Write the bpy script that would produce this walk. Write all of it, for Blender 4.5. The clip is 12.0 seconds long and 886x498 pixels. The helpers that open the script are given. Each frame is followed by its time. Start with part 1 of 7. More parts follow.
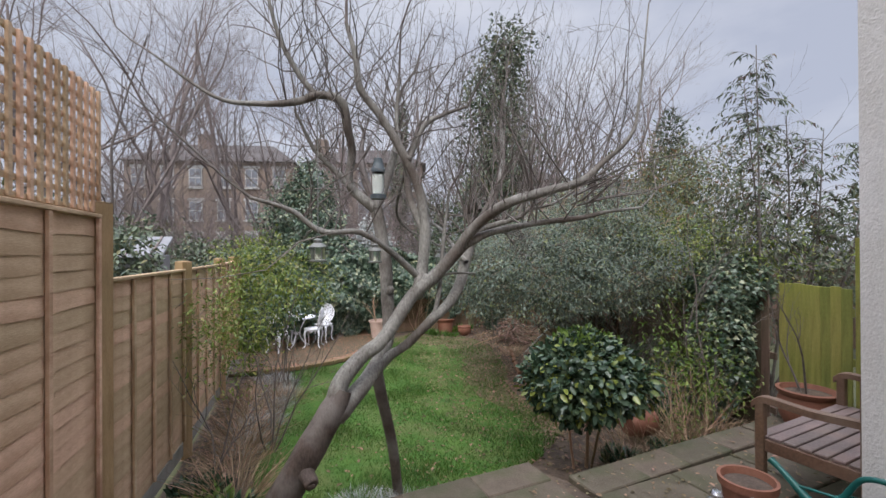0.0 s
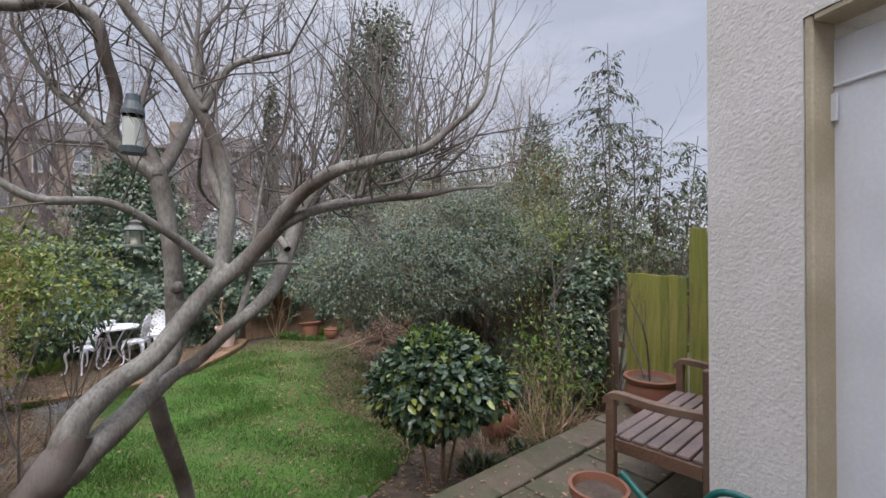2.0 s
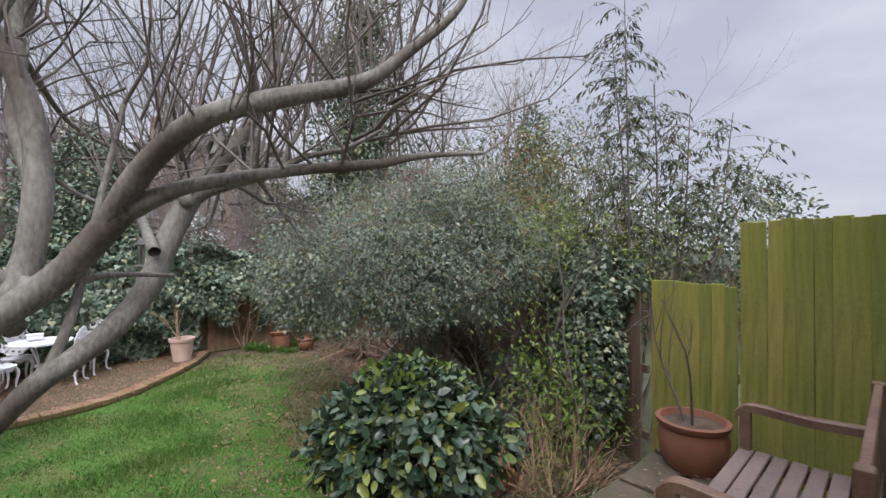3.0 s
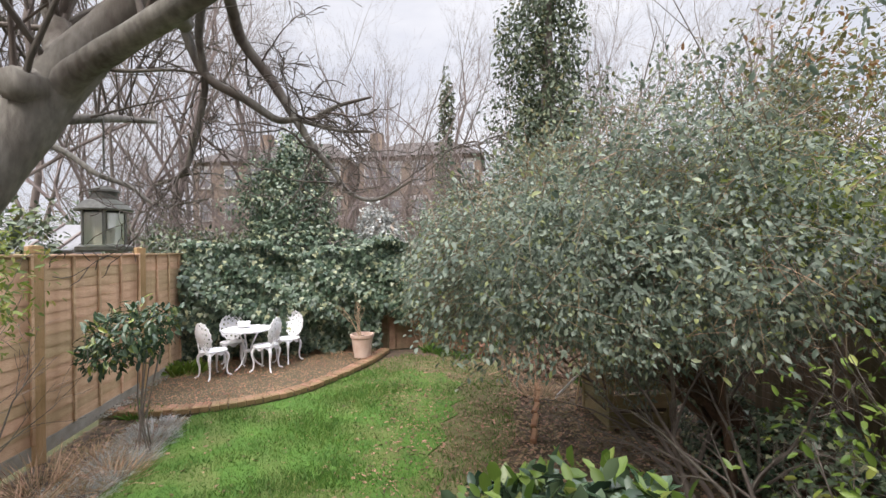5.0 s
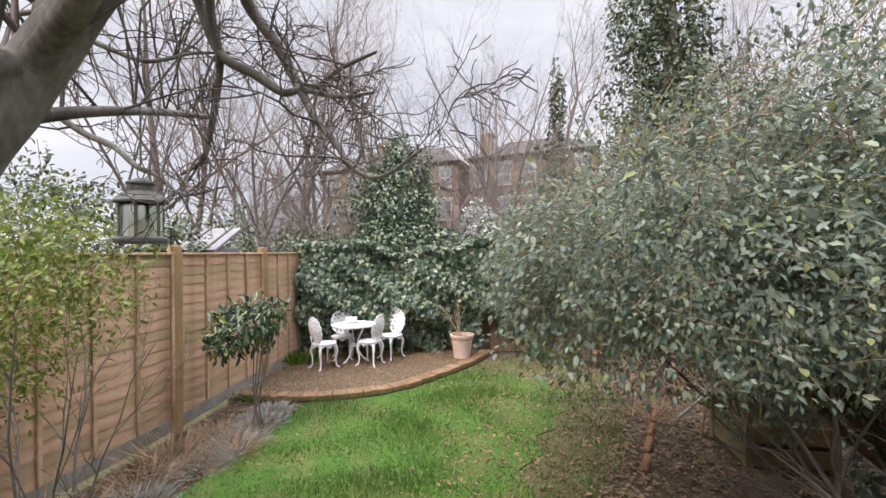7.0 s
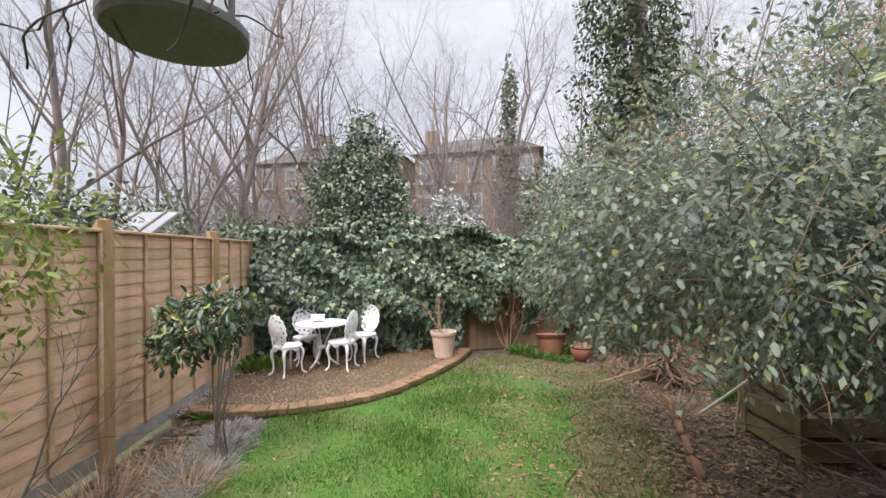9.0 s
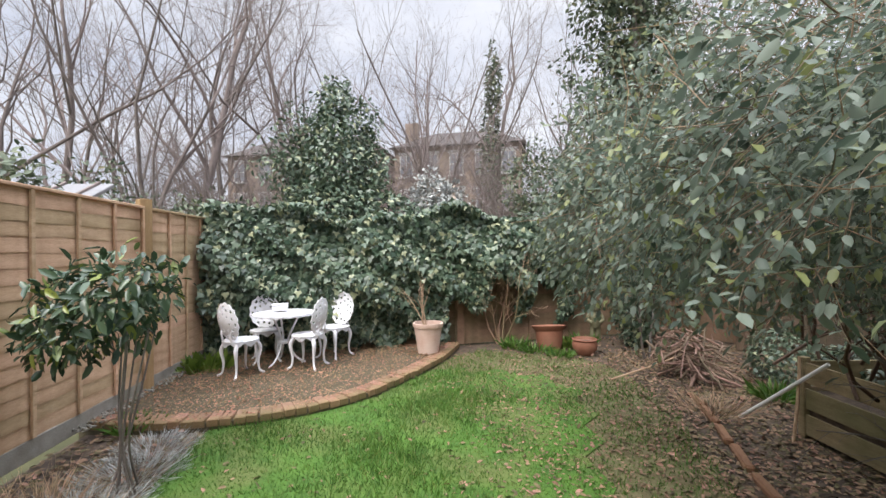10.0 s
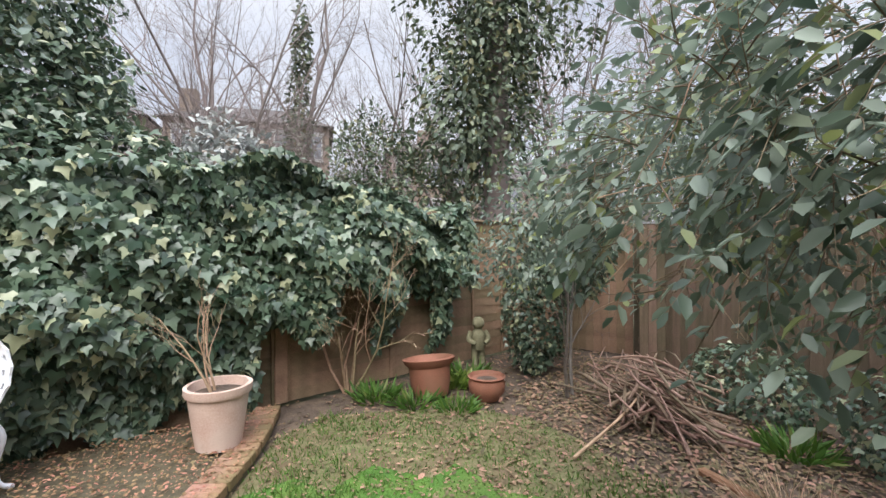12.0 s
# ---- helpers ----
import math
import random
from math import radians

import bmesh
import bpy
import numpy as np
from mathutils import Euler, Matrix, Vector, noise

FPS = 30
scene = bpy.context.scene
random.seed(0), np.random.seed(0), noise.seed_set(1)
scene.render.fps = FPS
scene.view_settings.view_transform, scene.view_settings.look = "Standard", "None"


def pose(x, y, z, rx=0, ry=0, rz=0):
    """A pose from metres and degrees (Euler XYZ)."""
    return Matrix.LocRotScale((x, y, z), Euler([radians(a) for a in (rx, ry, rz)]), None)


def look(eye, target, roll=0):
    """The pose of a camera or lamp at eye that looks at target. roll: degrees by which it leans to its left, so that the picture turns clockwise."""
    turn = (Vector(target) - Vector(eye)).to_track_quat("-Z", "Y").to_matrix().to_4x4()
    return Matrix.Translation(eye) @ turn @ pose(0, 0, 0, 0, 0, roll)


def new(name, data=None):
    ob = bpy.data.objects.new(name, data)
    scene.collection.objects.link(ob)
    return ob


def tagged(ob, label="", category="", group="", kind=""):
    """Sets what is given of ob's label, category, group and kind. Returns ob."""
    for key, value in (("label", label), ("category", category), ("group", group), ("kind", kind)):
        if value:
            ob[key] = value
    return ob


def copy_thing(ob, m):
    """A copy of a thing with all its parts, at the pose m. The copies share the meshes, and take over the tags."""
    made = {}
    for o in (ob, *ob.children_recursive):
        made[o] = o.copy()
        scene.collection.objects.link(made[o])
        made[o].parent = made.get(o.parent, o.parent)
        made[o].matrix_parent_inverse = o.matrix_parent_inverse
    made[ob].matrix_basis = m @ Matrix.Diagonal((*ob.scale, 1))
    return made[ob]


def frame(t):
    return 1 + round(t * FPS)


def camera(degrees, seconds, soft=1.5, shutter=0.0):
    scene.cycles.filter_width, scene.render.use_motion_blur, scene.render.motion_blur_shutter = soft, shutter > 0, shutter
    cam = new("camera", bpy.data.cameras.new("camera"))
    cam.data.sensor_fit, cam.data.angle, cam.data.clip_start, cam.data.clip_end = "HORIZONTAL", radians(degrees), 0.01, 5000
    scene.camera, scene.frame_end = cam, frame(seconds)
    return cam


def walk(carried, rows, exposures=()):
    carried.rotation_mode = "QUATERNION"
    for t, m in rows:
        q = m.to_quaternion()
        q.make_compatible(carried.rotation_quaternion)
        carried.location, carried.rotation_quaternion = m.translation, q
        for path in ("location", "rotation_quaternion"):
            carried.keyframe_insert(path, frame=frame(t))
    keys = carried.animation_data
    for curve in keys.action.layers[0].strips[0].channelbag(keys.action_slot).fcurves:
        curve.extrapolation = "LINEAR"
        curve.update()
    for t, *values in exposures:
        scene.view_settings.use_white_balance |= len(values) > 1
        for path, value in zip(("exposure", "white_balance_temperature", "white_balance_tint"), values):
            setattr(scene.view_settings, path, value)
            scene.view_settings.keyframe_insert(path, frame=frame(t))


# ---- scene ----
cam = camera(91.9, 12.0)
METRES, EYE, TILT, LEAN, TURN = 9.4, 1.76, 0.0, 0.0, 0.0
ROWS = [
    (0.0, 0.0, 0.0, 0.0, 0.0, 0.21, 0.32),
    (0.5, 0.0005, 0.0016, -0.0006, -4.87, 0.22, 0.29),
    (1.0, 0.0021, 0.0055, -0.0022, -9.1, 0.17, 0.25),
    (1.5, 0.0161, 0.0246, -0.0096, -13.05, 0.1, 0.28),
    (2.0, 0.0488, 0.0666, -0.0117, -15.15, 0.11, 0.29),
    (2.5, 0.072, 0.12, -0.0098, -16.07, 0.13, 0.3),
    (2.7, 0.0817, 0.1419, -0.0101, -16.40, 0.12, 0.30),
    (4.3, 0.1213, 0.2886, -0.0117, -3.10, 0.08, 0.70),
    (4.5, 0.1264, 0.3034, -0.0138, 0.7, 0.12, 0.69),
    (5.0, 0.1329, 0.3389, -0.0213, 9.96, 0.18, 0.77),
    (5.5, 0.158, 0.3676, -0.0241, 18.88, 0.27, 0.91),
    (6.0, 0.1771, 0.3839, -0.0269, 23.93, 0.34, 1.0),
    (6.5, 0.1763, 0.3852, -0.0273, 24.88, 0.44, 0.96),
    (7.0, 0.1483, 0.3724, -0.0247, 24.92, 0.49, 0.87),
    (7.2, 0.1305, 0.3682, -0.0240, 24.80, 0.45, 0.82),
    (8.8, 0.0497, 0.4069, -0.0399, 18.00, 0.50, 0.72),
    (9.0, 0.0424, 0.4195, -0.0454, 16.51, 0.46, 0.79),
    (9.5, 0.0214, 0.4634, -0.0612, 14.73, 0.37, 0.78),
    (10.0, 0.0055, 0.5148, -0.0755, 13.77, 0.29, 0.71),
    (10.5, -0.0213, 0.5916, -0.0892, 13.52, 0.18, 0.78),
    (11.0, -0.0438, 0.6624, -0.0867, 13.72, 0.11, 0.8),
    (11.5, -0.0656, 0.7374, -0.0847, 9.73, -0.15, 0.71),
    (12.0, -0.0823, 0.8001, -0.0841, -12.81, -0.09, 0.32),
]
EXPOSURES = [(0.0, -0.22, 6200, 11), (2.5, -0.22, 6200, 12), (4.5, 0.26, 6700, 10), (7.0, 0.26, 6700, 12), (9.0, 0.27, 6600, 10), (12.0, 0.28, 6350, 9)]
walk(cam, [(t, pose(0, 0, EYE, TILT, LEAN, TURN) @ pose(METRES * x, METRES * y, METRES * z, 90 + pitch, roll, yaw)) for t, x, y, z, yaw, pitch, roll in ROWS], EXPOSURES)

# ---- world and sun: a bright overcast winter day ----
SUN_UP, SUN_ROUND = radians(52), radians(200)
world = bpy.data.worlds.new("overcast_sky")
scene.world = world
world.use_nodes = True
wn, wl = world.node_tree.nodes, world.node_tree.links
wn.clear()
w_out, w_bg = wn.new("ShaderNodeOutputWorld"), wn.new("ShaderNodeBackground")
w_sky = wn.new("ShaderNodeTexSky")
w_sky.sky_type, w_sky.sun_disc = "NISHITA", False
w_sky.sun_elevation, w_sky.sun_rotation, w_sky.air_density, w_sky.dust_density = SUN_UP, SUN_ROUND, 1.0, 3.0
w_tc, w_map, w_noise, w_ramp, w_mix = (wn.new("ShaderNode" + k) for k in ("TexCoord", "Mapping", "TexNoise", "ValToRGB", "MixRGB"))
w_map.inputs["Scale"].default_value = (1.0, 1.0, 2.6)
w_noise.inputs["Scale"].default_value, w_noise.inputs["Detail"].default_value, w_noise.inputs["Roughness"].default_value = 2.2, 7, 0.55
w_ramp.color_ramp.elements[0].position, w_ramp.color_ramp.elements[0].color = 0.34, (6.2, 6.5, 7.6, 1)
w_ramp.color_ramp.elements[1].position, w_ramp.color_ramp.elements[1].color = 0.64, (8.8, 8.9, 9.6, 1)
w_mix.inputs["Fac"].default_value = 0.88
w_bg.inputs["Strength"].default_value = 0.1
wl.new(w_tc.outputs["Generated"], w_map.inputs["Vector"])
wl.new(w_map.outputs["Vector"], w_noise.inputs["Vector"])
wl.new(w_noise.outputs["Fac"], w_ramp.inputs["Fac"])
wl.new(w_sky.outputs["Color"], w_mix.inputs["Color1"])
wl.new(w_ramp.outputs["Color"], w_mix.inputs["Color2"])
# an overcast sky is about three times brighter overhead than at the horizon
w_sep, w_rise, w_lift = (wn.new("ShaderNode" + k) for k in ("SeparateXYZ", "MapRange", "VectorMath"))
w_rise.inputs["From Min"].default_value, w_rise.inputs["From Max"].default_value = 0.56, 1.0
w_rise.inputs["To Min"].default_value, w_rise.inputs["To Max"].default_value = 1.0, 5.4
w_lift.operation = "SCALE"
wl.new(w_tc.outputs["Generated"], w_sep.inputs["Vector"])
wl.new(w_sep.outputs["Z"], w_rise.inputs["Value"])
wl.new(w_mix.outputs["Color"], w_lift.inputs[0])
wl.new(w_rise.outputs["Result"], w_lift.inputs["Scale"])
wl.new(w_lift.outputs["Vector"], w_bg.inputs["Color"])
wl.new(w_bg.outputs["Background"], w_out.inputs["Surface"])

sun_data = bpy.data.lights.new("sun", "SUN")
sun_data.energy, sun_data.angle, sun_data.color = 3.4, radians(40), (1.0, 0.96, 0.9)
sun = new("sun", sun_data)
sun.matrix_world = look((0, 0, 30), (12 * math.sin(SUN_ROUND) * -1, -12 * math.cos(SUN_ROUND), 30 - 12 * math.tan(SUN_UP)))


# ---- materials ----
def material(name, dark, light, rough=0.8, scale=6.0, fine=60.0, bump=0.2, metal=0.0, stain=None, stain_scale=1.2, stain_amount=0.5, piece=0.0, island=0.0, stretch=(1, 1, 1), sheen=0.0):
    """A surface that varies between two colours at two scales, with a third colour in stains, relief, and a shift from piece to piece."""
    m = bpy.data.materials.new(name)
    m.use_nodes = True
    n, l = m.node_tree.nodes, m.node_tree.links
    b = n["Principled BSDF"]
    tc, mp = n.new("ShaderNodeTexCoord"), n.new("ShaderNodeMapping")
    mp.inputs["Scale"].default_value = stretch
    l.new(tc.outputs["Object"], mp.inputs["Vector"])
    coarse, small = n.new("ShaderNodeTexNoise"), n.new("ShaderNodeTexNoise")
    coarse.inputs["Scale"].default_value, coarse.inputs["Detail"].default_value = scale, 6
    small.inputs["Scale"].default_value, small.inputs["Detail"].default_value = fine, 4
    for k in (coarse, small):
        l.new(mp.outputs["Vector"], k.inputs["Vector"])
    add = n.new("ShaderNodeMath")
    add.operation = "MULTIPLY_ADD"
    add.inputs[1].default_value = 0.45
    l.new(small.outputs["Fac"], add.inputs[0])
    half = n.new("ShaderNodeMath")
    half.operation = "MULTIPLY"
    half.inputs[1].default_value = 0.55
    l.new(coarse.outputs["Fac"], half.inputs[0])
    l.new(half.outputs[0], add.inputs[2])
    ramp = n.new("ShaderNodeValToRGB")
    ramp.color_ramp.elements[0].position, ramp.color_ramp.elements[0].color = 0.33, (*dark, 1)
    ramp.color_ramp.elements[1].position, ramp.color_ramp.elements[1].color = 0.66, (*light, 1)
    l.new(add.outputs[0], ramp.inputs["Fac"])
    colour = ramp.outputs["Color"]
    if stain:
        blot, cut, mix = n.new("ShaderNodeTexNoise"), n.new("ShaderNodeValToRGB"), n.new("ShaderNodeMixRGB")
        blot.inputs["Scale"].default_value, blot.inputs["Detail"].default_value = stain_scale, 8
        l.new(tc.outputs["Object"], blot.inputs["Vector"])
        cut.color_ramp.elements[0].position, cut.color_ramp.elements[0].color = 0.45, (0, 0, 0, 1)
        cut.color_ramp.elements[1].position, cut.color_ramp.elements[1].color = 0.65, (stain_amount,) * 3 + (1,)
        l.new(blot.outputs["Fac"], cut.inputs["Fac"])
        l.new(cut.outputs["Color"], mix.inputs["Fac"])
        l.new(colour, mix.inputs["Color1"])
        mix.inputs["Color2"].default_value = (*stain, 1)
        colour = mix.outputs["Color"]
    for amount, kind, socket in ((piece, "ShaderNodeObjectInfo", "Random"), (island, "ShaderNodeNewGeometry", "Random Per Island")):
        if amount:
            info, hsv, span = n.new(kind), n.new("ShaderNodeHueSaturation"), n.new("ShaderNodeMapRange")
            span.inputs["To Min"].default_value, span.inputs["To Max"].default_value = 1 - amount, 1 + amount
            l.new(info.outputs[socket], span.inputs["Value"])
            l.new(span.outputs["Result"], hsv.inputs["Value"])
            tint = n.new("ShaderNodeMapRange")
            tint.inputs["To Min"].default_value, tint.inputs["To Max"].default_value = 0.5 + amount * 0.08, 0.5 - amount * 0.08
            l.new(info.outputs[socket], tint.inputs["Value"])
            l.new(tint.outputs["Result"], hsv.inputs["Hue"])
            l.new(colour, hsv.inputs["Color"])
            colour = hsv.outputs["Color"]
    l.new(colour, b.inputs["Base Color"])
    b.inputs["Roughness"].default_value, b.inputs["Metallic"].default_value = rough, metal
    if sheen:
        b.inputs["Sheen Weight"].default_value = sheen
    if bump:
        bp = n.new("ShaderNodeBump")
        bp.inputs["Strength"].default_value, bp.inputs["Distance"].default_value = bump, 0.02
        l.new(add.outputs[0], bp.inputs["Height"])
        l.new(bp.outputs["Normal"], b.inputs["Normal"])
    return m


def leafy(name, dark, light, odd, rough=0.42, odd_share=0.05, through_leaf=0.25):
    """Leaves: colour by leaf, a share of odd-coloured ones, a glossy skin, some light through the blade."""
    m = bpy.data.materials.new(name)
    m.use_nodes = True
    n, l = m.node_tree.nodes, m.node_tree.links
    b, out = n["Principled BSDF"], n["Material Output"]
    geo, ramp = n.new("ShaderNodeNewGeometry"), n.new("ShaderNodeValToRGB")
    e = ramp.color_ramp.elements
    e[0].position, e[0].color = 0.0, (*dark, 1)
    e[1].position, e[1].color = 0.9 - odd_share, (*light, 1)
    e.new(1.0 - odd_share * 0.5).color = (*odd, 1)
    l.new(geo.outputs["Random Per Island"], ramp.inputs["Fac"])
    tc, spot, mix = n.new("ShaderNodeTexCoord"), n.new("ShaderNodeTexNoise"), n.new("ShaderNodeMixRGB")
    spot.inputs["Scale"].default_value = 3.0
    l.new(tc.outputs["Object"], spot.inputs["Vector"])
    mix.blend_type = "MULTIPLY"
    mix.inputs["Fac"].default_value = 0.5
    l.new(ramp.outputs["Color"], mix.inputs["Color1"])
    l.new(spot.outputs["Fac"], mix.inputs["Color2"])
    bright = n.new("ShaderNodeBrightContrast")
    l.new(mix.outputs["Color"], bright.inputs["Color"])
    bright.inputs["Bright"].default_value = 0.005
    l.new(bright.outputs["Color"], b.inputs["Base Color"])
    b.inputs["Roughness"].default_value = rough
    trans, both = n.new("ShaderNodeBsdfTranslucent"), n.new("ShaderNodeMixShader")
    l.new(bright.outputs["Color"], trans.inputs["Color"])
    both.inputs["Fac"].default_value = through_leaf
    l.new(b.outputs["BSDF"], both.inputs[1])
    l.new(trans.outputs["BSDF"], both.inputs[2])
    l.new(both.outputs["Shader"], out.inputs["Surface"])
    return m


def plain_glass(name, colour, rough=0.05):
    m = bpy.data.materials.new(name)
    m.use_nodes = True
    b = m.node_tree.nodes["Principled BSDF"]
    b.inputs["Base Color"].default_value, b.inputs["Roughness"].default_value = (*colour, 1), rough
    b.inputs["Transmission Weight"].default_value, b.inputs["IOR"].default_value = 1.0, 1.1
    return m


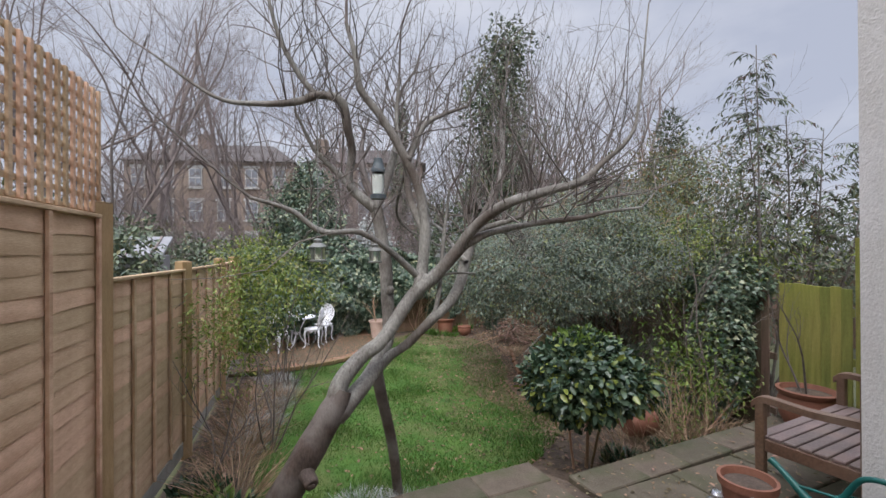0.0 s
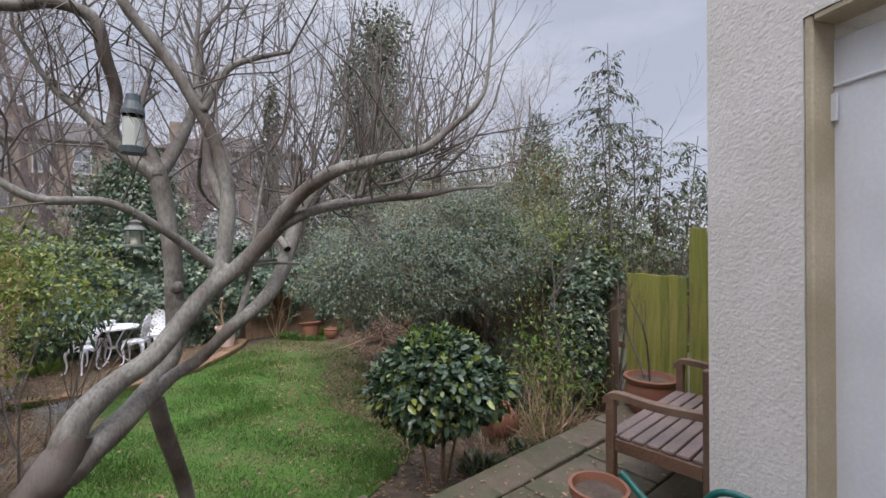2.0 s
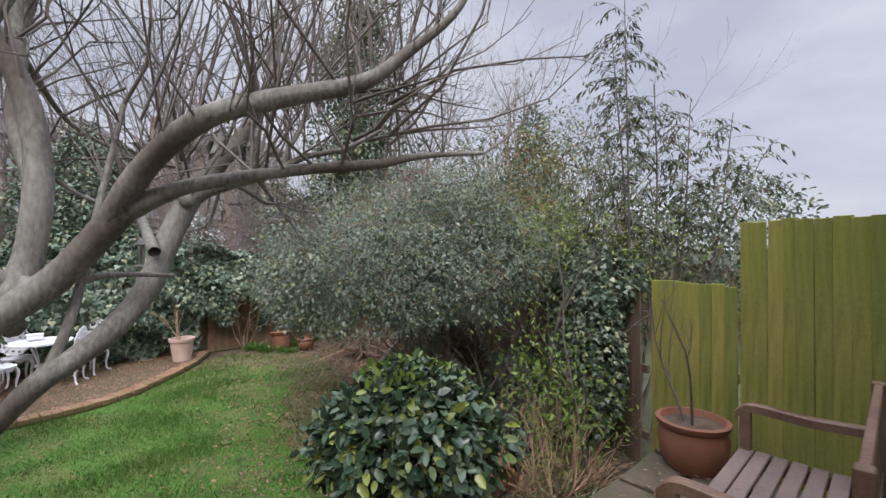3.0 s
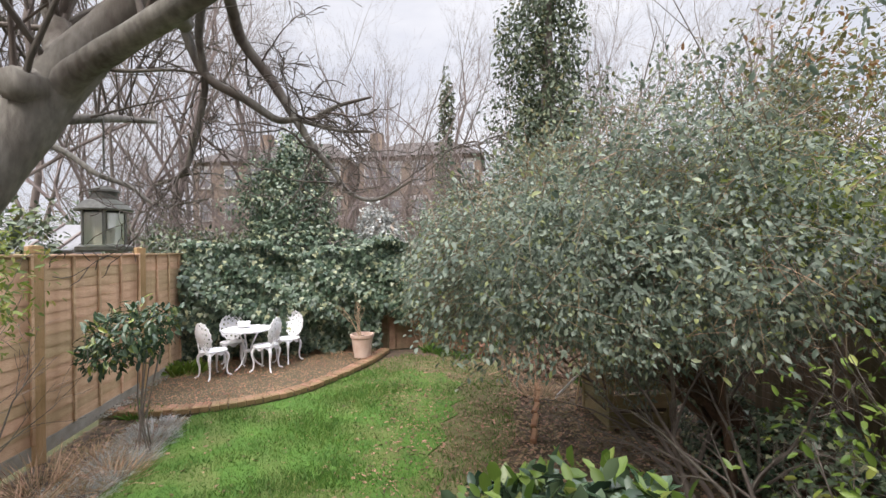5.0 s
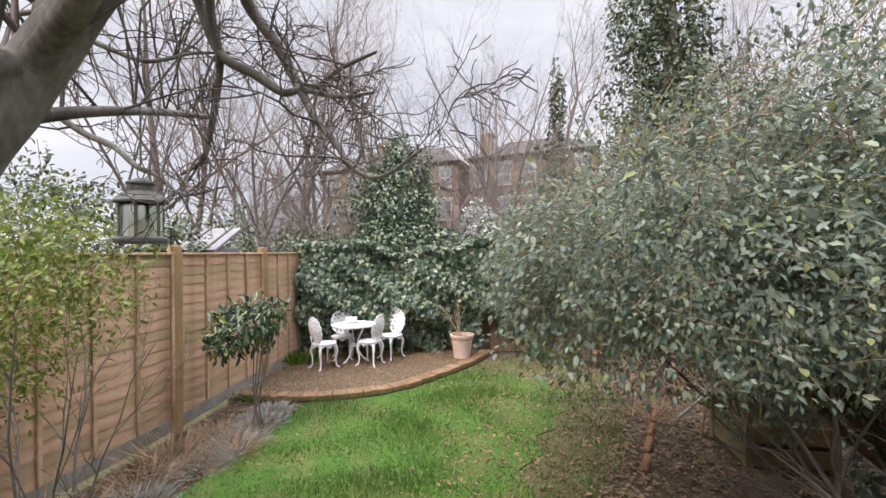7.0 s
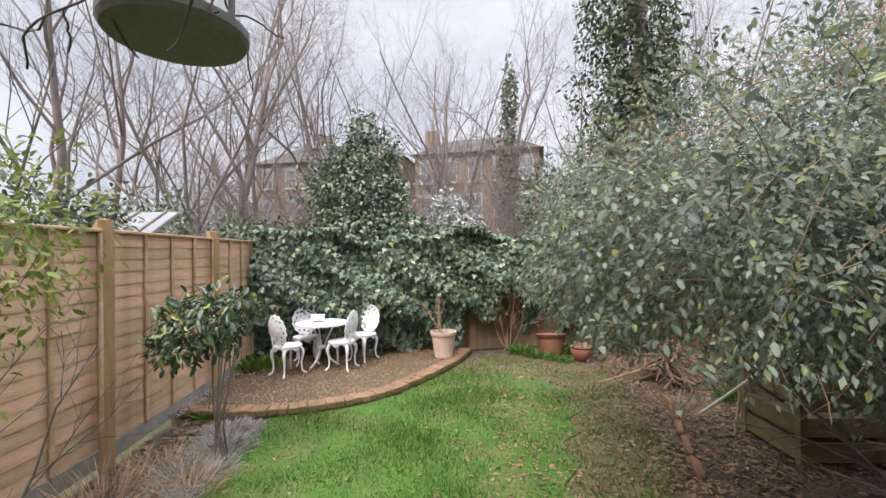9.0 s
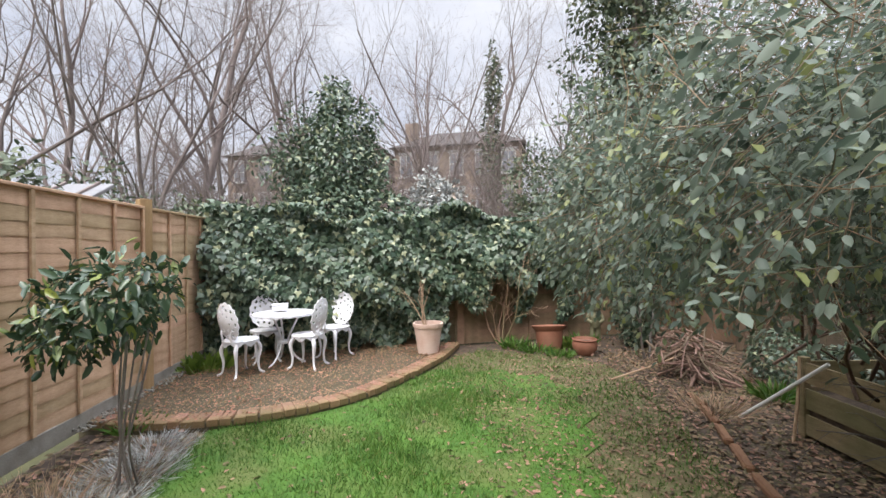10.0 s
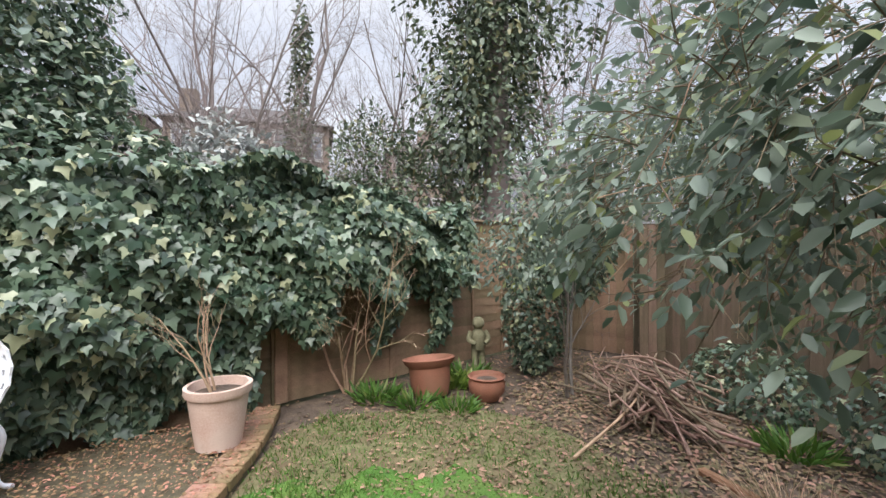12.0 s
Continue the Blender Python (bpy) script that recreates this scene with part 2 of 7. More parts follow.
GRAIN = (1, 9, 9)
M = {
    "fence": material("new_fence_timber", (0.44, 0.285, 0.165), (0.71, 0.50, 0.335), 0.85, 2.2, 40, 0.35, stain=(0.24, 0.13, 0.06), stain_scale=1.6, stain_amount=0.6, piece=0.16, stretch=(0.7, 7, 7)),
    "post": material("fence_post_timber", (0.27, 0.172, 0.08), (0.46, 0.31, 0.16), 0.85, 3, 50, 0.3, stain=(0.15, 0.12, 0.05), stain_scale=1.5, piece=0.1, stretch=(8, 8, 0.8)),
    "green_fence": material("algae_green_fence", (0.14, 0.13, 0.03), (0.33, 0.31, 0.075), 0.9, 3, 50, 0.4, stain=(0.19, 0.24, 0.025), stain_scale=1.3, stain_amount=0.7, piece=0.2, stretch=(8, 8, 0.7)),
    # darker brown than old_fence, for the right-hand and neighbouring fences
    "dark_fence": material("dark_brown_boards", (0.075, 0.05, 0.034), (0.18, 0.125, 0.085), 0.9, 3, 50, 0.35, stain=(0.06, 0.07, 0.03), stain_scale=1.6, piece=0.25, stretch=(8, 8, 0.7)),
    "old_fence": material("weathered_brown_fence", (0.15, 0.095, 0.058), (0.32, 0.21, 0.135), 0.9, 3, 50, 0.35, stain=(0.08, 0.085, 0.04), stain_scale=1.6, piece=0.2, stretch=(2, 2, 2)),
    "concrete": material("concrete_gravel_board", (0.22, 0.20, 0.17), (0.36, 0.34, 0.30), 0.95, 8, 120, 0.3, stain=(0.14, 0.14, 0.09)),
    "render": material("cream_textured_render", (0.62, 0.59, 0.565), (0.75, 0.72, 0.69), 0.95, 45, 190, 0.2, stain=(0.52, 0.49, 0.43), stain_scale=1.5, stain_amount=0.35),
    "reveal": material("stained_door_reveal", (0.40, 0.34, 0.24), (0.55, 0.48, 0.36), 0.9, 5, 80, 0.2, stain=(0.30, 0.25, 0.16), stain_scale=3),
    "door": material("white_door_paint", (0.66, 0.68, 0.73), (0.76, 0.78, 0.82), 0.45, 3, 60, 0.06, stain=(0.55, 0.54, 0.52), stain_scale=2.5, stain_amount=0.25),
    "slab": material("stone_patio_slab", (0.06, 0.047, 0.031), (0.142, 0.114, 0.08), 0.85, 5, 90, 0.45, stain=(0.055, 0.058, 0.026), stain_scale=3.2, stain_amount=0.8, piece=0.16),
    "moss": material("mossy_thin_turf", (0.075, 0.085, 0.025), (0.17, 0.15, 0.075), 0.95, 6, 60, 0.9, stain=(0.13, 0.085, 0.05), stain_scale=3.5, stain_amount=0.75),
    "soil": material("winter_soil", (0.040, 0.028, 0.021), (0.115, 0.082, 0.06), 0.95, 5, 45, 0.9, stain=(0.16, 0.115, 0.075), stain_scale=7, stain_amount=0.6),
    "lawn": material("lawn_turf", (0.034, 0.09, 0.009), (0.085, 0.18, 0.02), 0.9, 5, 70, 0.9, stain=(0.13, 0.12, 0.045), stain_scale=2.5, stain_amount=0.55),
    "ground": material("distant_garden_ground", (0.04, 0.045, 0.02), (0.09, 0.09, 0.04), 0.95, 0.4, 6, 0.3),
    "paver": material("clay_paver", (0.18, 0.10, 0.064), (0.33, 0.20, 0.135), 0.85, 9, 80, 0.3, stain=(0.16, 0.13, 0.035), stain_scale=2.5, stain_amount=0.5, piece=0.22),
    "joint": material("paver_bedding", (0.06, 0.05, 0.03), (0.12, 0.10, 0.06), 0.95, 20, 120, 0.4),
    "white_metal": material("white_cast_aluminium", (0.72, 0.73, 0.78), (0.82, 0.82, 0.86), 0.5, 8, 90, 0.12, stain=(0.55, 0.52, 0.45), stain_scale=7, stain_amount=0.3),
    "pink_pot": material("pale_terracotta", (0.46, 0.31, 0.25), (0.60, 0.45, 0.38), 0.85, 6, 90, 0.15, stain=(0.62, 0.52, 0.45), stain_scale=3.5, stain_amount=0.55),
    "terracotta": material("terracotta", (0.17, 0.066, 0.038), (0.27, 0.11, 0.068), 0.75, 6, 90, 0.15, stain=(0.17, 0.085, 0.05), stain_scale=4, stain_amount=0.55),
    "bench": material("weathered_bench_timber", (0.085, 0.046, 0.027), (0.19, 0.105, 0.066), 0.6, 4, 60, 0.25, stain=(0.26, 0.19, 0.14), stain_scale=3, stain_amount=0.45, piece=0.12),
    "bench_seat": material("greyed_bench_slats", (0.13, 0.095, 0.085), (0.23, 0.175, 0.16), 0.55, 4, 60, 0.25, stain=(0.20, 0.13, 0.10), stain_scale=4, piece=0.12),
    "bark": material("smooth_grey_bark", (0.088, 0.08, 0.068), (0.34, 0.325, 0.29), 0.75, 5, 45, 0.6, stain=(0.07, 0.043, 0.03), stain_scale=2.6, stain_amount=0.7, stretch=(1.5, 1.5, 0.6)),
    "twig": material("thin_grey_brown_twigs", (0.085, 0.07, 0.06), (0.21, 0.18, 0.16), 0.8, 3, 20, 0.0, island=0.25),
    # paler and pinker than twig: the haze over distant trees is in this colour
    "far_twig": material("haze_paled_bare_twigs", (0.155, 0.12, 0.11), (0.28, 0.235, 0.22), 0.9, 0.6, 4, 0.0, island=0.25),
    "dry": material("dry_winter_stems", (0.24, 0.155, 0.095), (0.46, 0.33, 0.21), 0.85, 4, 30, 0.0, island=0.35),
    "litter": material("fallen_leaf_litter", (0.085, 0.054, 0.030), (0.28, 0.205, 0.115), 0.85, 3, 30, 0.0, island=0.6),
    "wet_litter": material("wet_tan_leaf_litter", (0.15, 0.078, 0.038), (0.36, 0.215, 0.115), 0.7, 3, 30, 0.0, island=0.5),
    "brown_bark": material("dark_brown_bark", (0.046, 0.032, 0.025), (0.13, 0.095, 0.076), 0.8, 6, 50, 0.6, stain=(0.22, 0.195, 0.175), stain_scale=4.0, stain_amount=0.7, stretch=(1.5, 1.5, 0.6)),
    "root": material("red_brown_rootwood", (0.055, 0.032, 0.021), (0.15, 0.09, 0.06), 0.85, 5, 45, 0.5, stain=(0.05, 0.03, 0.02), stain_scale=4, stain_amount=0.6, stretch=(2, 2, 0.7)),
    "stick": material("cut_brown_sticks", (0.105, 0.068, 0.047), (0.27, 0.185, 0.13), 0.85, 5, 40, 0.2, piece=0.35),
    "lantern": material("galvanised_lantern_metal", (0.16, 0.16, 0.15), (0.28, 0.28, 0.265), 0.55, 8, 80, 0.15, metal=0.35, stain=(0.14, 0.16, 0.12), stain_scale=7, stain_amount=0.6),
    "silver": material("polished_silver_metal", (0.55, 0.55, 0.58), (0.75, 0.75, 0.78), 0.25, 8, 80, 0.05, metal=0.9),
    "candle": material("cream_candle_wax", (0.6, 0.57, 0.48), (0.72, 0.69, 0.6), 0.6, 8, 60, 0.0),
    "can": material("dark_green_can_plastic", (0.006, 0.075, 0.065), (0.012, 0.12, 0.105), 0.35, 5, 60, 0.05),
    "bin": material("mossy_compost_boards", (0.16, 0.12, 0.06), (0.29, 0.235, 0.13), 0.9, 4, 60, 0.35, stain=(0.11, 0.115, 0.04), stain_scale=2.5, piece=0.2, stretch=(1, 1, 6)),
    "pole": material("white_plastic_pole", (0.6, 0.6, 0.58), (0.72, 0.72, 0.7), 0.5, 5, 60, 0.0),
    "stone_figure": material("lichened_stone", (0.13, 0.125, 0.07), (0.24, 0.22, 0.135), 0.9, 10, 80, 0.3),
    "edging": material("rusty_clay_edging", (0.16, 0.08, 0.042), (0.27, 0.14, 0.075), 0.9, 6, 60, 0.2, stain=(0.25, 0.2, 0.08), stain_scale=3),
    "brick": material("london_stock_brick", (0.22, 0.165, 0.13), (0.33, 0.26, 0.21), 0.9, 0.8, 12, 0.0, stain=(0.20, 0.13, 0.10), stain_scale=0.3),
    "slate": material("slate_roof", (0.06, 0.052, 0.05), (0.11, 0.096, 0.092), 0.9, 0.7, 9, 0.0),
    "frame": material("white_window_paint", (0.44, 0.43, 0.42), (0.56, 0.55, 0.54), 0.6, 3, 20, 0.0),
    "pane": material("dim_window_pane", (0.16, 0.17, 0.20), (0.30, 0.32, 0.36), 0.12, 0.5, 3, 0.0),
    "felt": material("pale_shed_roof", (0.204, 0.204, 0.216), (0.276, 0.276, 0.288), 0.8, 2, 20, 0.1),
    "glass": plain_glass("clear_glass", (0.86, 0.90, 0.86), 0.3),
    "seed": material("bird_seed", (0.30, 0.31, 0.30), (0.50, 0.50, 0.49), 0.9, 60, 200, 0.2),
    "green_plastic": material("grey_green_feeder_plastic", (0.05, 0.066, 0.075), (0.09, 0.11, 0.12), 0.5, 5, 60, 0.0),
    "grass": leafy("grass_blades", (0.042, 0.125, 0.010), (0.12, 0.25, 0.03), (0.20, 0.235, 0.06), 0.6, 0.10, 0.3),
    "hedge": leafy("silvery_hedge_leaves", (0.078, 0.122, 0.086), (0.345, 0.415, 0.33), (0.36, 0.40, 0.15), 0.45, 0.06, 0.35),
    "ivy": leafy("dark_ivy_leaves", (0.032, 0.072, 0.040), (0.185, 0.255, 0.165), (0.48, 0.50, 0.30), 0.32, 0.08, 0.15),
    "camellia": leafy("glossy_dark_leaves", (0.028, 0.066, 0.036), (0.115, 0.175, 0.095), (0.26, 0.31, 0.06), 0.26, 0.07, 0.12),
    "fresh": leafy("yellow_green_leaves", (0.10, 0.165, 0.02), (0.29, 0.365, 0.06), (0.46, 0.42, 0.12), 0.45, 0.12, 0.35),
    "bright": leafy("bright_shoot_leaves", (0.10, 0.19, 0.025), (0.25, 0.36, 0.06), (0.38, 0.42, 0.10), 0.4, 0.1, 0.35),
    "climber": leafy("olive_and_rust_leaves", (0.10, 0.105, 0.035), (0.25, 0.265, 0.10), (0.30, 0.15, 0.06), 0.5, 0.22, 0.35),
    "lavender": leafy("grey_lavender_leaves", (0.34, 0.36, 0.35), (0.60, 0.62, 0.60), (0.42, 0.34, 0.28), 0.8, 0.1, 0.1),
    "far_leaf": leafy("distant_evergreen_leaves", (0.05, 0.082, 0.05), (0.22, 0.27, 0.165), (0.22, 0.20, 0.08), 0.5, 0.08, 0.15),
    "droop": leafy("drooping_evergreen_leaves", (0.060, 0.085, 0.045), (0.16, 0.19, 0.11), (0.14, 0.075, 0.055), 0.4, 0.12, 0.25),
    "conifer": leafy("conifer_sprays", (0.035, 0.055, 0.028), (0.085, 0.115, 0.05), (0.12, 0.10, 0.05), 0.7, 0.08, 0.1),
}


# ---- builders ----
def fast_mesh(name, verts, polys, mat, smooth=False):
    """A mesh out of an n x 3 array of points and an m x k array of corners."""
    verts, polys = np.asarray(verts, np.float32), np.asarray(polys, np.int32)
    me = bpy.data.meshes.new(name)
    count, corners = polys.shape
    me.vertices.add(len(verts))
    me.vertices.foreach_set("co", verts.ravel())
    me.loops.add(count * corners)
    me.loops.foreach_set("vertex_index", polys.ravel())
    me.polygons.add(count)
    me.polygons.foreach_set("loop_start", np.arange(0, count * corners, corners, dtype=np.int32))
    if smooth:
        me.polygons.foreach_set("use_smooth", np.ones(count, bool))
    me.update(calc_edges=True)
    me.materials.append(mat)
    return me


def under(ob, parent, label="", kind=""):
    ob.parent = parent
    return tagged(ob, label, kind=kind)


def part(name, bm, mat, parent=None, label="", smooth=False):
    me = bpy.data.meshes.new(name)
    if smooth:
        for f in bm.faces:
            f.smooth = True
    bm.to_mesh(me)
    bm.free()
    if smooth:
        me.set_sharp_from_angle(angle=radians(38))
    me.materials.append(mat)
    ob = new(name, me)
    if parent:
        ob.parent = parent
    return tagged(ob, label)


def thing(name, at, label, category, group="", turn=0.0):
    ob = new(name)
    ob.empty_display_size = 0.1
    ob.matrix_world = pose(*at, 0, 0, turn)
    return tagged(ob, label, category, group)


def box(bm, size, at=(0, 0, 0), turn=None, bevel=0.0):
    """A box, bevelled where asked, added to bm."""
    m = Matrix.Translation(at) @ (turn if turn else Matrix()) @ Matrix.Diagonal((*size, 1))
    made = bmesh.ops.create_cube(bm, size=1.0, matrix=m)
    if bevel:
        edges = list({e for v in made["verts"] for e in v.link_edges})
        bmesh.ops.bevel(bm, geom=edges, offset=bevel, segments=1, affect="EDGES")
    return bm


def a_box(size, at=(0, 0, 0), turn=None, bevel=0.004):
    return box(bmesh.new(), size, at, turn, bevel)


def spun(profile, steps=24, at=(0, 0, 0)):
    """A turned body: (radius, height) pairs round the z axis."""
    bm = bmesh.new()
    rings = []
    for r, z in profile:
        rings.append([bm.verts.new((at[0] + r * math.cos(2 * math.pi * i / steps), at[1] + r * math.sin(2 * math.pi * i / steps), at[2] + z)) for i in range(steps)])
    for lo, hi in zip(rings, rings[1:]):
        for i in range(steps):
            bm.faces.new((lo[i], lo[(i + 1) % steps], hi[(i + 1) % steps], hi[i]))
    if profile[0][0] > 1e-4:
        bm.faces.new(rings[0][::-1])
    if profile[-1][0] > 1e-4:
        bm.faces.new(rings[-1])
    bmesh.ops.remove_doubles(bm, verts=bm.verts, dist=1e-5)
    bmesh.ops.recalc_face_normals(bm, faces=bm.faces)
    return bm


def smooth_line(points, steps=5):
    """A Catmull-Rom line through the points (rows of x, y, z, radius)."""
    p = np.asarray(points, float)
    if len(p) < 3:
        return p
    p = np.vstack([2 * p[0] - p[1], p, 2 * p[-1] - p[-2]])
    out = []
    for a, b, c, d in zip(p, p[1:], p[2:], p[3:]):
        for k in range(steps):
            t = k / steps
            out.append(0.5 * (2 * b + (c - a) * t + (2 * a - 5 * b + 4 * c - d) * t * t + (3 * b - a - 3 * c + d) * t ** 3))
    out.append(p[-2])
    return np.array(out)


class Tubes:
    """Gathers tapered round limbs into one mesh."""

    def __init__(self):
        self.v, self.f, self.n, self.stem = [], [], 0, None

    def add(self, line, sides=6):
        line = np.asarray(line, float)
        p, r = line[:, :3], line[:, 3]
        d = np.gradient(p, axis=0)
        d /= np.linalg.norm(d, axis=1)[:, None] + 1e-9
        ref = np.array([0.31, 0.95, 0.05]) if abs(d[0] @ np.array([0.31, 0.95, 0.05])) < 0.9 else np.array([1.0, 0, 0])
        u = np.cross(d, ref)
        u /= np.linalg.norm(u, axis=1)[:, None] + 1e-9
        w = np.cross(d, u)
        a = np.arange(sides) * 2 * math.pi / sides
        ring = p[:, None] + r[:, None, None] * (np.cos(a)[None, :, None] * u[:, None] + np.sin(a)[None, :, None] * w[:, None])
        k = len(p)
        i = np.arange(k - 1)[:, None] * sides + np.arange(sides)[None]
        j = np.arange(k - 1)[:, None] * sides + (np.arange(sides)[None] + 1) % sides
        self.v.append(ring.reshape(-1, 3))
        self.f.append(np.stack([i, j, j + sides, i + sides], -1).reshape(-1, 4) + self.n)
        self.n += k * sides
        return self

    def mesh(self, name, mat, smooth=True):
        return fast_mesh(name, np.concatenate(self.v), np.concatenate(self.f), mat, smooth)


LEAF = (np.array([(0, 0, 0), (0.30, 0.42, 0.08), (0.5, 0, -0.02), (0.30, -0.42, 0.08), (1, 0, -0.10), (0.72, 0.37, 0.03), (0.72, -0.37, 0.03)]),
        np.array([(0, 2, 1), (0, 3, 2), (1, 2, 5), (3, 6, 2), (2, 4, 5), (2, 6, 4)]))
LEAF4 = (np.array([(0, 0, 0), (0.45, 0.44, 0.07), (0.5, 0, -0.02), (0.45, -0.44, 0.07), (1, 0, -0.10)]), np.array([(0, 2, 1), (0, 3, 2), (1, 2, 4), (2, 3, 4)]))
SLIM = (np.array([(0, 0, 0), (0.45, 0.2, 0.04), (0.45, -0.2, 0.04), (1, 0, -0.14)]), np.array([(0, 2, 1), (1, 2, 3)]))
PEBBLE = (np.array([(0, 0, 0), (0.5, 0.5, 0.1), (0.5, -0.5, 0.05), (1, 0, 0), (0.5, 0.05, 0.4), (0.45, 0, -0.3)]), np.array([(0, 4, 1), (1, 4, 3), (3, 4, 2), (2, 4, 0), (1, 5, 0), (3, 5, 1), (2, 5, 3), (0, 5, 2)]))
BLADE = (np.array([(0, 0.5, 0), (0, -0.5, 0), (1, 0, 0.25)]), np.array([(0, 1, 2)]))
IVY = (np.array([(0.12, 0, 0.03), (0, 0.30, -0.02), (0.34, 0.52, 0.0), (0.48, 0.24, 0.05), (1, 0, -0.06), (0.48, -0.24, 0.05), (0.34, -0.52, 0.0), (0, -0.30, -0.02)]),
       np.array([(0, 2, 1), (0, 3, 2), (0, 4, 3), (0, 5, 4), (0, 6, 5), (0, 7, 6)]))


def unit(a):
    return a / (np.linalg.norm(a, axis=-1, keepdims=True) + 1e-9)


def leaf_mesh(name, mat, shape, at, along, face, length, width):
    """Leaves of one shape at the points `at`, pointing along `along`, facing `face`."""
    at, along = np.asarray(at, float), unit(np.asarray(along, float))
    side = unit(np.cross(np.asarray(face, float), along))
    up = np.cross(along, side)
    t, f = shape
    length, width = np.broadcast_to(length, len(at)), np.broadcast_to(width, len(at))
    v = at[:, None] + (t[None, :, 0:1] * length[:, None, None]) * along[:, None] + (t[None, :, 1:2] * width[:, None, None]) * side[:, None] + (t[None, :, 2:3] * length[:, None, None]) * up[:, None]
    faces = (f[None] + (np.arange(len(at)) * len(t))[:, None, None]).reshape(-1, 3)
    return fast_mesh(name, v.reshape(-1, 3), faces, mat)


def rng_of(seed):
    return np.random.default_rng(seed)


def lumps(rng, balls, count, depth=0.25, rough=0.22):
    """Points near the skin of several merged ellipsoids, with the outward direction; rough: how uneven the skin is."""
    balls = np.asarray(balls, float)
    area = (balls[:, 3] * balls[:, 4] + balls[:, 4] * balls[:, 5] + balls[:, 3] * balls[:, 5])
    pick = rng.choice(len(balls), count, p=area / area.sum())
    d = unit(rng.normal(size=(count, 3)))
    phase = d * np.array([5.1, 4.3, 4.7]) + pick[:, None] * 1.7
    wave = np.sin(phase[:, 0]) * np.sin(phase[:, 1]) + 0.6 * np.sin(2.3 * phase[:, 2] + phase[:, 0]) * np.sin(2.9 * phase[:, 1])
    r = 1 - depth * rng.random(count) ** 1.6 + rough * 0.5 * wave
    b = balls[pick]
    p = b[:, :3] + d * b[:, 3:] * r[:, None]
    inside = np.zeros(count, bool)
    for k, ball in enumerate(balls):
        q = ((p - ball[:3]) / ball[3:])
        inside |= (np.einsum("ij,ij->i", q, q) < (1 - depth) ** 2) & (pick != k)
    keep = ~inside
    return p[keep], unit(d / b[:, 3:])[keep]


def crown(name, seed, mat, shape, balls, count, length, width, parent, label="", droop=0.5, depth=0.25, rough=0.22, low=None, spare=None):
    rng = rng_of(seed)
    p, out = lumps(rng, balls, count, depth, rough)
    keep = np.ones(len(p), bool)
    if low is not None:
        keep &= p[:, 2] > low
    if spare:
        keep &= ~spare(p)
    p, out = p[keep], out[keep]
    n = len(p)
    along = out * 0.55 + rng.normal(size=(n, 3)) * 0.55 + np.array([0, 0, -droop])
    face = out * 0.8 + np.array([0, 0, 0.8]) + rng.normal(size=(n, 3)) * 0.45
    size = length * (0.6 + 0.7 * rng.random(n))
    ob = new(name, leaf_mesh(name, mat, shape, p, along, face, size, size * width))
    return under(ob, parent, label, "stuff")


def grow(tubes, rng, start, way, length, radius, level, spec, bend=0.13, thin=0.7):
    """A limb with side limbs. spec: per level (children, length share, spread, upward pull, steps, sides)."""
    kids, share, spread, pull, steps, sides = spec[level]
    p, d = np.array(start, float), unit(np.array(way, float))
    line = [(*p, radius)]
    for i in range(steps):
        d = unit(d + rng.normal(size=3) * bend + np.array([0, 0, pull]) / steps)
        p = p + d * length / steps
        line.append((*p, max(radius * (1 - 0.8 * (i + 1) / steps), 0.0012)))
    line = np.array(line)
    (tubes.stem if level == 0 and tubes.stem else tubes).add(line, sides)
    if level + 1 < len(spec):
        for k in range(kids):
            u = 0.25 + 0.75 * (k + rng.random() * 0.9) / kids
            f = min(u, 0.999) * steps
            i = int(f)
            q = line[i] + (line[i + 1] - line[i]) * (f - i)
            base = unit(line[i + 1, :3] - line[i, :3])
            sidew = unit(np.cross(base, rng.normal(size=3)))
            grow(tubes, rng, q[:3], base + sidew * spread * (0.7 + 0.6 * rng.random()), length * share * (0.6 + 0.6 * rng.random()) * (1.15 - 0.5 * u), q[3] * thin, level + 1, spec, bend, thin)


def plate(rings, petals, holes, curve=0.0):
    """A round pierced casting, one unit in radius, with scalloped rim: some cells of its web are left open."""
    bm = bmesh.new()
    n = petals * 2
    grid = []
    for k in range(rings + 1):
        r = k / rings
        row = []
        for i in range(n):
            a = 2 * math.pi * i / n
            rr = r * (1 + (0.035 * math.cos(petals * a) if k == rings else 0))
            row.append(bm.verts.new((rr * math.cos(a), rr * math.sin(a), curve * rr * rr)))
        grid.append(row)
    for k in range(rings):
        for i in range(n):
            if (k, i % 2) in holes or (k, i % 4, 4) in holes:
                continue
            bm.faces.new((grid[k][i], grid[k + 1][i], grid[k + 1][(i + 1) % n], grid[k][(i + 1) % n]))
    bmesh.ops.remove_doubles(bm, verts=bm.verts, dist=1e-5)
    return bm


def thicken(bm, depth):
    bmesh.ops.solidify(bm, geom=bm.faces[:], thickness=depth)
    bmesh.ops.recalc_face_normals(bm, faces=bm.faces)
    return bm


def sheet(outline, top, bottom):
    """A slab of ground with that outline."""
    bm = bmesh.new()
    lo = [bm.verts.new((x, y, bottom)) for x, y in outline]
    hi = [bm.verts.new((x, y, top)) for x, y in outline]
    bm.faces.new(hi)
    n = len(outline)
    for i in range(n):
        bm.faces.new((lo[i], lo[(i + 1) % n], hi[(i + 1) % n], hi[i]))
    bmesh.ops.recalc_face_normals(bm, faces=bm.faces)
    return bm


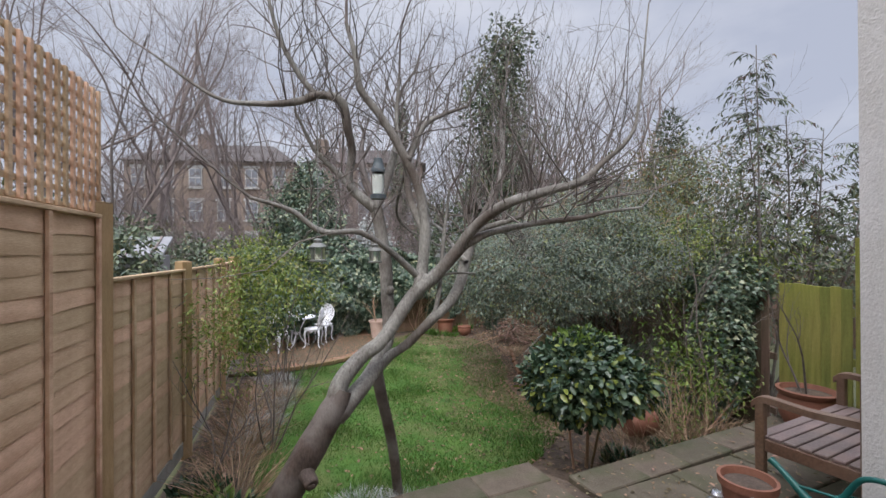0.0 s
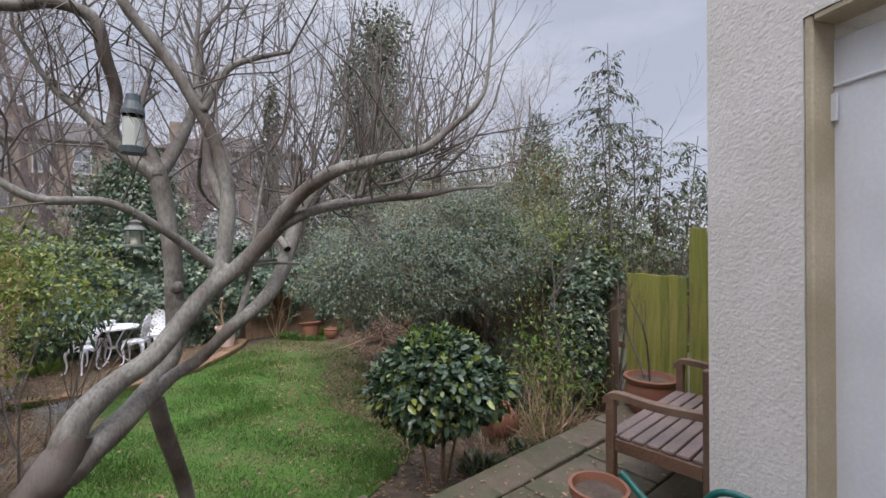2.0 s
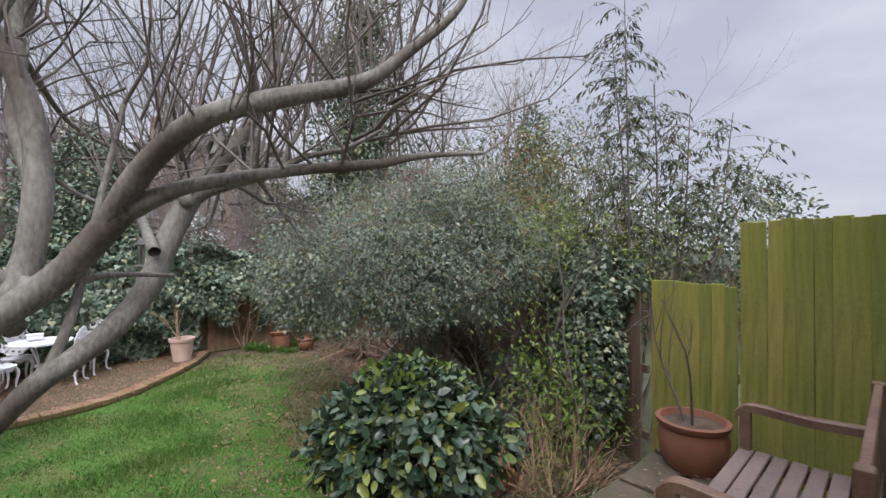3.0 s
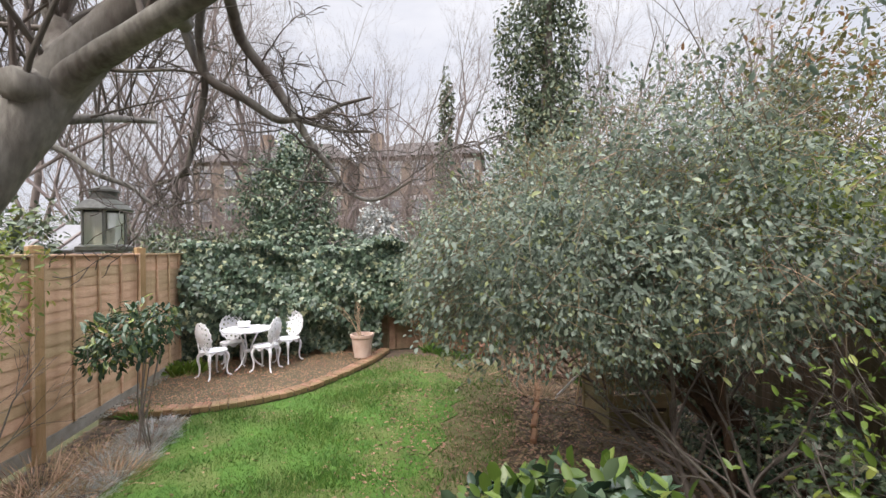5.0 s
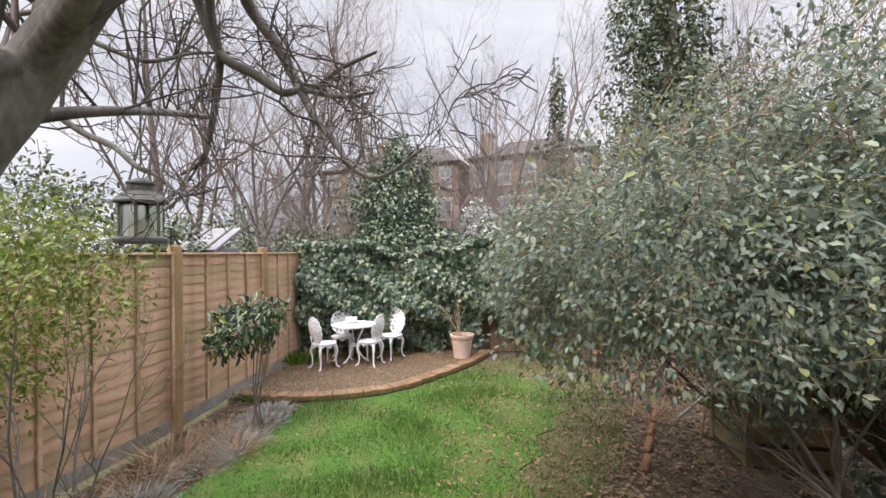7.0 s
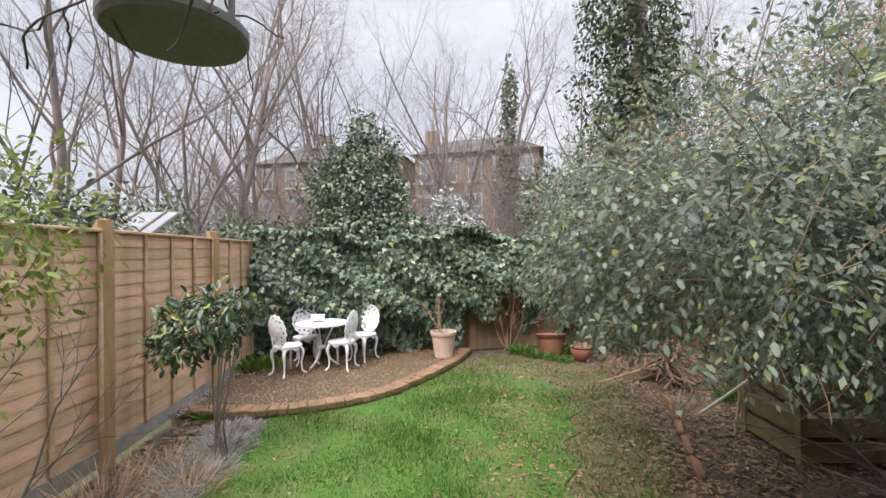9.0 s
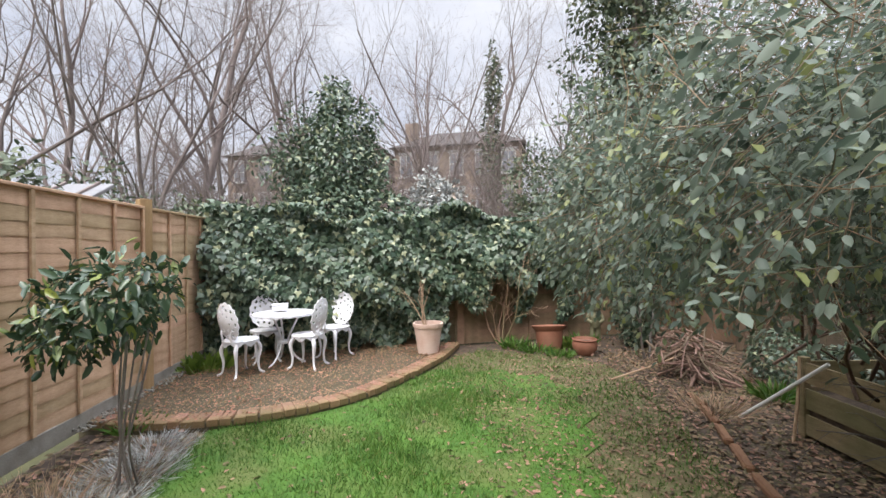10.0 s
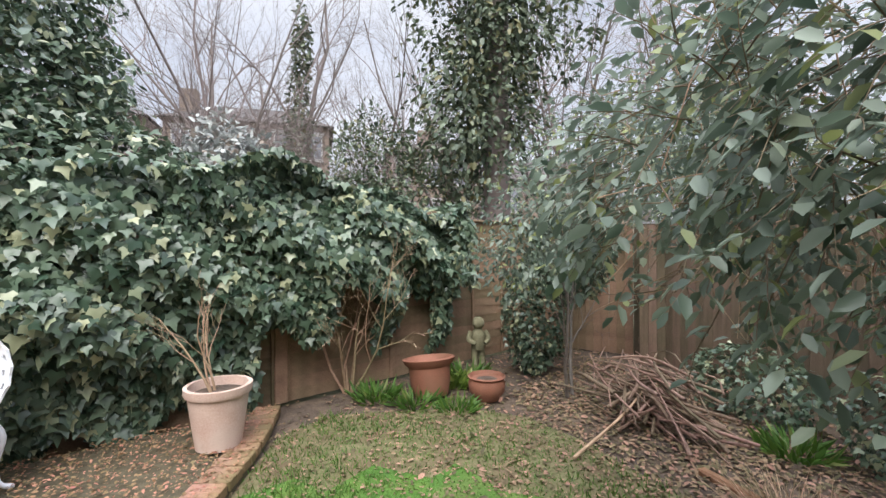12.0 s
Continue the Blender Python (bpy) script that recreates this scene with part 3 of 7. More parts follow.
def within(points, outline):
    """Which points (n x 2) lie inside the outline."""
    x, y = points[:, 0], points[:, 1]
    inside = np.zeros(len(points), bool)
    for (x0, y0), (x1, y1) in zip(outline, outline[1:] + outline[:1]):
        cross = ((y0 > y) != (y1 > y)) & (x < (x1 - x0) * (y - y0) / (y1 - y0 + 1e-12) + x0)
        inside ^= cross
    return inside


def structure(name, bm, mat, label, category, smooth=False):
    ob = part(name, bm, mat, None, label, smooth)
    return tagged(ob, category=category, kind="structure")


# ---- ground, lawn, terrace ----
LAWN_Z, DECK_Z = -0.5, -0.42
structure("ground", sheet([(-400, -300), (400, -300), (400, 500), (-400, 500)], -0.56, -0.9), M["ground"], "rough dark ground of the gardens all around", "ground")
BED = [(-2.3, 2.6), (-2.75, 4.4), (-3.5, 6.7), (-4.25, 8.7), (-4.8, 10.05), (2.95, 14.0), (4.05, 5.0), (4.15, 2.6)]
structure("planting_bed", sheet(BED, LAWN_Z - 0.015, -0.57), M["soil"], "dark winter soil beds around the lawn", "soil")
LAWN = [(-1.6, 3.4), (-2.0, 4.6), (-2.2, 5.7), (-2.38, 6.75), (-2.86, 8.0), (-2.2, 8.5), (-1.75, 9.1), (-1.5, 10.0), (-1.42, 10.25), (-1.1, 10.4), (-0.9, 10.2), (-0.6, 10.45), (-0.25, 10.2), (-0.05, 10.35), (0.15, 9.95), (0.42, 9.8), (0.3, 9.4), (0.5, 9.1), (0.34, 8.8), (0.48, 8.5), (0.3, 8.2), (0.46, 7.8), (0.32, 7.4), (0.55, 7.05), (0.5, 6.7), (0.75, 6.3), (1.25, 5.5), (1.1, 4.75), (0.65, 4.25), (0.2, 3.7), (-0.6, 3.2)]
MOSS = [(-1.52, 9.9), (-1.3, 11.1), (-0.9, 11.45), (-0.3, 11.4), (0.3, 11.35), (0.75, 11.0), (0.98, 10.5), (1.1, 9.9), (1.25, 9.3), (1.15, 8.6), (1.2, 8.0), (1.05, 7.3), (1.15, 6.6), (1.4, 5.9), (1.5, 5.4), (1.2, 4.9), (0.2, 5.5), (-0.2, 8.0)]
structure("mossy_verge", sheet(MOSS, LAWN_Z - 0.006, -0.57), M["moss"], "thin mossy turf strewn with dead leaves beside the lawn", "moss")
lawn = structure("lawn", sheet(LAWN, LAWN_Z + 0.005, -0.57), M["lawn"], "mossy green lawn with a curved edge", "lawn")

rng = rng_of(5)
spots = np.column_stack([rng.uniform(-3.0, 1.5, 190000), rng.uniform(3.1, 11.5, 190000)])
spots = spots[within(spots, LAWN) | (within(spots, MOSS) & (rng.random(len(spots)) < 0.72))]
tuft = 0.55 + 0.45 * np.sin(spots[:, 0] * 3.1 + np.sin(spots[:, 1] * 2.3) * 1.7) * np.sin(spots[:, 1] * 2.7 + np.sin(spots[:, 0] * 1.9))
thin = np.clip((spots[:, 0] + 0.25 + 0.06 * (spots[:, 1] - 6)) / 0.9, 0, 1) * (spots[:, 1] > 6) + np.clip((spots[:, 1] - 9.5) / 0.9, 0, 1)
spots = spots[rng.random(len(spots)) < 1 - 0.58 * np.clip(thin, 0, 1)]
n = len(spots)
tuft = 0.55 + 0.45 * np.sin(spots[:, 0] * 3.1 + np.sin(spots[:, 1] * 2.3) * 1.7) * np.sin(spots[:, 1] * 2.7 + np.sin(spots[:, 0] * 1.9))
tall = (0.018 + 0.06 * rng.random(n) ** 2) * (0.45 + 1.2 * tuft ** 2)
lean = np.column_stack([rng.normal(size=(n, 2)) * 0.5, np.ones(n)])
grass = new("grass", leaf_mesh("grass", M["grass"], BLADE, np.column_stack([spots, np.full(n, LAWN_Z)]), lean, rng.normal(size=(n, 3)) * (1, 1, 0.1), tall, 0.008))
tagged(grass, "short green and yellowish grass blades of the lawn", "grass", kind="stuff")


def scatter(name, seed, outline, count, z, size, mat, label, category, weight=None, flat=0.35):
    """Fallen leaves lying on a surface."""
    r = rng_of(seed)
    a = np.array(outline)
    p = np.column_stack([r.uniform(a[:, 0].min(), a[:, 0].max(), count), r.uniform(a[:, 1].min(), a[:, 1].max(), count)])
    p = p[within(p, outline)]
    if weight:
        p = p[r.random(len(p)) < weight(p)]
    k = len(p)
    s = size * (0.5 + 0.9 * r.random(k))
    along = np.column_stack([r.normal(size=(k, 2)), r.normal(size=k) * 0.15])
    face = np.column_stack([r.normal(size=(k, 2)) * flat, np.ones(k)])
    ob = new(name, leaf_mesh(name, mat, LEAF, np.column_stack([p, z + 0.008 + 0.012 * r.random(k)]), along, face, s, s * 0.55))
    return tagged(ob, label, category, kind="stuff")


scatter("leaf_litter", 11, BED, 30000, LAWN_Z - 0.01, 0.05, M["litter"], "brown fallen leaves lying on the soil beds", "leaf litter", lambda p: 0.25 + 0.65 * (p[:, 0] > -0.6))
scatter("leaf_litter", 16, MOSS, 6500, LAWN_Z + 0.004, 0.030, M["litter"], "small tan leaves lying over the mossy verge", "leaf litter")
scatter("leaf_litter", 17, [(1.0, 5.2), (1.0, 9.0), (0.8, 11.6), (2.4, 12.6), (3.2, 5.6)], 17000, LAWN_Z - 0.012, 0.042, M["litter"], "brown leaf litter under the hedge", "leaf litter")
scatter("leaf_litter", 18, [(-2.3, 3.2), (-2.2, 5.7), (-2.4, 6.8), (-2.8, 7.9), (-3.8, 7.7), (-3.4, 6.6), (-2.7, 4.4)], 5200, LAWN_Z - 0.012, 0.045, M["litter"], "grey-brown leaf litter in the bed by the fence", "leaf litter")
scatter("leaf_litter", 12, LAWN, 2600, LAWN_Z + 0.012, 0.024, M["litter"], "pale fallen leaves scattered over the lawn", "leaf litter", lambda p: np.clip(0.06 + 0.9 * (p[:, 0] > -0.1) * (p[:, 1] > 6) + 0.7 * np.clip(p[:, 1] - 9.4, 0, 1), 0, 1))

# curved seating terrace of clay pavers
DECK_EDGE = [(-3.95, 7.72), (-3.35, 7.85), (-2.82, 8.05), (-2.27, 8.42), (-1.82, 9.03), (-1.55, 9.9), (-1.38, 10.8), (-1.35, 11.6)]
EDGE = smooth_line([(x, y, 0, 0) for x, y in DECK_EDGE], 8)[:, :2]
DECK = [tuple(p) for p in EDGE] + [(-4.72, 10.0), (-4.32, 8.9)]
deck = structure("paved_terrace", sheet(DECK, DECK_Z - 0.02, -0.57), M["joint"], "low curved terrace of mossy clay pavers", "terrace")
scatter("leaf_litter", 14, [(0.0, 1.5), (2.0, 2.4), (4.0, 2.6), (4.0, 4.6), (2.9, 4.15), (1.0, 3.3), (0.0, 2.9)], 1900, 0.004, 0.034, M["litter"], "dead leaves blown over the patio slabs", "leaf litter")
r = rng_of(15)
stones = np.column_stack([r.uniform(-4.7, -3.4, 2600), r.uniform(7.5, 10.0, 2600)])
gap = (stones[:, 0] + 3.86) + (stones[:, 1] - 7.65) * 0.375
stones = stones[(gap > -0.10) & (gap < 0.16)]
k = len(stones)
ob = new("gravel", leaf_mesh("gravel", M["concrete"], PEBBLE, np.column_stack([stones, DECK_Z + 0.012 + 0.012 * r.random(k)]), np.column_stack([r.normal(size=(k, 2)), np.zeros(k)]), np.column_stack([r.normal(size=(k, 2)) * 0.2, np.ones(k)]), 0.02 + 0.03 * r.random(k), 0.025))
tagged(ob, "strip of pale grey pebbles along the fence foot", "gravel", kind="stuff")
scatter("leaf_litter", 13, DECK, 19000, DECK_Z + 0.004, 0.025, M["wet_litter"], "tan fallen leaves covering the paved terrace", "leaf litter")

# raised stone patio by the house
PT = Matrix.Rotation(radians(24), 4, "Z")
PATIO = [(-2.2, -1.6), (2.3, -1.6), (4.2, -1.6), (4.2, 4.85), (2.95, 4.22), (1.9, 3.74), (1.02, 3.32), (0.72, 3.52), (-0.3, 3.05), (-1.2, 2.62), (-2.2, 2.3)]
patio = structure("patio", sheet(PATIO, -0.045, -0.6), M["soil"], "raised patio base with dirty joints", "patio")

# ---- the house extension ----
WX, WY, DY, DZ = 2.14, 2.20, 1.79, 2.49


def wall_block(name, size, at, label):
    bm = a_box(size, at, None, 0.0)
    bmesh.ops.subdivide_edges(bm, edges=bm.edges[:], cuts=1)
    return structure(name, bm, M["render"], label, "wall")


def rough_panel(name, y0, y1, z0, z1, x, label, parent=None, facing=0):
    """A stretch of rough-cast wall with real relief, in the plane x (facing 0: towards -x) or y (facing 1: towards +y)."""
    grid = 0.0045 if facing == 0 else 0.012
    nu, nv = max(2, int((y1 - y0) / grid)), max(2, int((z1 - z0) / grid))
    u, v = np.meshgrid(np.linspace(y0, y1, nu), np.linspace(z0, z1, nv), indexing="ij")
    r = rng_of(int(abs(y0 * 77 + z0 * 13)) + 3)
    bumps = r.random((nu, nv))
    bumps = (bumps * 5.0 + np.roll(bumps, 1, 0) + np.roll(bumps, -1, 0) + np.roll(bumps, 1, 1) * 0.8 + np.roll(bumps, -1, 1) * 0.8) / 8.6
    h = np.clip((bumps - 0.5) * 5, -0.8, 1) * 0.0011
    h[0], h[-1], h[:, 0], h[:, -1] = 0, 0, 0, 0
    p = np.stack([x - h, u, v], -1) if facing == 0 else np.stack([u, x + h, v], -1)
    i = (np.arange(nu - 1)[:, None] * nv + np.arange(nv - 1)[None]).ravel()
    q = np.stack([i, i + nv, i + nv + 1, i + 1], -1)
    ob = new(name, fast_mesh(name, p.reshape(-1, 3), q if facing else q[:, ::-1], M["render"], False))
    return tagged(ob, label, "wall", kind="structure")


WALL = "cream rough-rendered house wall"
wall_block("wall_east_end", (0.42, WY - DY - 0.004, 4.6), (WX + 0.214, (WY + DY) / 2, 2.2), WALL)
wall_block("wall_east_top", (0.42, 1.0, 2.0), (WX + 0.214, DY - 0.5, DZ + 1.0), WALL)
wall_block("wall_east_rear", (0.42, 2.4, 4.6), (WX + 0.214, DY - 2.2, 2.2), WALL)
wall_block("wall_north_end", (2.1, 0.3, 4.6), (WX + 1.474, WY - 0.156, 2.2), WALL)
# assumed wall behind the camera, never in view; added to block sky light
wall_block("unseen_back_wall", (4.5, 0.3, 6.0), (-0.15, -1.55, 2.9), WALL)
rough_panel("wall_face", DY + 0.002, WY, 0.0, 4.4, WX, WALL)
rough_panel("wall_face", DY - 1.0, DY + 0.002, DZ, 4.4, WX, WALL)
rough_panel("wall_face", WX, WX + 1.4, 0.0, 4.4, WY, WALL, facing=1)
structure("door_reveal", a_box((0.12, 0.03, DZ), (WX + 0.064, DY - 0.013, DZ / 2), None, 0.006), M["reveal"], "stained buff reveal beside the door", "door reveal")
structure("door_reveal", a_box((0.12, 0.97, 0.03), (WX + 0.064, DY - 0.515, DZ - 0.013), None, 0.006), M["reveal"], "stained buff reveal above the door", "door reveal")
structure("doorstep", a_box((0.95, 1.15, 0.36), (WX - 0.015, DY - 0.36, 0.18), None, 0.015), M["concrete"], "worn concrete doorstep", "doorstep")
door = tagged(thing("door_1", (WX + 0.11, DY - 0.02, 0.38), "closed white-painted boarded wooden door", "door"), kind="structure")
for k in range(5):
    under(part("door_board", a_box((0.04, 0.182, 2.0), (0.02, -0.093 - k * 0.184, 1.03), None, 0.004), M["door"]), door)
under(part("top_rail", a_box((0.014, 0.90, 0.012), (-0.004, -0.46, 1.86), None, 0.003), M["door"]), door)
under(part("door_frame", a_box((0.05, 0.012, 2.07), (0.0, 0.006, 1.03), None, 0.003), M["door"]), door)
under(part("hinge", a_box((0.012, 0.03, 0.1), (-0.012, -0.012, 1.78), None, 0.003), M["door"], None, "white-painted hinge"), door)
under(part("weather_bar", a_box((0.03, 0.92, 0.05), (-0.012, -0.46, 0.28), None, 0.008), M["door"]), door)


# ---- fences ----
def lap_panel(a, b, z0, z1, mat, fence, battens=4, board=True):
    """A panel of overlapping horizontal boards with battens, a cap and a gravel board, between two posts."""
    a, b = Vector(a), Vector(b)
    width = (b - a).length - 0.1
    turn = math.degrees(math.atan2(b.y - a.y, b.x - a.x))
    mid = (a + b) / 2
    ob = new("panel")
    ob.parent = fence
    ob.matrix_world = pose(mid.x, mid.y, z0, 0, 0, turn)
    low = 0.16 if board else 0.0
    high = z1 - z0 - 0.03
    count = max(4, round((high - low) / 0.112))
    pitch = (high - low) / count
    if board:
        part("gravel_board", a_box((width, 0.05, 0.155), (0, 0.01, 0.0775), None, 0.006), M["concrete"], ob, "grey concrete gravel board")
    key = (round(width, 2), mat.name)
    if key not in SLATS:
        SLATS[key] = []
        for v in range(4):
            r = rng_of(40 + v)
            bm = bmesh.new()
            cols = 14
            edge = 0.008 * np.cumsum(r.normal(size=cols + 1)) * 0.5
            edge -= np.linspace(edge[0], edge[-1], cols + 1)
            for c in range(cols + 1):
                x = -width / 2 + width * c / cols
                bow = 0.004 * math.sin(c * 1.3 + v)
                bm.verts.new((x, -0.011 + bow * 0.7, edge[c] - 0.07))
                bm.verts.new((x, -0.003 + bow * 0.7, edge[c] - 0.07))
                bm.verts.new((x, 0.004, 0.06))
                bm.verts.new((x, -0.004, 0.06))
            bm.verts.ensure_lookup_table()
            w = bm.verts
            for c in range(cols):
                i, j = 4 * c, 4 * c + 4
                for p, q in ((0, 1), (1, 2), (2, 3), (3, 0)):
                    bm.faces.new((w[i + p], w[i + q], w[j + q], w[j + p]))
            bmesh.ops.recalc_face_normals(bm, faces=bm.faces)
            me = bpy.data.meshes.new("slat")
            bm.to_mesh(me)
            bm.free()
            me.materials.append(mat)
            SLATS[key].append(me)
    for k in range(count):
        s = new("slat", SLATS[key][(k * 3 + int(abs(a.x) * 10)) % 4])
        s.parent = ob
        s.matrix_local = pose(0, 0, low + pitch * (k + 0.55))
    for k in range(battens + 1):
        x = -width / 2 + 0.02 + (width - 0.04) * k / battens
        part("batten", a_box((0.036, 0.022, high - low), (x, -0.027, low + (high - low) / 2), None, 0.003), mat, ob)
    part("cap", a_box((width, 0.062, 0.028), (0, -0.01, z1 - z0 - 0.014), None, 0.005), mat, ob)
    return ob


def fence_post(x, y, z0, z1, mat, fence, turn=0.0):
    ob = new("post")
    ob.parent = fence
    ob.matrix_world = pose(x, y, z0, 0, 0, turn)
    part("shaft", a_box((0.122, 0.118, z1 - z0), (0, 0, (z1 - z0) / 2), None, 0.006), mat, ob)
    part("cap", spun([(0.082, 0.0), (0.082, 0.004), (0.02, 0.012), (0.0, 0.013)], 4), mat, ob).matrix_local = pose(0, 0, z1 - z0 + 0.001, 0, 0, 45)
    return ob


SLATS = {}
LINE = [(-1.2, -0.75), (-1.76, 1.1), (-2.37, 2.95), (-2.86, 4.72), (-3.48, 6.67), (-4.22, 8.60), (-4.86, 10.3)]
left_fence = thing("garden_fence", (0, 0, 0), "new brown timber lap fence with posts and concrete gravel boards", "fence")
for k, (x, y) in enumerate(LINE):
    near = k < 3
    fence_post(x, y, 0.0 if near else LAWN_Z, 2.1 if near else 1.65, M["post"], left_fence, 70)
for k, (a, b) in enumerate(zip(LINE, LINE[1:])):
    near = k < 2
    lap_panel((*a, 0), (*b, 0), -0.06 if near else -0.45, 2.02 if near else 1.575, M["fence"], left_fence, 3 if near else 4)


def trellis(a, b, z0, z1, mat, label, step_up, step_across, w=0.03):
    a, b = Vector(a), Vector(b)
    width = (b - a).length - 0.02
    turn = math.degrees(math.atan2(b.y - a.y, b.x - a.x))
    mid = (a + b) / 2
    ob = thing("trellis", (mid.x, mid.y, z0), label, "trellis", "", turn)
    for k in range(int(width / step_across) + 1):
        x = -width / 2 + w / 2 + (width - w) * k / int(width / step_across)
        part("upright", a_box((w, 0.018, z1 - z0), (x, -0.010, (z1 - z0) / 2), None, 0.002), mat, ob)
    rows = int((z1 - z0) / step_up)
    for k in range(rows + 1):
        part("rail", a_box((width, 0.018, w), (0, 0.0085, w / 2 + (z1 - z0 - w) * k / rows), None, 0.002), mat, ob)
    return ob


for a, b in ((LINE[1], LINE[0]), (LINE[2], LINE[1])):
    trellis((*b, 0), (*a, 0), 2.03, 2.86, M["fence"], "new square-slatted trellis on top of the fence", 0.085, 0.085)

# back fence, mostly under ivy
BACK = [(-4.78, 10.12), (-3.1, 11.0), (-1.4, 11.88), (0.3, 12.76), (1.95, 13.6)]
back_fence = thing("back_fence", (0, 0, 0), "weathered brown lap fence half hidden by ivy", "fence")
for x, y in BACK[1:]:
    fence_post(x, y, LAWN_Z, 1.42, M["old_fence"], back_fence, 27)
for a, b in zip(BACK, BACK[1:]):
    lap_panel((*a, 0), (*b, 0), -0.5, 1.35, M["old_fence"], back_fence, 3, False)


def board_fence(a, b, z0, z1, mat, label, name="board_fence"):
    """A fence of upright boards on rails."""
    a, b = Vector(a), Vector(b)
    width = (b - a).length
    turn = math.degrees(math.atan2(b.y - a.y, b.x - a.x))
    ob = thing(name, (a.x, a.y, z0), label, "fence", "", turn)
    r = rng_of(int(abs(a.x * 31 + a.y * 17)))
    key = (round(z1 - z0, 2), mat.name, "upright")
    if key not in SLATS:
        me = bpy.data.meshes.new("board")
        bm = a_box((0.106, 0.016, z1 - z0), (0, 0, (z1 - z0) / 2), None, 0.004)
        bm.to_mesh(me)
        bm.free()
        me.materials.append(mat)
        SLATS[key] = me
    for k in range(int(width / 0.104)):
        s = new("board", SLATS[key])
        s.parent = ob
        s.matrix_local = pose(0.051 + k * 0.104, 0.003 * r.normal() + 0.006 * (k % 2), r.normal() * 0.008, r.normal() * 0.2, r.normal() * 0.25, 6 + r.normal() * 1.5)
    for z in (0.3, (z1 - z0) * 0.55, z1 - z0 - 0.25):
        part("rail", a_box((width, 0.035, 0.08), (width / 2, 0.032, z), None, 0.004), mat, ob)
    return ob


GREEN = "upright-boarded fence, green with algae"
board_fence((4.0, 5.1, 0), (4.06, 4.27, 0), -0.3, 1.36, M["green_fence"], GREEN)
board_fence((4.10, 4.26, 0), (4.2, 1.5, 0), -0.1, 1.86, M["green_fence"], GREEN)
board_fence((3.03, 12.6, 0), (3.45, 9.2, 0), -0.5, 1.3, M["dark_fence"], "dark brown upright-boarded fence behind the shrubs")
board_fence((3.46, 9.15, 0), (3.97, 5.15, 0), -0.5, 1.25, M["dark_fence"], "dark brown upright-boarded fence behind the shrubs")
board_fence((1.98, 13.63, 0), (3.03, 12.62, 0), -0.5, 1.3, M["old_fence"], "dark brown boarded fence in the back corner")
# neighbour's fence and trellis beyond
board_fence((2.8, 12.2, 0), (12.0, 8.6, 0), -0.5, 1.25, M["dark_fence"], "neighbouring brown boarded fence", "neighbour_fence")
trellis((2.8, 12.2, 0), (12.0, 8.6, 0), 1.26, 1.72, M["felt"], "pale grey trellis topping the neighbouring fence", 0.15, 0.16, 0.028)


# ---- the leaning fruit tree ----
def catenate(rows):
    return smooth_line(rows, 6)


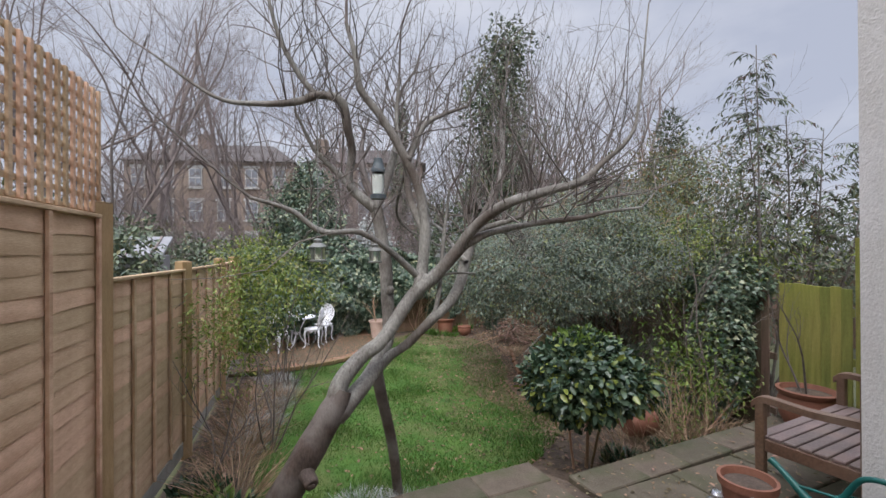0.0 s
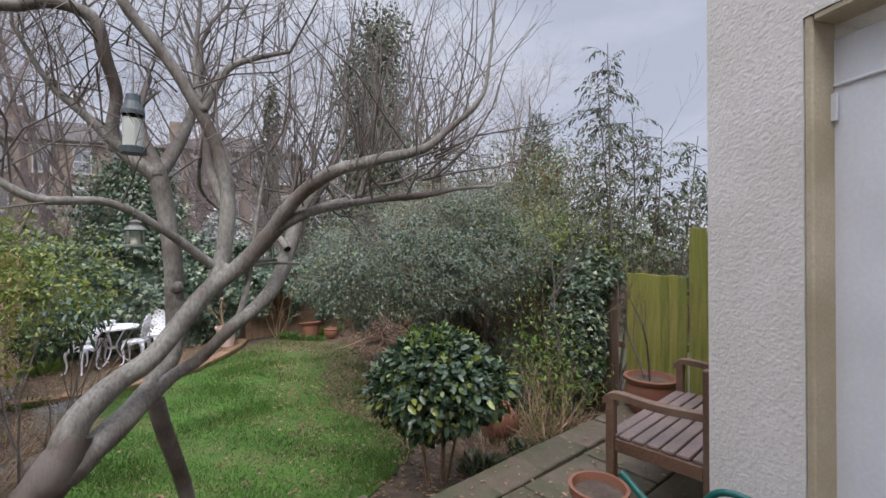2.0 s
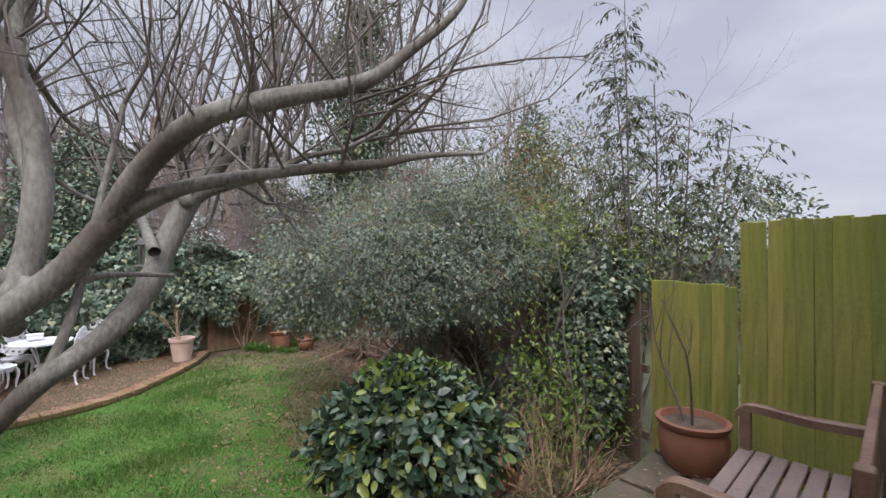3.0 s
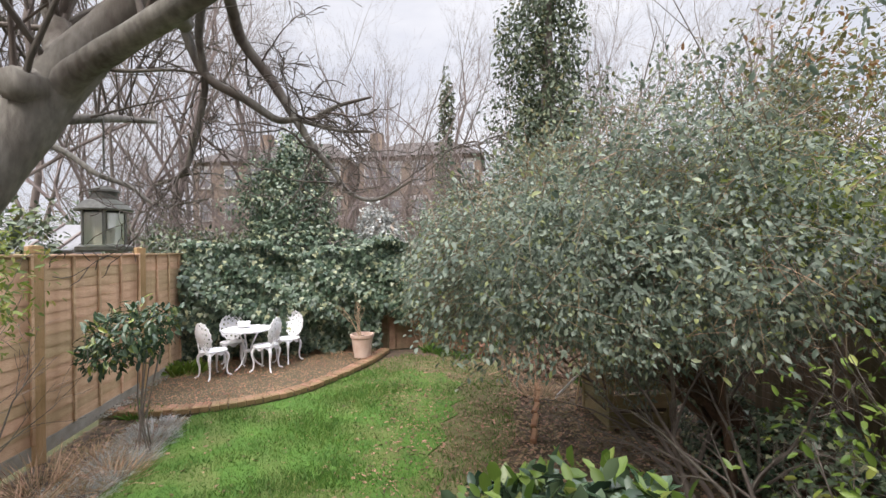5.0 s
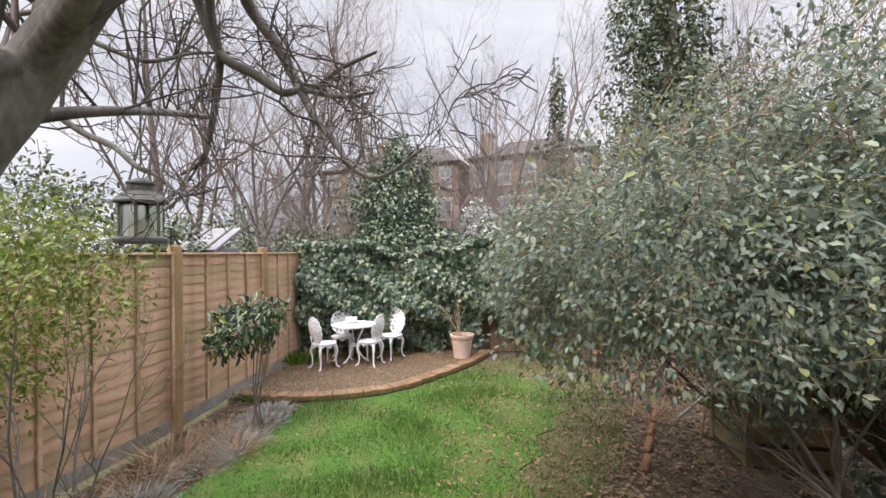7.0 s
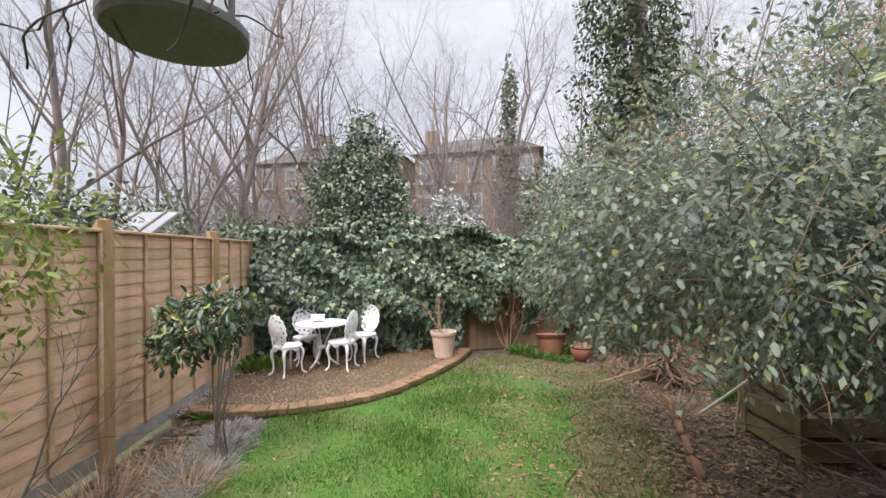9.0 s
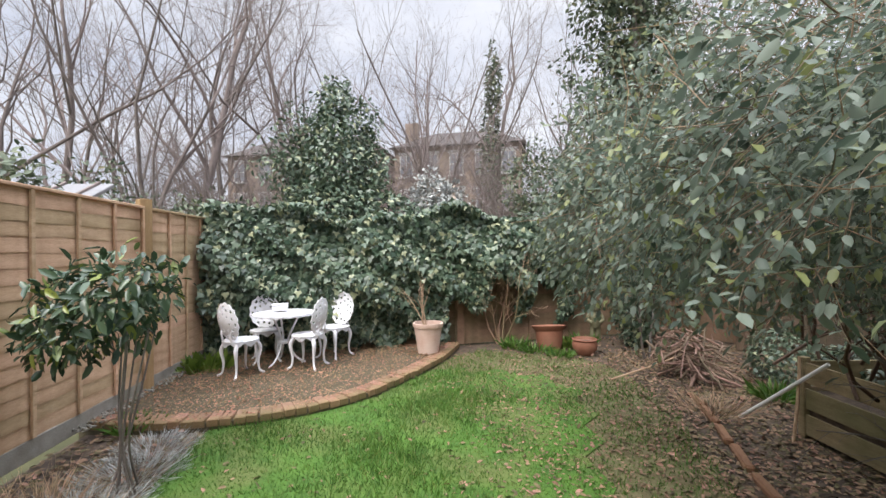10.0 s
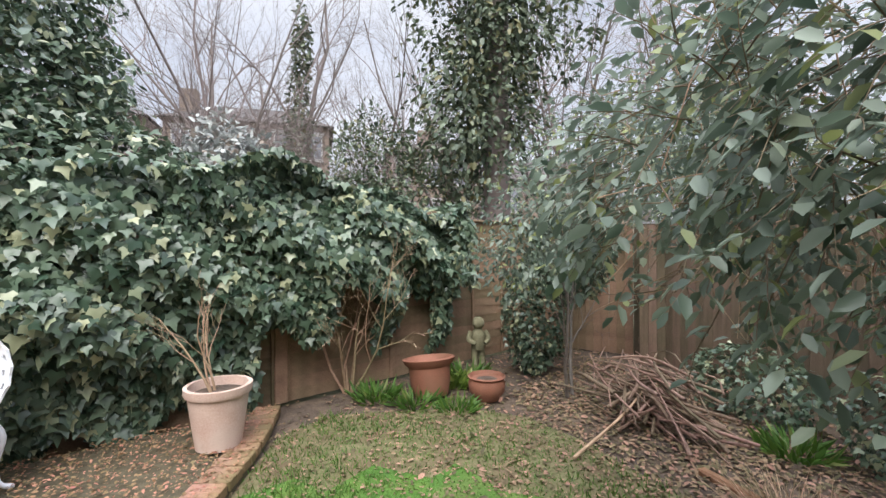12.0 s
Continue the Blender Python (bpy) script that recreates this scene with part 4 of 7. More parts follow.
tree = thing("leaning_tree", (-1.3, 3.05, -0.5), "leaning leafless fruit tree with smooth grey-brown bark", "tree")
limb_lines = [
    ("trunk", [(-1.45, 3.0, -0.6, 0.135), (-1.28, 3.02, -0.25, 0.12), (-1.08, 3.05, 0.12, 0.11), (-0.916, 3.1, 0.415, 0.105), (-0.80, 3.14, 0.62, 0.098), (-0.75, 3.17, 0.74, 0.07)]),
    ("limb", [(-0.80, 3.14, 0.60, 0.078), (-0.76, 3.18, 0.79, 0.066), (-0.63, 3.28, 0.95, 0.058), (-0.474, 3.36, 1.07, 0.056), (-0.25, 3.5, 1.395, 0.055), (-0.05, 3.54, 1.57, 0.052), (0.19, 3.49, 1.84, 0.05)]),
    ("limb", [(0.12, 3.5, 1.77, 0.046), (0.28, 3.4, 1.97, 0.042), (0.50, 3.27, 2.12, 0.038), (0.77, 3.22, 2.20, 0.035), (1.03, 3.2, 2.27, 0.03), (1.19, 3.22, 2.40, 0.022), (1.40, 3.2, 2.6, 0.014), (1.47, 3.2, 2.85, 0.010), (1.55, 3.2, 3.6, 0.005)]),
    ("limb", [(0.14, 3.5, 1.79, 0.044), (0.36, 3.46, 1.895, 0.030), (0.60, 3.44, 1.95, 0.025), (0.82, 3.42, 1.985, 0.024), (1.1, 3.40, 2.015, 0.021), (1.3, 3.40, 2.06, 0.014), (1.6, 3.45, 2.10, 0.008)]),
    ("limb", [(-0.80, 3.14, 0.55, 0.085), (-0.705, 3.22, 0.64, 0.07), (-0.61, 3.37, 0.74, 0.064), (-0.53, 3.52, 0.87, 0.06), (-0.47, 3.66, 1.06, 0.056), (-0.49, 3.74, 1.4, 0.054), (-0.51, 3.75, 1.7, 0.054), (-0.57, 3.75, 2.08, 0.054), (-0.60, 3.76, 2.2, 0.05)]),
    ("limb", [(-0.56, 3.46, 0.78, 0.05), (-0.44, 3.52, 0.90, 0.04), (-0.3, 3.55, 0.99, 0.037), (-0.1, 3.52, 1.19, 0.039), (0.05, 3.62, 1.32, 0.044), (0.15, 3.75, 1.48, 0.050), (0.19, 3.83, 1.64, 0.052), (0.23, 3.89, 1.78, 0.052), (0.275, 3.94, 1.91, 0.053), (0.38, 4.0, 2.08, 0.043), (0.50, 4.1, 2.3, 0.037), (0.60, 4.3, 2.65, 0.028), (0.62, 4.5, 3.1, 0.018)]),
    ("limb", [(-0.2, 3.54, 1.46, 0.055), (-0.17, 3.6, 1.65, 0.048), (-0.15, 3.62, 1.96, 0.044), (-0.2, 3.62, 2.28, 0.04), (-0.34, 3.58, 2.59, 0.036), (-0.5, 3.55, 2.86, 0.034), (-0.67, 3.5, 3.09, 0.03), (-0.7, 3.48, 3.33, 0.024), (-0.77, 3.45, 3.6, 0.016)]),
    ("limb", [(-0.3, 3.6, 2.5, 0.03), (-0.16, 3.66, 2.82, 0.024), (0.01, 3.72, 2.94, 0.018), (0.22, 3.75, 3.02, 0.01)]),
    ("limb", [(-0.15, 3.62, 1.9, 0.036), (-0.28, 3.72, 2.2, 0.03), (-0.33, 3.85, 2.5, 0.026), (-0.42, 3.95, 2.9, 0.02), (-0.40, 4.0, 3.4, 0.012)]),
    ("limb", [(-0.22, 3.55, 1.56, 0.030), (-0.42, 3.38, 1.76, 0.024), (-0.62, 3.2, 1.90, 0.021), (-0.86, 3.05, 1.90, 0.02), (-1.04, 2.95, 2.04, 0.018), (-1.28, 2.85, 2.12, 0.012)]),
    ("limb", [(-0.58, 3.75, 2.12, 0.05), (-0.8, 3.7, 2.33, 0.04), (-0.77, 3.65, 2.6, 0.034), (-0.79, 3.55, 2.8, 0.036), (-0.82, 3.5, 2.98, 0.034), (-0.99, 3.45, 3.02, 0.034), (-1.15, 3.4, 2.95, 0.03), (-1.4, 3.3, 2.9, 0.022), (-1.7, 3.2, 2.92, 0.014), (-2.1, 3.1, 3.2, 0.008)]),
    ("limb", [(-0.76, 3.7, 2.28, 0.034), (-0.95, 3.66, 2.48, 0.024), (-1.08, 3.6, 2.62, 0.018), (-1.2, 3.5, 2.9, 0.01)]),
    ("limb", [(-1.02, 3.44, 3.02, 0.028), (-1.16, 3.42, 3.2, 0.022), (-1.3, 3.38, 3.5, 0.016), (-1.4, 3.3, 4.0, 0.008)]),
    ("limb", [(-0.59, 3.76, 2.14, 0.046), (-0.52, 3.95, 2.4, 0.04), (-0.44, 4.1, 2.8, 0.03), (-0.45, 4.2, 3.2, 0.018)]),
    ("limb", [(0.30, 3.95, 1.95, 0.036), (0.25, 3.98, 2.03, 0.032), (0.235, 3.99, 2.07, 0.031), (0.23, 3.995, 2.085, 0.022), (0.229, 3.996, 2.088, 0.001)]),
    ("limb", [(0.70, 3.90, 2.06, 0.016), (0.72, 3.92, 2.16, 0.014), (0.80, 3.98, 2.35, 0.011), (0.84, 4.0, 2.7, 0.007)]),
    ("limb", [(0.265, 3.94, 1.89, 0.04), (0.35, 3.935, 1.945, 0.029), (0.45, 3.93, 1.985, 0.026), (0.60, 3.91, 2.03, 0.024), (0.70, 3.90, 2.065, 0.022), (0.80, 3.89, 2.13, 0.017), (1.0, 3.87, 2.18, 0.012), (1.2, 3.9, 2.3, 0.008)]),
    ("limb", [(-0.08, 3.52, 1.2, 0.022), (-0.03, 3.6, 1.45, 0.018), (0.0, 3.7, 1.8, 0.015), (0.06, 3.8, 2.3, 0.01)]),
    ("limb", [(0.2, 3.72, 1.66, 0.024), (0.05, 4.0, 1.86, 0.019), (-0.02, 4.3, 1.98, 0.014), (-0.2, 4.7, 2.1, 0.01)]),
    ("limb", [(-0.04, 3.53, 1.55, 0.013), (0.1, 3.6, 1.57, 0.011), (0.28, 3.7, 1.56, 0.008)]),
    ("limb", [(0.400, 4.100, 2.200, 0.0200), (0.470, 4.220, 2.280, 0.0180), (0.455, 4.321, 2.192, 0.0158), (0.536, 4.339, 2.074, 0.0145), (0.629, 4.321, 1.938, 0.0119), (0.691, 4.302, 1.851, 0.0092), (0.734, 4.321, 1.795, 0.0079), (0.784, 4.321, 1.727, 0.0059), (0.864, 4.321, 1.702, 0.0046), (0.966, 4.321, 1.752, 0.0026)]),
    ("limb", [(0.360, 4.040, 2.140, 0.0200), (0.340, 4.220, 2.260, 0.0160), (0.288, 4.290, 2.242, 0.0139), (0.337, 4.321, 2.093, 0.0132), (0.474, 4.321, 2.006, 0.0125), (0.567, 4.321, 1.944, 0.0106), (0.641, 4.314, 1.935, 0.0079), (0.753, 4.321, 1.901, 0.0053), (0.864, 4.290, 1.882, 0.0033)]),
    ("limb", [(0.616, 4.321, 1.938, 0.0079), (0.678, 4.321, 1.938, 0.0073), (0.753, 4.321, 1.969, 0.0059), (0.852, 4.321, 1.987, 0.0033)]),
    ("limb", [(0.420, 4.120, 2.240, 0.0140), (0.380, 4.250, 2.280, 0.0130), (0.343, 4.290, 2.186, 0.0106), (0.337, 4.321, 2.080, 0.0099), (0.319, 4.321, 1.969, 0.0099), (0.292, 4.321, 1.876, 0.0092), (0.257, 4.321, 1.801, 0.0066), (0.164, 4.321, 1.770, 0.0040)]),
    ("limb", [(-0.330, 3.850, 2.500, 0.0140), (-0.450, 4.150, 2.150, 0.0130), (-0.349, 4.290, 1.975, 0.0112), (-0.177, 4.321, 1.894, 0.0099), (-0.049, 4.321, 1.814, 0.0086), (0.071, 4.321, 1.770, 0.0066), (0.174, 4.321, 1.708, 0.0040), (0.319, 4.352, 1.727, 0.0026)]),
    ("limb", [(-0.330, 3.850, 2.500, 0.0140), (-0.360, 4.180, 2.360, 0.0120), (-0.301, 4.290, 2.279, 0.0106), (-0.146, 4.321, 2.198, 0.0086), (-0.010, 4.321, 2.142, 0.0073), (0.102, 4.321, 2.124, 0.0059), (0.213, 4.321, 2.118, 0.0046), (0.350, 4.339, 2.099, 0.0033)]),
    ("stub", [(-1.0, 3.05, 0.2, 0.06), (-0.95, 2.98, 0.2, 0.056), (-0.90, 2.92, 0.17, 0.045), (-0.895, 2.915, 0.168, 0.001)]),
]
inverse = tree.matrix_world.inverted()
for name, rows in limb_lines:
    line = catenate(rows)
    way = np.arange(len(line))
    line[:, 3] *= 1 + 0.05 * np.sin(way * 0.61 + rows[0][0] * 40) * np.sin(way * 0.37 + 1)
    ob = new(name, Tubes().add(line, 14).mesh(name, M["bark"] if name == "limb" else M["brown_bark"]))
    ob.parent, ob.matrix_parent_inverse = tree, inverse
rng = rng_of(21)
shoots, knots = Tubes(), Tubes()
SHOOT = [(3, 0.5, 0.55, 0.5, 5, 5), (3, 0.45, 0.6, 0.45, 4, 4), (2, 0.4, 0.6, 0.3, 3, 3), (0, 0, 0, 0.2, 2, 3)]
for name, rows in limb_lines[1:-7]:
    line = catenate(rows)
    top = line[len(line) // 3:]
    for k in range(17):
        q = top[rng.integers(len(top))]
        if q[2] < 1.75:
            continue
        w = np.array([rng.normal() * 0.5, rng.normal() * 0.5, 0.85])
        grow(shoots, rng, q[:3], w, 0.55 + 0.75 * rng.random(), min(q[3] * 0.3, 0.0075), 1, SHOOT, 0.32)
    if line[-1, 2] > 1.9:
        grow(shoots, rng, line[-1, :3], line[-1, :3] - line[-4, :3] + np.array([0, 0, 0.1]), 1.0, line[-1, 3] * 0.9, 0, SHOOT, 0.24)
    for k in range(2):
        q = top[rng.integers(len(top))]
        tip = unit(rng.normal(size=3))
        knots.add(np.array([(*q[:3], q[3] * 0.8), (*(q[:3] + tip * q[3] * 1.6), q[3] * 0.65), (*(q[:3] + tip * q[3] * 1.65), 0.001)]), 7)
# tall straight water shoots over the outer limbs
for k in range(46):
    u = rng.random()
    base = np.array([0.35 + 0.95 * u, 3.42 - 0.2 * (1 - u) + rng.normal() * 0.06, 2.06 + 0.26 * u])
    grow(shoots, rng, base, (rng.normal() * 0.22 + 0.22 * u, rng.normal() * 0.25, 1), 0.8 + 0.8 * rng.random(), 0.0055, 2, SHOOT, 0.2)
for k in range(14):
    base = np.array([1.0 + 0.2 * rng.random(), 3.3 + 0.15 * rng.random(), 2.1 + 0.2 * rng.random()])
    grow(shoots, rng, base, (0.8, rng.normal() * 0.4, 0.15 + 0.3 * rng.random()), 0.9 * rng.random() + 0.4, 0.008, 1, SHOOT, 0.24)
# crooked spurs and twigs on the outer limbs
def crooked(p, d, length, radius, depth):
    line = [(*p, radius)]
    for i in range(7):
        d = unit(d + rng.normal(size=3) * 0.24)
        p = p + d * length / 7
        line.append((*p, max(radius * (1 - 0.11 * (i + 1)), 0.0012)))
        if depth and rng.random() < 0.5:
            crooked(p, unit(d + rng.normal(size=3) * 0.8), length * 0.5, radius * 0.6, depth - 1)
    shoots.add(np.array(line), 4)


for name, rows in limb_lines[-7:-1]:
    line = catenate(rows)
    for k in range(8):
        q = line[rng.integers(len(line) // 4, len(line))]
        crooked(q[:3], unit(rng.normal(size=3) * (1, 0.7, 0.8)), 0.12 + 0.2 * rng.random(), min(0.004, q[3] * 0.6), 2)
# hanging and crossing twigs beyond the trunk
for k in range(14):
    base = np.array([-1.2 + 1.6 * rng.random(), 3.5 + 1.2 * rng.random(), 2.3 + 0.8 * rng.random()])
    grow(shoots, rng, base, (rng.normal() * 0.8, rng.normal() * 0.8, rng.normal() * 0.5 - 0.1), 0.6 + 0.5 * rng.random(), 0.007, 0, SHOOT, 0.34)
for nm, t, mt in (("twig_crown", shoots, M["twig"]), ("bark_knot", knots, M["bark"])):
    ob = new(nm, t.mesh(nm, mt))
    ob.parent, ob.matrix_parent_inverse = tree, inverse
    tagged(ob, kind="stuff")
prop = thing("tree_prop", (-0.44, 3.95, -0.5), "old brown timber prop holding up the leaning tree", "tree prop")
ob = new("stake", Tubes().add(catenate([(-0.42, 3.97, -0.55, 0.045), (-0.47, 3.9, 0.0, 0.047), (-0.54, 3.72, 0.5, 0.05), (-0.57, 3.66, 0.72, 0.052)]), 9).mesh("stake", M["brown_bark"]))
ob.parent, ob.matrix_parent_inverse = prop, prop.matrix_world.inverted()


# ---- lanterns and feeder hanging in the tree ----
def hanging_lantern(x, y, z, size, cord, label):
    ob = thing("hanging_lantern", (x, y, z), label, "lantern", "lanterns hanging in the tree")
    s = size
    part("base", spun([(0.95 * s, 0), (1.0 * s, 0.06 * s), (1.0 * s, 0.16 * s), (0.84 * s, 0.22 * s), (0.0, 0.22 * s)], 28), M["lantern"], ob, smooth=False)
    for k in range(6):
        a = k * math.pi / 3 + 0.3
        part("bar", a_box((0.06 * s, 0.13 * s, 1.1 * s), (0.82 * s * math.cos(a), 0.82 * s * math.sin(a), 0.77 * s), Matrix.Rotation(a, 4, "Z"), 0.01 * s), M["lantern"], ob)
    part("glass", spun([(0.77 * s, 0.23 * s), (0.77 * s, 1.3 * s)], 28), M["glass"], ob, "cloudy glass cylinder").visible_shadow = False
    part("candle", spun([(0.0, 0.225 * s), (0.34 * s, 0.225 * s), (0.34 * s, 0.75 * s), (0.0, 0.72 * s)], 16), M["candle"], ob, "cream candle")
    part("roof", spun([(0.8 * s, 1.3 * s), (1.02 * s, 1.31 * s), (1.03 * s, 1.36 * s), (0.72 * s, 1.62 * s), (0.48 * s, 1.70 * s), (0.46 * s, 1.92 * s), (0.56 * s, 1.93 * s), (0.54 * s, 1.99 * s), (0.2 * s, 2.12 * s), (0.0, 2.14 * s)], 28), M["lantern"], ob)
    ring = Tubes()
    a = np.linspace(0, 2 * math.pi, 17)
    ring.add(np.column_stack([0.26 * s * np.cos(a), 0 * a, 2.36 * s + 0.26 * s * np.sin(a), np.full(17, 0.025 * s)]), 6)
    ring.add(np.array([(0, 0, 2.6 * s, 0.004), (0, 0, 2.6 * s + cord, 0.004)]), 5)
    ob2 = new("hanger", ring.mesh("hanger", M["lantern"]))
    ob2.parent = ob
    ob.scale = (0.76, 0.76, 1)
    return ob


hanging_lantern(-0.01, 4.31, 1.57, 0.095, 0.18, "weathered grey metal candle lantern hanging from a branch")
hanging_lantern(-0.51, 3.21, 1.67, 0.068, 0.04, "grey metal candle lantern hanging from a branch")
hanging_lantern(-0.70, 2.40, 1.70, 0.062, 0.75, "grey metal candle lantern hanging from a branch")
feeder = thing("bird_feeder", (-0.46, 3.06, 2.13), "tube bird feeder with pale seed hanging in the tree", "bird feeder")
part("tray", spun([(0.0, 0), (0.055, 0.0), (0.058, 0.03), (0.046, 0.035), (0.0, 0.035)], 18), M["green_plastic"], feeder)
part("tube", spun([(0.043, 0.036), (0.043, 0.19)], 18), M["glass"], feeder, "clear plastic tube").visible_shadow = False
part("seed", spun([(0.0, 0.037), (0.04, 0.037), (0.04, 0.17), (0.0, 0.18)], 16), M["seed"], feeder, "pale bird seed")
part("lid", spun([(0.05, 0.19), (0.05, 0.21), (0.034, 0.255), (0.03, 0.29), (0.0, 0.30)], 18), M["green_plastic"], feeder, "dark green lid")
ob = new("hanger", Tubes().add(np.array([(0, 0, 0.3, 0.003), (0, 0, 0.62, 0.003)]), 5).mesh("hanger", M["lantern"]))
ob.parent = feeder


# ---- white garden furniture ----
def cabriole(foot, top, mat, name, parent, r0=0.022, r1=0.012):
    f, t = np.array(foot, float), np.array(top, float)
    out = unit((f - t) * (1, 1, 0))
    rows = [(*t, r0 * 1.3), (*(t * 0.75 + f * 0.25 + out * 0.035), r0 * 1.1), (*(t * 0.4 + f * 0.6 - out * 0.012), r0 * 0.72), (*(t * 0.12 + f * 0.88 - out * 0.02), r1), (*(f + out * 0.015 + (0, 0, 0.012)), r1 * 1.35), (*(f + out * 0.035 + (0, 0, 0.010)), r1 * 0.8)]
    ob = new(name, Tubes().add(smooth_line(rows, 4), 8).mesh(name, mat))
    ob.parent = parent
    return ob


def garden_chair(x, y, turn, label):
    ob = thing("garden_chair", (x, y, DECK_Z), label, "chair", "chairs round the white table", turn)
    w = M["white_metal"]
    seat = plate(6, 16, {(3, 1, 4)}, 0.0)
    bmesh.ops.transform(seat, matrix=Matrix.Diagonal((0.205, 0.205, 1, 1)), verts=seat.verts)
    seat = thicken(seat, 0.014)
    bmesh.ops.translate(seat, vec=(0, 0, 0.43), verts=seat.verts)
    part("seat", seat, w, ob)
    rim = bmesh.new()
    steps = 48
    rows = []
    for i in range(steps):
        a = 2 * math.pi * i / steps
        drop = 0.045 + 0.022 * math.cos(8 * a)
        rows.append([rim.verts.new((0.2 * math.cos(a), 0.2 * math.sin(a), 0.425)), rim.verts.new((0.205 * math.cos(a), 0.205 * math.sin(a), 0.425 - drop))])
    for i in range(steps):
        p, q = rows[i], rows[(i + 1) % steps]
        rim.faces.new((p[0], p[1], q[1], q[0]))
    part("apron", thicken(rim, 0.008), w, ob)
    back = plate(8, 14, {(3, 1, 4), (5, 3, 4), (6, 1, 4)}, 0.05)
    bmesh.ops.transform(back, matrix=Matrix.Translation((-0.205, 0, 0.655)) @ Matrix.Rotation(radians(80), 4, "Y") @ Matrix.Diagonal((0.23, 0.20, 1, 1)), verts=back.verts)
    part("backrest", thicken(back, 0.013), w, ob)
    for s in (-1, 1):
        st = new("back_stay", Tubes().add(smooth_line([(-0.17, 0.09 * s, 0.43, 0.014), (-0.195, 0.075 * s, 0.5, 0.012), (-0.19, 0.1 * s, 0.56, 0.01)], 3), 7).mesh("back_stay", w))
        st.parent = ob
    for a in (42, 138, 222, 318):
        c, s = math.cos(radians(a)), math.sin(radians(a))
        cabriole((0.235 * c, 0.235 * s, 0.0), (0.165 * c, 0.165 * s, 0.415), w, "leg", ob)
    return ob


CHAIR = "white cast-metal garden chair with pierced round back"
garden_chair(-3.60, 9.33, 72, CHAIR)
garden_chair(-3.72, 9.98, -50, CHAIR)
garden_chair(-2.97, 9.80, 182, CHAIR)
garden_chair(-2.90, 10.38, 258, CHAIR)
table = thing("garden_table", (-3.37, 9.88, DECK_Z), "round white cast-metal garden table", "table")
top = plate(7, 18, {(4, 1, 4)}, 0.0)
bmesh.ops.transform(top, matrix=Matrix.Translation((0, 0, 0.68)) @ Matrix.Diagonal((0.395, 0.395, 1, 1)), verts=top.verts)
part("tabletop", thicken(top, 0.018), M["white_metal"], table)
part("rim", spun([(0.382, 0.655), (0.391, 0.65), (0.391, 0.675), (0.382, 0.676)], 40), M["white_metal"], table)
for a in (20, 140, 260):
    c, s = math.cos(radians(a)), math.sin(radians(a))
    ob = new("leg", Tubes().add(smooth_line([(0.2 * c, 0.2 * s, 0.66, 0.014), (0.12 * c, 0.12 * s, 0.5, 0.014), (0.05 * c, 0.05 * s, 0.3, 0.013), (0.14 * c, 0.14 * s, 0.1, 0.013), (0.27 * c, 0.27 * s, 0.012, 0.014)], 5), 8).mesh("leg", M["white_metal"]))
    ob.parent = table
part("collar", spun([(0.04, 0.27), (0.075, 0.28), (0.075, 0.31), (0.04, 0.32)], 20), M["white_metal"], table)
box_white = thing("table_basket", (-3.46, 9.92, DECK_Z + 0.70), "small white pierced box standing on the garden table", "basket", "", 30)
part("body", a_box((0.2, 0.13, 0.07), (0, 0, 0.035), None, 0.012), M["white_metal"], box_white)
part("lid", a_box((0.21, 0.14, 0.02), (0, 0, 0.081), None, 0.008), M["white_metal"], box_white)


# ---- pots ----
def pot(name, x, y, z, profile, mat, label, fill=None, tilt=0.0, turn=0.0):
    """A turned pot with a wall and a rim; fill: the height of its soil."""
    ob = thing(name, (x, y, z), label, "plant pot", "", turn)
    if tilt:
        ob.matrix_world = pose(x, y, z, tilt, 0, turn)
    part("body", spun(profile, 32), mat, ob, smooth=True)
    if fill:
        r, h = fill
        bm = spun([(0, h + 0.012), (r * 0.5, h + 0.006), (r, h)], 20)
        part("soil", bm, M["soil"], ob, "dark potting soil")
    return ob


pot("plant_pot", -1.66, 10.85, DECK_Z + 0.004, [(0.0, 0), (0.15, 0), (0.2, 0.37), (0.215, 0.37), (0.222, 0.39), (0.222, 0.43), (0.195, 0.43), (0.185, 0.36), (0.13, 0.05), (0.0, 0.05)], M["pink_pot"], "tall pale terracotta pot holding a bare shrub", (0.18, 0.37))
pot("plant_pot", 0.06, 11.75, LAWN_Z, [(0, 0), (0.17, 0), (0.20, 0.12), (0.21, 0.28), (0.25, 0.32), (0.27, 0.36), (0.24, 0.37), (0.19, 0.30), (0, 0.28)], M["terracotta"], "dark red-brown flared terracotta pot", (0.19, 0.31), 8, 200)
pot("plant_pot", 0.56, 11.5, LAWN_Z, [(0, 0), (0.11, 0), (0.17, 0.08), (0.18, 0.16), (0.165, 0.2), (0.185, 0.225), (0.17, 0.235), (0.15, 0.2), (0, 0.18)], M["terracotta"], "round orange terracotta bowl pot", (0.15, 0.19))
pot("plant_pot", 3.60, 4.25, -0.012, [(0, 0), (0.17, 0), (0.225, 0.1), (0.245, 0.24), (0.225, 0.32), (0.25, 0.345), (0.255, 0.375), (0.22, 0.38), (0.2, 0.33), (0, 0.3)], M["terracotta"], "large round terracotta pot with a bare sapling", (0.21, 0.335))
pot("plant_pot", 2.02, 2.86, -0.012, [(0, 0), (0.125, 0), (0.155, 0.2), (0.17, 0.2), (0.175, 0.25), (0.155, 0.25), (0.14, 0.2), (0, 0.19)], M["terracotta"], "terracotta pot of dead leaves on the patio", (0.145, 0.205))
